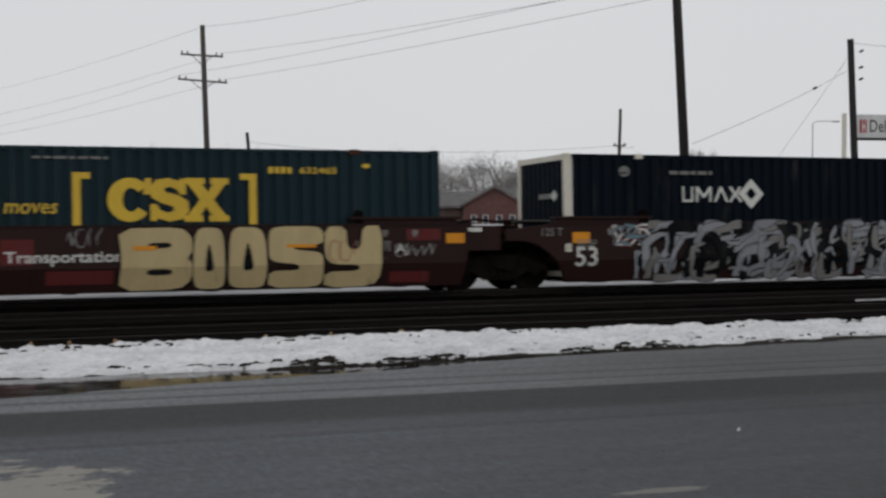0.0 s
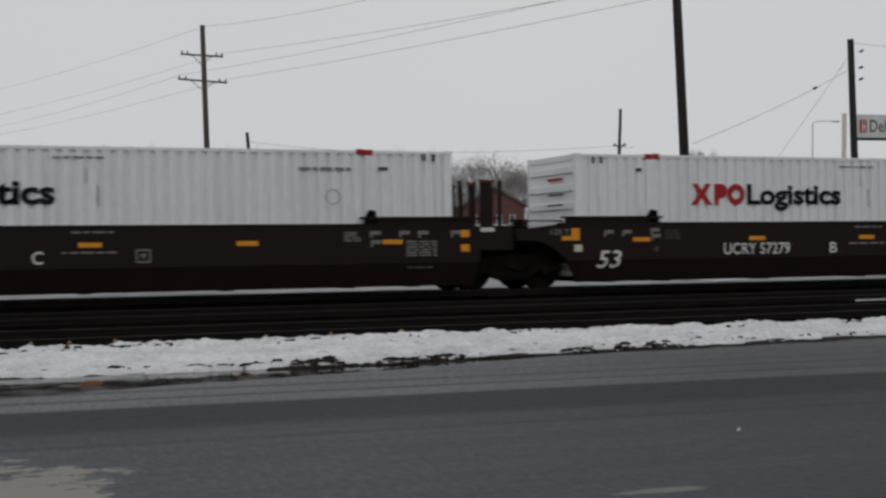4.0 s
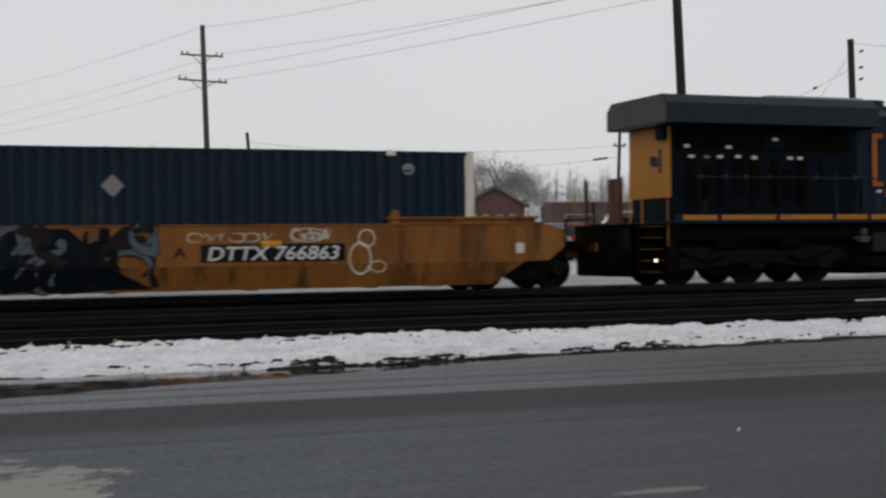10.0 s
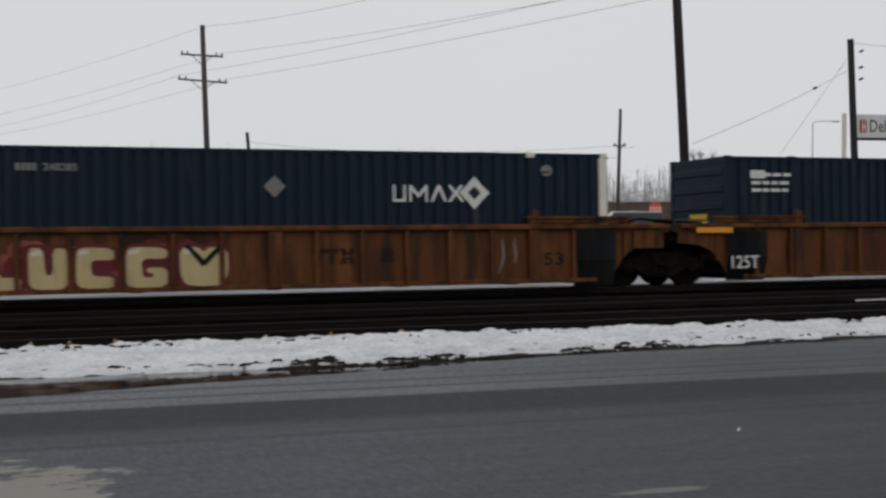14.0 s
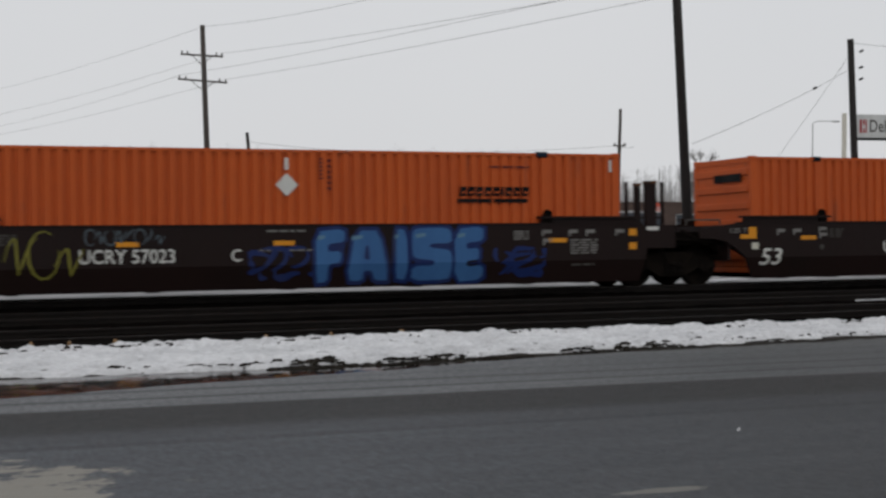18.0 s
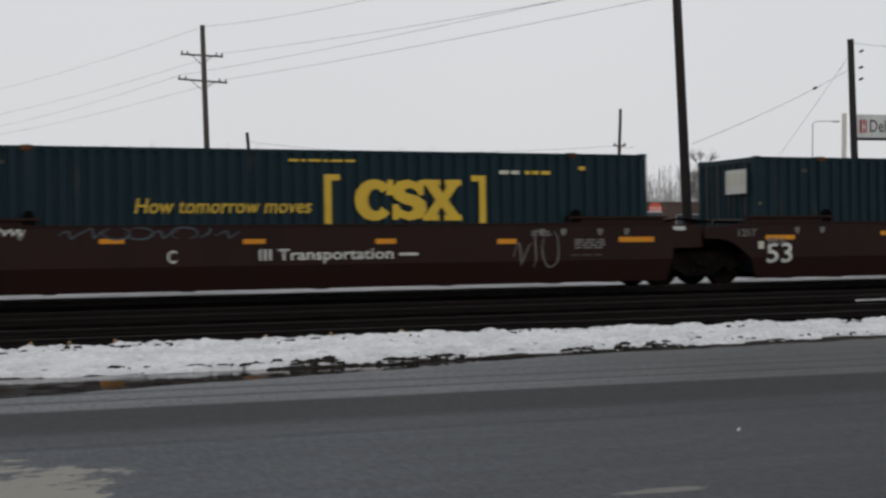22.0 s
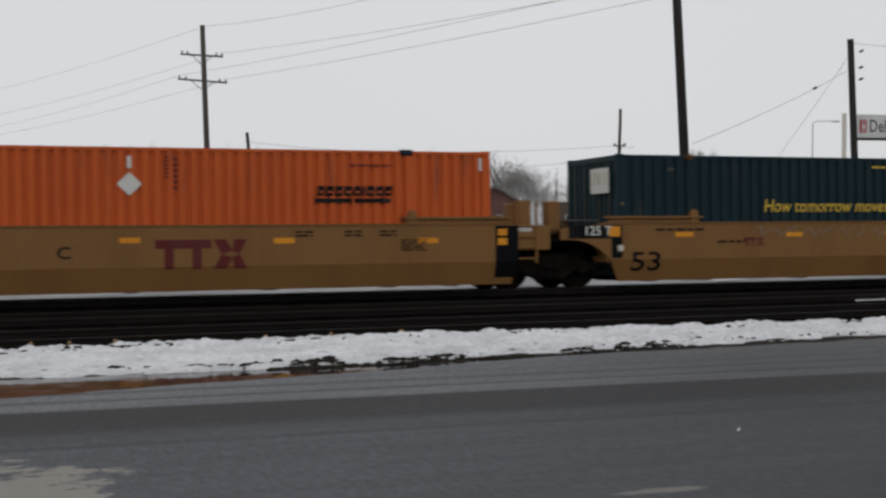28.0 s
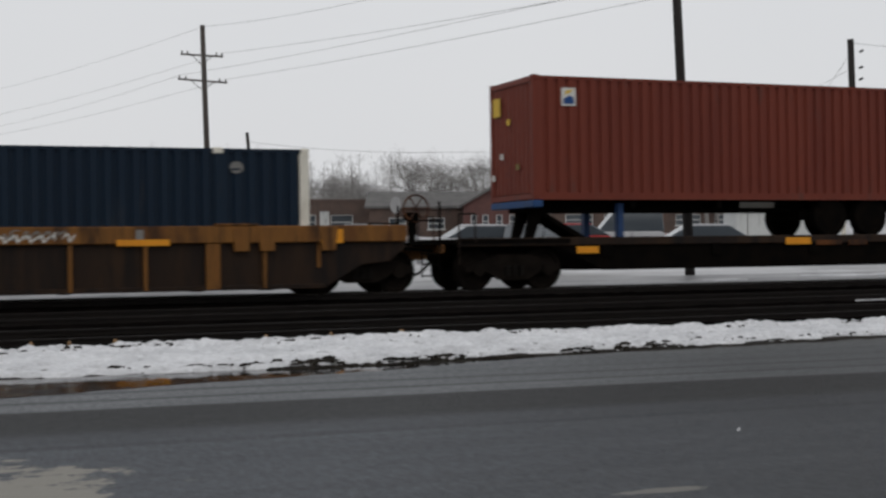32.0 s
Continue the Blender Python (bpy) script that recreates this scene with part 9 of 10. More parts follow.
piece(CARS["H"], [("T", 11.05, 11.75), ("E", 11.82, 12.62), ("A", 12.62, 13.62), ("M", 13.66, 14.82)], 0.72, 1.40, -1.508, STEEL, COAL, w=0.03, soft=0, jitter=0.0, shine=ASH)
speckles(CARS["H"], 7.56, 10.35, 0.27, 1.49, -1.5045, [CREAM, YELLOW], 43, 60)
speckles(CARS["H"], 14.49, 16.42, 0.14, 1.45, -1.5045, [CREAM, YELLOW], 44, 70)
patch(CARS["H"], 11.42, 14.79, 0.25, 0.42, -1.505, YELLOW, "cream_paint")
patch(CARS["H"], 11.11, 11.58, 1.09, 1.20, -1.506, AMBER, "reflective_stripe")
patch(CARS["H"], 14.39, 14.80, 1.05, 1.17, -1.506, AMBER, "reflective_stripe")
patch(CARS["H"], 16.08, 16.73, 0.34, 1.48, -1.506, COAL, "black_panel")
patch(CARS["H"], 16.12, 16.35, 1.13, 1.39, -1.506, AMBER, "reflective_stripe")
patch(CARS["H"], 16.13, 16.35, 0.83, 1.04, -1.506, AMBER, "reflective_stripe")
patch(CARS["I"], -0.28, 0.01, 0.68, 1.49, -1.506, COAL, "black_panel")
patch(CARS["I"], -1.27, -0.28, 1.16, 1.49, -1.506, COAL, "black_panel")
word(CARS["I"], "125 T", -0.98, -0.33, 1.25, 1.45, -1.51, CHALK, 0)
patch(CARS["I"], -0.53, -0.05, 1.10, 1.43, -1.509, AMBER, "reflective_stripe")
patch(CARS["I"], -0.22, -0.04, 0.85, 1.04, -1.509, PALE, "marking")
word(CARS["I"], "53", 0.24, 1.00, 0.36, 0.81, -1.507, COAL, 0, bend=True)
patch(CARS["I"], 1.06, 8.64, 0.17, 1.49, -1.505, SKY_SPRAY, "spray_background", "light blue spray background")
piece(CARS["I"], [("D", 1.06, 1.92), ("R", 1.98, 2.72), ("I", 2.84, 3.40), ("B", 3.66, 4.58), ("B", 4.82, 5.46), ("L", 5.62, 6.24), ("E", 6.60, 7.36), ("R", 7.66, 8.52)], 0.22, 1.45, -1.508, BLOOD, INK, STEEL, 0.05, 0.025, soft=0)
patch(CARS["I"], 3.14, 3.61, 1.13, 1.24, -1.565, AMBER, "reflective_stripe")
patch(CARS["I"], 5.93, 6.37, 1.10, 1.22, -1.565, AMBER, "reflective_stripe")
trade_blocks(CARS["I"], 8.64, 10.54, 0.62, 1.19, -1.506, WINE)
piece(CARS["I"], [("S", 10.60, 11.72), ("A", 11.86, 12.72), ("T", 12.66, 13.42), ("S", 13.46, 14.56)], 0.20, 1.40, -1.507, COAL, COAL, CREAM, 0.03, 0.08, lean=0.25, jitter=0.10)
patch(CARS["I"], 4.69, 5.18, 1.13, 1.23, -1.535, AMBER, "reflective_stripe")
patch(CARS["I"], 7.90, 8.36, 1.10, 1.20, -1.535, AMBER, "reflective_stripe")
patch(CARS["I"], 11.07, 11.55, 1.07, 1.18, -1.535, AMBER, "reflective_stripe")
patch(CARS["I"], 14.24, 14.62, 1.04, 1.15, -1.535, AMBER, "reflective_stripe")
patch(CARS["I"], 16.04, 16.73, 0.29, 1.47, -1.506, COAL, "black_panel")
patch(CARS["I"], 16.09, 16.35, 1.13, 1.37, -1.506, AMBER, "reflective_stripe")
patch(CARS["I"], 16.09, 16.35, 0.83, 1.01, -1.506, AMBER, "reflective_stripe")
wildstyle(CARS["I"], 14.76, 15.79, 0.55, 1.08, -1.5055, [PALE, CREAM, GOLD], GOLD, 52, 8)
patch(CARS["J"], -0.28, 0.03, 0.68, 1.48, -1.506, COAL, "black_panel")
patch(CARS["J"], -1.41, -0.28, 1.16, 1.48, -1.506, COAL, "black_panel")
word(CARS["J"], "125 T", -0.99, -0.33, 1.22, 1.42, -1.51, CHALK, 0)
patch(CARS["J"], -0.26, -0.05, 0.83, 1.04, -1.509, PALE, "marking")
word(CARS["J"], "53", 0.24, 1.03, 0.35, 0.82, -1.507, COAL, 0, bend=True)
painted("spray_background", Shape().flat([(2.3, 0.2), (8.9, 0.2), (8.1, 0.62), (7.2, 1.46), (3.4, 1.47), (3.1, 1.1), (2.5, 0.9)], -1.5045), INK, CARS["J"], "dark blue-black spray ground", bend=True)
wildstyle(CARS["J"], 2.12, 8.92, 0.23, 1.47, -1.506, [COAL, COAL, SLATE, SLATE, BROWN], INK, 53, 44)
patch(CARS["J"], 1.46, 1.94, 1.14, 1.26, -1.506, AMBER, "reflective_stripe")
patch(CARS["J"], 4.73, 5.20, 1.11, 1.23, -1.506, AMBER, "reflective_stripe")
patch(CARS["J"], 7.95, 8.40, 1.08, 1.21, -1.506, AMBER, "reflective_stripe")
patch(CARS["J"], 11.16, 11.60, 1.04, 1.18, -1.506, AMBER, "reflective_stripe")
patch(CARS["J"], 9.87, 13.01, 0.74, 1.11, -1.506, COAL, "black_panel")
word(CARS["J"], "DTTX 766863", 10.01, 12.88, 0.77, 1.07, -1.51, CHALK, 0.2)
word(CARS["J"], "A", 9.30, 9.57, 0.84, 1.06, -1.507, COAL, 0)
part("loop_tag", ring(ring(ring(Shape(), 13.35, 0.78, 0.26, 0.36, 0.88, -1.508), 13.5, 1.22, 0.2, 0.2, 0.85, -1.5085), 13.75, 0.6, 0.2, 0.13, 0.85, -1.509), PALE, CARS["J"], "pale looped tag")
part("loop_tag", ring(ring(Shape(), 12.2, 1.30, 0.42, 0.15, 0.88, -1.508), 12.3, 1.28, 0.25, 0.07, 0.8, -1.5085), PALE, CARS["J"])
scribble(CARS["J"], 11.82, 12.69, 1.13, 1.46, -1.508, PALE, 55, 7, 0.015)
patch(CARS["J"], 17.07, 17.27, 0.85, 1.08, -1.506, PALE, "marking")
scribble(CARS["J"], 9.60, 11.39, 1.15, 1.36, -1.508, PALE, 56, 6, 0.012)
# spine car
wildstyle(CARS["UPS"], -0.58, 9.02, 0.22, 1.05, -1.306, [TEAL, SLATE, SLATE, MURK], SLATE, 61, 70, 0.9)
wildstyle(CARS["UPS"], 7.07, 9.03, 0.50, 1.10, -1.306, [TEAL, MURK, SLATE], MURK, 66, 30, 0.9)
piece(CARS["UPS"], [("D", 1.86, 3.16), ("N", 3.26, 4.88), ("E", 4.90, 6.10), ("K", 6.06, 7.60)], 0.26, 1.12, -1.368, PUTTY, COAL, SLATE, 0.05, 0.04, soft=2, lean=0.3, jitter=0.14, shine=TEAL, seed=5)
patch(CARS["UPS"], -0.24, 3.20, 0.79, 1.19, -1.392, PANEL_GOLD, "yellow_panel")
word(CARS["UPS"], "WRWK 70159", 0.58, 2.68, 0.86, 1.12, -1.396, COAL, 0, fat=0.03)
disc(CARS["UPS"], 2.82, 3.13, 0.85, 1.10, -1.396, COAL)
patch(CARS["UPS"], 3.50, 4.30, 0.86, 1.17, -1.392, PANEL_GOLD, "yellow_panel")
patch(CARS["UPS"], 5.60, 6.34, 1.02, 1.16, -1.384, PANEL_GOLD, "yellow_panel")
patch(CARS["UPS"], 5.63, 6.13, 0.81, 0.93, -1.384, AMBER, "reflective_stripe")
word(CARS["UPS"], "CHRISTMAS", -1.80, 0.50, 0.30, 0.61, -1.372, SKY_SPRAY, 0.1, fat=0.05)
scribble(CARS["UPS"], 0.55, 2.21, 0.26, 0.56, -1.372, SLATE, 63, 8, 0.02)
scribble(CARS["UPS"], -2.57, -0.33, 0.58, 1.10, -1.372, PINK, 62, 8, 0.035)
patch(CARS["UPS"], -2.54, -0.39, 0.23, 0.40, -1.378, PANEL_GOLD, "yellow_panel")
patch(CARS["UPS"], -3.39, -2.92, 0.74, 0.95, -1.378, AMBER, "reflective_stripe")
patch(CARS["UPS"], 8.33, 8.79, 0.86, 0.99, -1.355, AMBER, "reflective_stripe")
patch(CARS["UPS"], 11.23, 11.66, 0.82, 0.95, -1.355, AMBER, "reflective_stripe")
patch(CARS["UPS"], 14.43, 14.89, 0.78, 0.97, -1.35, AMBER, "reflective_stripe")
patch(CARS["UPS"], 10.96, 11.52, 1.06, 1.21, -1.35, PANEL_GOLD, "yellow_panel")
wildstyle(CARS["UPS"], 7.40, 11.41, 0.35, 1.16, -1.346, [RUST, SOOT, MURK], SOOT, 64, 16)
# rusty ribbed three-unit car
tumbled(CARS["LC"], "H", 4.92, 5.69, 0.34, 1.02, -1.386, MOSS, COAL, 28)
tumbled(CARS["LC"], "U", 6.03, 6.66, 0.32, 1.00, -1.386, MOSS, COAL, -22)
tumbled(CARS["LC"], "M", 6.99, 7.69, 0.30, 0.99, -1.386, MOSS, COAL, 24)
tumbled(CARS["LC"], "E", 8.17, 8.90, 0.27, 0.98, -1.386, MOSS, COAL, -12)
tumbled(CARS["LC"], "N", 9.15, 9.90, 0.25, 0.97, -1.386, MOSS, COAL, 14)
word(CARS["LC"], "53", 14.36, 14.82, 0.55, 0.88, -1.386, COAL, 0)
patch(CARS["LC"], 15.00, 16.00, 0.21, 1.38, -1.508, COAL, "black_end_panel")
scribble(CARS["LC"], 3.98, 4.63, 0.19, 0.50, -1.386, CHALK, 71, 7, 0.02)
scribble(CARS["LC"], 10.18, 10.94, 0.19, 0.41, -1.386, ASH, 72, 6, 0.02)
patch(CARS["LC"], 2.10, 2.78, 0.74, 0.97, -1.386, COAL, "old_stencil")
patch(CARS["LC"], 2.86, 3.79, 0.75, 0.98, -1.386, COAL, "old_stencil")
scribble(CARS["LC"], 2.13, 3.77, 0.77, 0.94, -1.388, BROWN, 73, 9, 0.010)
speckles(CARS["LC"], 5.12, 9.95, 0.15, 1.12, -1.385, [CHALK], 74, 26, 0.02)
patch(CARS["M"], -0.02, 1.06, 0.18, 1.31, -1.508, COAL, "black_end_panel")
word(CARS["M"], "125T", 0.07, 0.84, 0.50, 0.78, -1.512, ASH, 0)
speckles(CARS["M"], 1.94, 6.90, 0.38, 1.06, -1.3855, [BLOOD, BLOOD, SALMON], 97, 90, 0.17)
piece(CARS["M"], [("L", 2.06, 2.88)], 0.24, 1.12, -1.405, CREAM, BLOOD, None, 0.075, soft=1, jitter=0.06, shine=PALE)
piece(CARS["M"], [("U", 3.02, 3.80)], 0.24, 1.12, -1.405, CREAM, BLOOD, None, 0.075, soft=1, jitter=0.06, shine=PALE)
piece(CARS["M"], [("C", 3.94, 4.70)], 0.24, 1.12, -1.405, CREAM, BLOOD, None, 0.075, soft=1, jitter=0.06, shine=PALE)
piece(CARS["M"], [("G", 4.93, 5.78)], 0.24, 1.12, -1.405, CREAM, BLOOD, None, 0.075, soft=1, jitter=0.06, shine=PALE)
piece(CARS["M"], [("Q", 6.03, 7.05)], 0.24, 1.12, -1.405, CREAM, BLOOD, None, 0.075, soft=1, jitter=0.06, shine=PALE)
painted("spray_grin", Shape().flat([(6.15, 1.10), (6.25, 1.12), (6.56, 0.80), (6.88, 1.12), (6.98, 1.08), (6.60, 0.68), (6.50, 0.68)], -1.425), COAL, CARS["M"])
trade_blocks(CARS["M"], 8.91, 9.88, 0.66, 1.00, -1.386, SOOT)
patch(CARS["M"], 10.47, 10.77, 0.68, 0.99, -1.386, SOOT, "old_stencil")
scribble(CARS["M"], 13.19, 13.89, 0.19, 1.18, -1.386, ASH, 75, 16, 0.03)
word(CARS["M"], "53", 14.43, 14.92, 0.56, 0.85, -1.386, COAL, 0)
patch(CARS["M"], 15.19, 16.25, 0.06, 1.39, -1.508, COAL, "black_end_panel")
patch(CARS["N"], -0.09, 1.03, 0.11, 1.32, -1.508, COAL, "black_end_panel")
word(CARS["N"], "125T", 0.01, 0.79, 0.40, 0.71, -1.512, CHALK, 0)
patch(CARS["N"], -0.99, 0.03, 1.27, 1.40, -1.538, AMBER, "reflective_stripe")
scribble(CARS["N"], 7.20, 9.96, 0.37, 1.42, -1.388, PALE, 76, 9, 0.03)
scribble(CARS["N"], 2.29, 5.60, 0.58, 1.22, -1.386, WINE, 77, 9, 0.02)
scribble(CARS["N"], 11.24, 13.41, 0.72, 1.00, -1.386, COAL, 78, 8, 0.02)
# low brown car
patch(CARS["O"], 14.26, 14.74, 1.04, 1.16, -1.506, AMBER, "reflective_stripe")
patch(CARS["O"], 16.27, 17.23, 1.05, 1.18, -1.506, AMBER, "reflective_stripe")
brown_marks(CARS["O"], "", "", False)
# brown car with bright murals
patch(CARS["P"], -0.44, 6.07, 0.30, 1.43, -1.505, LIME, "spray_background", "lime green spray background")
piece(CARS["P"], [("R", -0.30, 0.86), ("N", 0.92, 1.80), ("D", 1.84, 3.30), ("M", 3.36, 4.28), ("N", 4.26, 5.08)], 0.24, 1.44, -1.507, ROSE, COAL, PUTTY, 0.03, 0.04, soft=2, shine=PINK, jitter=0.08)
word(CARS["P"], "UCRY 57023", 3.66, 5.55, 0.76, 1.07, -1.56, CHALK, 0)
wildstyle(CARS["P"], 5.99, 6.49, 0.29, 1.49, -1.506, [CHALK, CHALK, ASH], COAL, 81, 9)
word(CARS["P"], "A", 6.77, 7.02, 0.78, 1.00, -1.507, CHALK, 0)
wildstyle(CARS["P"], 6.55, 7.63, 0.27, 0.94, -1.506, [STEEL, SLATE], CHALK, 82, 6)
wildstyle(CARS["P"], 11.55, 13.29, 0.26, 1.00, -1.506, [STEEL, SLATE], CHALK, 83, 9)
painted("spray_shade", Shape().flat([(6.5, 0.17), (7.4, 0.55), (8.2, 0.17)], -1.506), TEAL, CARS["P"], bend=True)
painted("spray_shade", Shape().flat([(11.4, 0.17), (11.7, 0.62), (12.9, 0.55), (13.2, 0.17)], -1.506), STEEL, CARS["P"], bend=True)
piece(CARS["P"], [("T", 7.15, 8.36), ("O", 8.38, 9.32), ("G", 9.34, 10.36), ("I", 10.50, 11.40)], 0.24, 1.44, -1.507, COBALT, PALE, None, 0.075, soft=2, lean=0.35, jitter=0.10, shine=SKY_SPRAY)
scribble(CARS["P"], 11.34, 12.53, 0.94, 1.43, -1.508, CHALK, 84, 8, 0.02)
patch(CARS["P"], 1.28, 1.55, 1.21, 1.33, -1.506, AMBER, "reflective_stripe")
patch(CARS["P"], 7.76, 8.12, 1.15, 1.27, -1.506, AMBER, "reflective_stripe")
patch(CARS["P"], 10.99, 11.37, 1.12, 1.25, -1.506, AMBER, "reflective_stripe")
patch(CARS["P"], 14.15, 14.61, 1.09, 1.22, -1.506, AMBER, "reflective_stripe")
brown_marks(CARS["P"], "", "", dx=-0.1)
brown_marks(CARS["Q"], "", "C", dx=-0.16)
word(CARS["Q"], "UCRY 57023", 3.68, 5.61, 0.74, 1.03, -1.507, CHALK, 0)
scribble(CARS["Q"], 2.24, 3.76, 0.40, 1.47, -1.508, OLIVE, 85, 16, 0.035)
scribble(CARS["Q"], 3.81, 5.40, 1.10, 1.46, -1.508, SLATE, 86, 9, 0.02)
piece(CARS["Q"], [("F", 8.60, 9.26), ("A", 9.34, 10.32), ("I", 10.40, 10.74), ("S", 10.82, 11.76), ("E", 11.85, 12.54)], 0.24, 1.45, -1.507, COBALT, DEEP, None, 0.085, soft=1, jitter=0.06, shine=SKY_SPRAY)
wildstyle(CARS["Q"], 7.19, 8.57, 0.39, 1.02, -1.506, [DEEP], DEEP, 87, 6)
wildstyle(CARS["Q"], 12.76, 14.05, 0.36, 0.95, -1.506, [DEEP], DEEP, 88, 7)
brown_marks(CARS["R"], "", "B", dx=-0.05, big=0.12)
word(CARS["R"], "UCRY 57023", 3.82, 5.72, 0.75, 1.02, -1.507, CHALK, 0)
scribble(CARS["R"], 5.24, 7.32, 1.17, 1.46, -1.508, OLIVE, 89, 14, 0.03)
scribble(CARS["R"], 5.85, 6.82, 0.71, 1.05, -1.508, OLIVE, 90, 4, 0.02)
piece(CARS["R"], [("G", 9.20, 9.72), ("R", 9.76, 10.28), ("A", 10.30, 10.86), ("P", 10.90, 11.36), ("H", 11.40, 11.98), ("I", 12.02, 12.26), ("K", 12.32, 12.92), ("S", 12.98, 13.66)], 0.22, 1.36, -1.507, SALMON, COAL, STEEL, 0.035, 0.05, soft=1, jitter=0.08)
speckles(CARS["R"], 9.26, 13.39, 0.32, 1.24, -1.525, [OLIVE], 91, 7, 0.09)
patch(CARS["R"], 17.62, 18.06, 1.24, 1.45, -1.506, AMBER, "reflective_stripe")
patch(CARS["R"], 17.61, 18.12, 0.88, 1.18, -1.506, ASH, "stencil_square")
# low ribbed yellow car
patch(CARS["S"], 2.86, 3.33, 0.97, 1.10, -1.538, AMBER, "reflective_stripe")
patch(CARS["S"], 6.53, 7.02, 0.98, 1.12, -1.538, AMBER, "reflective_stripe")
patch(CARS["S"], 12.77, 13.30, 1.01, 1.14, -1.538, AMBER, "reflective_stripe")
scribble(CARS["S"], 2.69, 4.84, 0.48, 0.71, -1.386, COAL, 92, 10, 0.02)
word(CARS["S"], "53", 7.05, 7.39, 0.42, 0.74, -1.386, SOOT, 0)
trade_blocks(CARS["S"], 10.64, 12.08, 0.40, 0.78, -1.386, SOOT)
patch(CARS["S"], 12.78, 13.13, 0.43, 0.69, -1.386, SOOT, "old_stencil")
# red-brown three-unit car
word(CARS["T"], "AOK 55250", 3.08, 5.00, 0.76, 1.05, -1.507, CHALK, 0)
word(CARS["T"], "B", 6.62, 6.83, 0.78, 1.02, -1.507, CHALK, 0)
word(CARS["V"], "AOK 55250", 11.17, 13.06, 0.76, 1.03, -1.507, CHALK, 0)
word(CARS["V"], "A", 9.50, 9.72, 0.77, 1.04, -1.507, CHALK, 0)
word(CARS["UU"], "III Transportation", 6.65, 9.65, 0.69, 1.00, -1.507, CHALK, 0)
word(CARS["UU"], "C", 4.72, 4.91, 0.73, 1.00, -1.507, CHALK, 0)
patch(CARS["UU"], 9.79, 10.24, 0.83, 0.89, -1.506, CHALK, "marking")
word(CARS["T"], "53", -0.11, 0.64, 0.49, 0.96, -1.507, CHALK, 0, bend=True)
word(CARS["UU"], "53", 0.04, 0.83, 0.50, 0.97, -1.507, CHALK, 0, bend=True)
word(CARS["V"], "53", 0.16, 0.91, 0.52, 1.01, -1.507, CHALK, 0, bend=True)
disc(CARS["T"], 7.07, 7.43, 0.73, 1.08, -1.507, ASH)
disc(CARS["V"], 8.69, 9.06, 0.73, 1.09, -1.507, ASH)
patch(CARS["T"], 2.70, 3.17, 1.14, 1.23, -1.506, AMBER, "reflective_stripe")
patch(CARS["T"], 5.86, 6.32, 1.10, 1.20, -1.506, AMBER, "reflective_stripe")
patch(CARS["T"], 9.01, 9.48, 1.07, 1.17, -1.506, AMBER, "reflective_stripe")
patch(CARS["T"], 11.99, 12.44, 1.04, 1.14, -1.506, AMBER, "reflective_stripe")
patch(CARS["T"], 15.30, 16.24, 1.11, 1.22, -1.506, AMBER, "reflective_stripe")
patch(CARS["UU"], 3.35, 3.85, 1.15, 1.25, -1.506, AMBER, "reflective_stripe")
patch(CARS["UU"], 6.31, 6.79, 1.12, 1.22, -1.506, AMBER, "reflective_stripe")
patch(CARS["UU"], 9.25, 9.72, 1.09, 1.20, -1.506, AMBER, "reflective_stripe")
patch(CARS["UU"], 12.15, 12.62, 1.06, 1.17, -1.506, AMBER, "reflective_stripe")
patch(CARS["UU"], 15.26, 16.20, 1.07, 1.19, -1.506, AMBER, "reflective_stripe")
patch(CARS["V"], 3.60, 4.06, 1.17, 1.28, -1.506, AMBER, "reflective_stripe")
patch(CARS["V"], 6.90, 7.38, 1.13, 1.25, -1.506, AMBER, "reflective_stripe")
patch(CARS["V"], 10.01, 10.48, 1.10, 1.22, -1.506, AMBER, "reflective_stripe")
patch(CARS["V"], 13.10, 13.55, 1.07, 1.19, -1.506, AMBER, "reflective_stripe")
patch(CARS["V"], 16.43, 17.25, 1.08, 1.22, -1.506, AMBER, "reflective_stripe")
patch(CARS["UU"], 0.04, 0.90, 1.10, 1.21, -1.506, AMBER, "reflective_stripe")
patch(CARS["V"], 0.13, 0.99, 1.09, 1.20, -1.506, AMBER, "reflective_stripe")
scribble(CARS["T"], 9.45, 11.84, 0.41, 1.44, -1.508, ASH, 93, 20, 0.022)
scribble(CARS["T"], 2.30, 3.34, 1.02, 1.49, -1.508, ASH, 94, 10, 0.015)
scribble(CARS["T"], 7.42, 8.14, 0.99, 1.42, -1.508, ASH, 95, 7, 0.015)
scribble(CARS["UU"], 12.54, 13.68, 0.46, 1.40, -1.508, ASH, 96, 14, 0.018)
scribble(CARS["UU"], 2.55, 6.23, 1.22, 1.49, -1.508, SLATE, 97, 8, 0.018)
scribble(CARS["V"], 4.06, 4.82, 0.82, 1.43, -1.508, ASH, 98, 9, 0.02)
scribble(CARS["V"], 5.29, 6.07, 1.17, 1.49, -1.508, SLATE, 99, 6, 0.02)
scribble(CARS["T"], -1.36, -0.17, 0.84, 1.34, -1.508, ASH, 100, 5, 0.015)
scribble(CARS["UU"], 1.27, 1.90, 1.30, 1.50, -1.508, CHALK, 101, 4, 0.02)
end_stencils(CARS["T"])
end_stencils(CARS["UU"])
end_stencils(CARS["V"])
patch(CARS["V"], 17.44, 17.95, 1.04, 1.38, -1.506, ASH, "stencil_square")
patch(CARS["V"], 17.51, 17.88, 1.09, 1.33, -1.509, MAROON, "stencil_square")
patch(CARS["V"], 17.11, 17.32, 0.87, 1.09, -1.506, PALE, "marking")
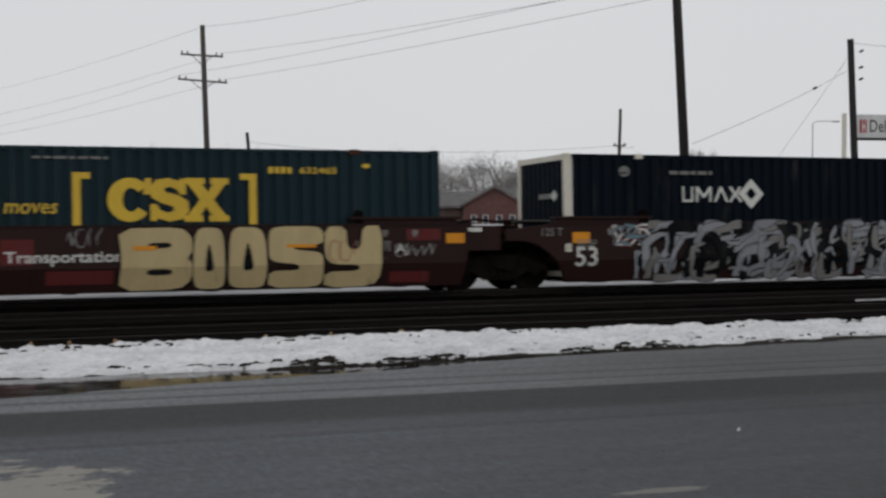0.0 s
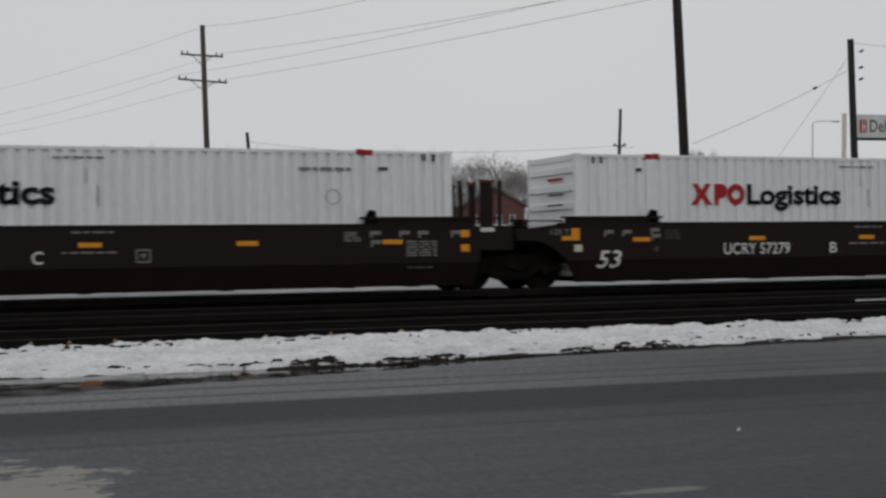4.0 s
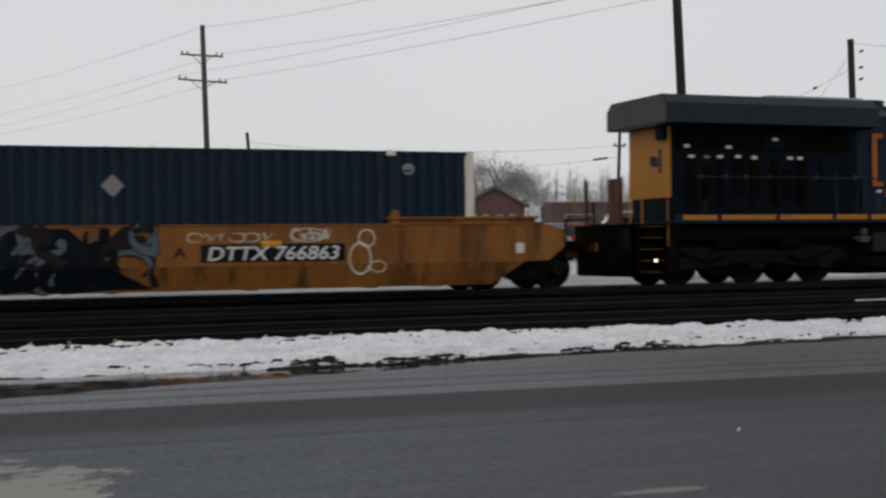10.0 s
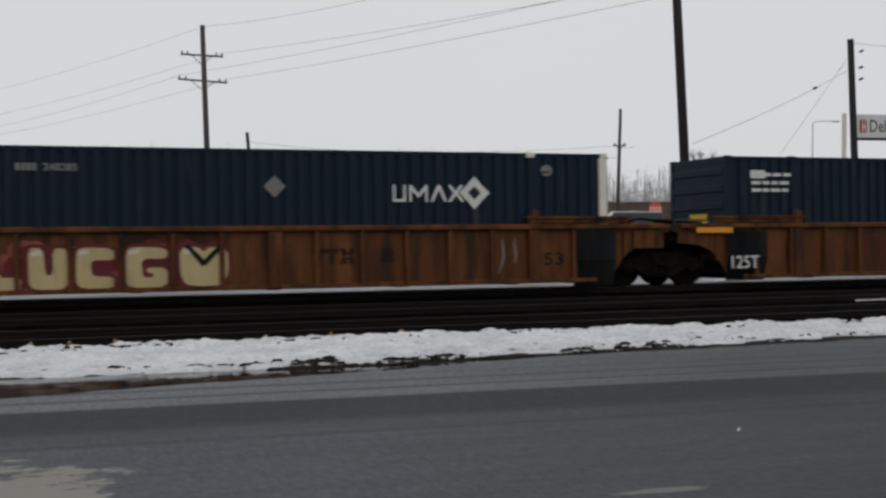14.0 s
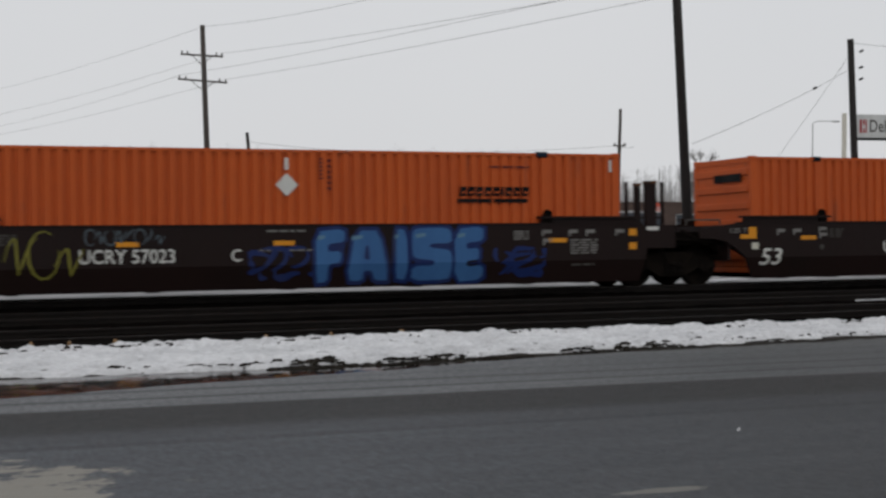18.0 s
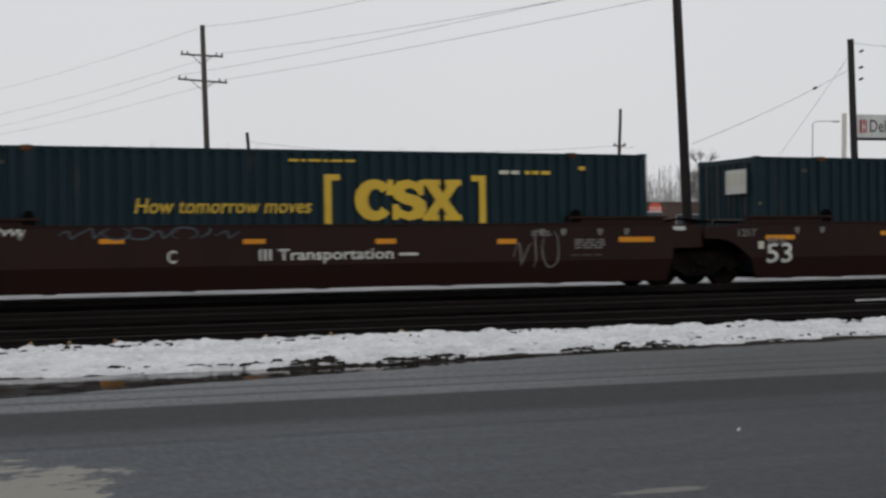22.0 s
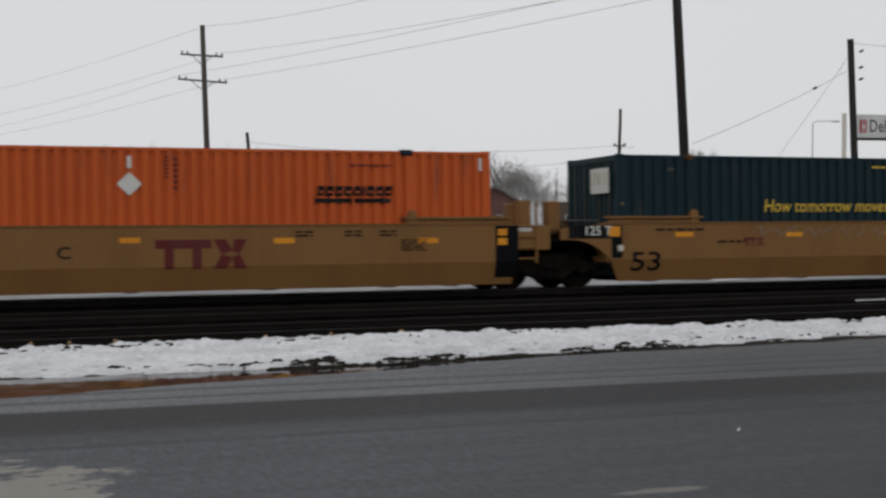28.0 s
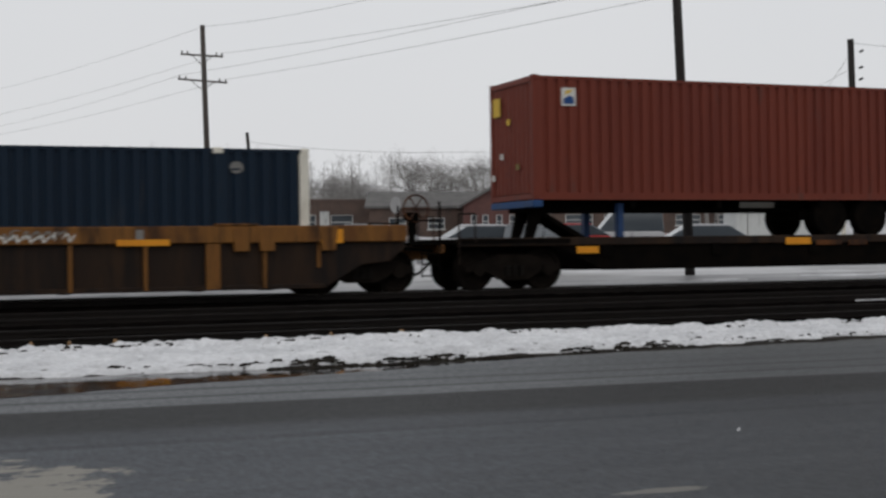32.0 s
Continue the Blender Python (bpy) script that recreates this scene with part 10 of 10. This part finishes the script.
word(CARS["UU"], "125T", -0.76, -0.22, 1.19, 1.38, -1.507, ASH, 0)
word(CARS["V"], "125T", -0.65, -0.12, 1.18, 1.35, -1.507, ASH, 0)
patch(CARS["V"], -0.08, 0.08, 0.87, 1.05, -1.506, PALE, "marking")
patch(CARS["UU"], -0.17, 0.01, 0.88, 1.06, -1.506, PALE, "marking")
# brown three-unit car with ring tags
brown_marks(CARS["X"], "UCRY 57389", "A", dx=-0.1)
ring_tag(CARS["X"])
brown_marks(CARS["Y"], "UCRY 57389", "C", dx=-0.02)
ring_tag(CARS["Y"])
brown_marks(CARS["Z"], "UCRY 57389", "B", dx=0.03)
ring_tag(CARS["Z"])
# tan three-unit car
word(CARS["AA"], "C", 6.58, 6.85, 0.85, 1.10, -1.507, COAL, 0)
trade_blocks(CARS["AA"], 8.53, 10.45, 0.61, 1.22, -1.506, WINE)
patch(CARS["AA"], 7.81, 8.23, 1.16, 1.27, -1.506, AMBER, "reflective_stripe")
patch(CARS["AA"], 11.03, 11.49, 1.12, 1.24, -1.506, AMBER, "reflective_stripe")
patch(CARS["AA"], 14.27, 14.77, 1.09, 1.21, -1.506, AMBER, "reflective_stripe")
tan_marks(CARS["AA"])
word(CARS["AB"], "53", 0.23, 1.03, 0.38, 0.84, -1.507, COAL, 0, bend=True)
word(CARS["AB"], "125 T", -0.96, -0.28, 1.23, 1.45, -1.512, CHALK, 0)
patch(CARS["AB"], 1.44, 1.93, 1.18, 1.29, -1.506, AMBER, "reflective_stripe")
patch(CARS["AB"], 4.59, 5.06, 1.16, 1.27, -1.506, AMBER, "reflective_stripe")
word(CARS["AB"], "A", 8.98, 9.20, 0.87, 1.11, -1.507, COAL, 0)
patch(CARS["AB"], 9.59, 12.79, 0.74, 1.10, -1.506, COAL, "black_panel")
word(CARS["AB"], "DTTX 767728", 9.77, 12.59, 0.78, 1.06, -1.51, CHALK, 0.2)
patch(CARS["AB"], 7.61, 8.05, 1.17, 1.28, -1.506, AMBER, "reflective_stripe")
patch(CARS["AB"], 10.87, 11.34, 1.13, 1.25, -1.506, AMBER, "reflective_stripe")
patch(CARS["AB"], 14.14, 14.62, 1.10, 1.22, -1.506, AMBER, "reflective_stripe")
tan_marks(CARS["AB"])
scribble(CARS["AB"], 3.64, 7.60, 1.13, 1.44, -1.508, ASH, 111, 8, 0.012)
trade_blocks(CARS["AB"], 3.36, 3.92, 0.94, 1.15, -1.506, WINE)
word(CARS["Z2"], "B", 16.31, 16.48, 0.99, 1.21, -1.507, COAL, 0)
tan_marks(CARS["Z2"])
patch(CARS["AB"], 17.32, 17.81, 1.24, 1.43, -1.506, AMBER, "reflective_stripe")
patch(CARS["AB"], 17.32, 17.80, 0.90, 1.22, -1.506, SOOT, "access_panel")
patch(CARS["Z2"], 11.01, 11.40, 1.21, 1.32, -1.506, AMBER, "reflective_stripe")
patch(CARS["Z2"], 13.96, 14.33, 1.18, 1.29, -1.506, AMBER, "reflective_stripe")
word(CARS["AA"], "53", 1.28, 2.14, 0.64, 1.02, -1.507, COAL, 0, bend=True)
# sooty ribbed three-unit car
word(CARS["AC"], "DTTX 728484", 2.63, 4.69, 0.43, 0.68, -1.386, ASH, 0.1)
word(CARS["AE"], "DTTX 728484", 2.64, 4.79, 0.36, 0.64, -1.386, ASH, 0.1)
word(CARS["AD"], "125-T", 0.94, 1.72, 0.43, 0.74, -1.386, ASH, 0)
word(CARS["AE"], "125-T", 0.88, 1.65, 0.41, 0.71, -1.386, ASH, 0)
word(CARS["AC"], "53", 8.39, 9.00, 0.40, 0.74, -1.386, GALV, 0)
word(CARS["AE"], "53", 8.60, 9.09, 0.40, 0.71, -1.386, GALV, 0)
patch(CARS["AD"], 8.11, 10.90, 0.29, 0.95, -1.384, COAL, "black_panel")
trade_blocks(CARS["AD"], 8.31, 10.56, 0.38, 0.83, -1.388, ASH)
stencils(CARS["AD"], 14.32, 14.81, 0.39, 0.88, -1.387, 4, ASH)
stencils(CARS["AC"], 14.30, 14.81, 0.41, 0.83, -1.387, 4, ASH)
patch(CARS["AC"], 12.39, 13.03, 1.12, 1.27, -1.538, AMBER, "reflective_stripe")
patch(CARS["AC"], 15.94, 16.08, 0.58, 0.77, -1.387, PALE, "marking")
patch(CARS["AC"], 15.35, 15.83, 0.65, 0.81, -1.387, AMBER, "reflective_stripe")
patch(CARS["AC"], 16.81, 17.38, 1.14, 1.40, -1.538, AMBER, "reflective_stripe")
patch(CARS["AD"], 12.53, 12.99, 1.14, 1.26, -1.538, AMBER, "reflective_stripe")
patch(CARS["AD"], 14.70, 14.91, 1.19, 1.40, -1.538, PALE, "marking")
patch(CARS["AE"], 6.61, 7.29, 1.12, 1.27, -1.538, AMBER, "reflective_stripe")
patch(CARS["AE"], 16.40, 16.81, 1.18, 1.39, -1.538, AMBER, "reflective_stripe")
scribble(CARS["AD"], 9.79, 12.11, 1.22, 1.45, -1.538, WINE, 112, 9, 0.015)
scribble(CARS["AE"], 8.71, 11.20, 1.16, 1.40, -1.538, CHALK, 113, 10, 0.02)
scribble(CARS["AC"], 8.64, 10.53, 1.21, 1.45, -1.538, SOOT, 114, 10, 0.02)
patch(CARS["AE"], 16.32, 16.82, 1.12, 1.42, -1.538, AMBER, "reflective_stripe")
patch(CARS["AE"], 12.01, 13.09, 1.10, 1.23, -1.538, AMBER, "reflective_stripe")
scribble(CARS["AE"], 9.76, 11.04, 1.22, 1.45, -1.538, ASH, 115, 6, 0.02)
patch(CARS["AE"], 12.40, 12.56, 1.23, 1.43, -1.538, ASH, "marking")
# spine car at the tail
patch(CARS["AF"], 1.08, 1.66, 0.82, 0.98, -1.256, AMBER, "reflective_stripe")
patch(CARS["AF"], 6.90, 7.65, 0.97, 1.14, -1.256, AMBER, "reflective_stripe")
patch(CARS["AF"], 7.82, 8.60, 0.95, 1.07, -1.256, RUST, "stencil")
patch(CARS["AF"], 8.81, 9.38, 0.94, 1.07, -1.256, RUST, "stencil")


# ---- everything on rails runs with the train ----
def motions():
    times = [4.0 * i for i in range(9)]
    for ob, u in TRAIN:
        walk(ob, [(t, pose(u - gone(t), 0, 0, CANT)) for t in times])
    # wheels roll while their car is near the road crossing, before and after it they only travel
    for ob, x, r in SPIN:
        car = ob.parent.parent
        u = dict(TRAIN)[car] + ob.parent.matrix_basis.translation.x + x
        first = max(0.0, (u - 30.0) / 21.3)
        rows = [(0.0, 0.0)] if first > 0.02 else []
        begin = frame(first)
        for f in range(begin, min(frame(32.0), begin + 50)):
            t = (f - 1) / FPS
            rows.append((t, -(gone(t) - gone((begin - 1) / FPS)) / r))
        rows.append((32.0, rows[-1][1]))
        walk(ob, [(t, pose(x, 0, r, 0, math.degrees(a), 0)) for t, a in rows if t <= 32.0])


motions()
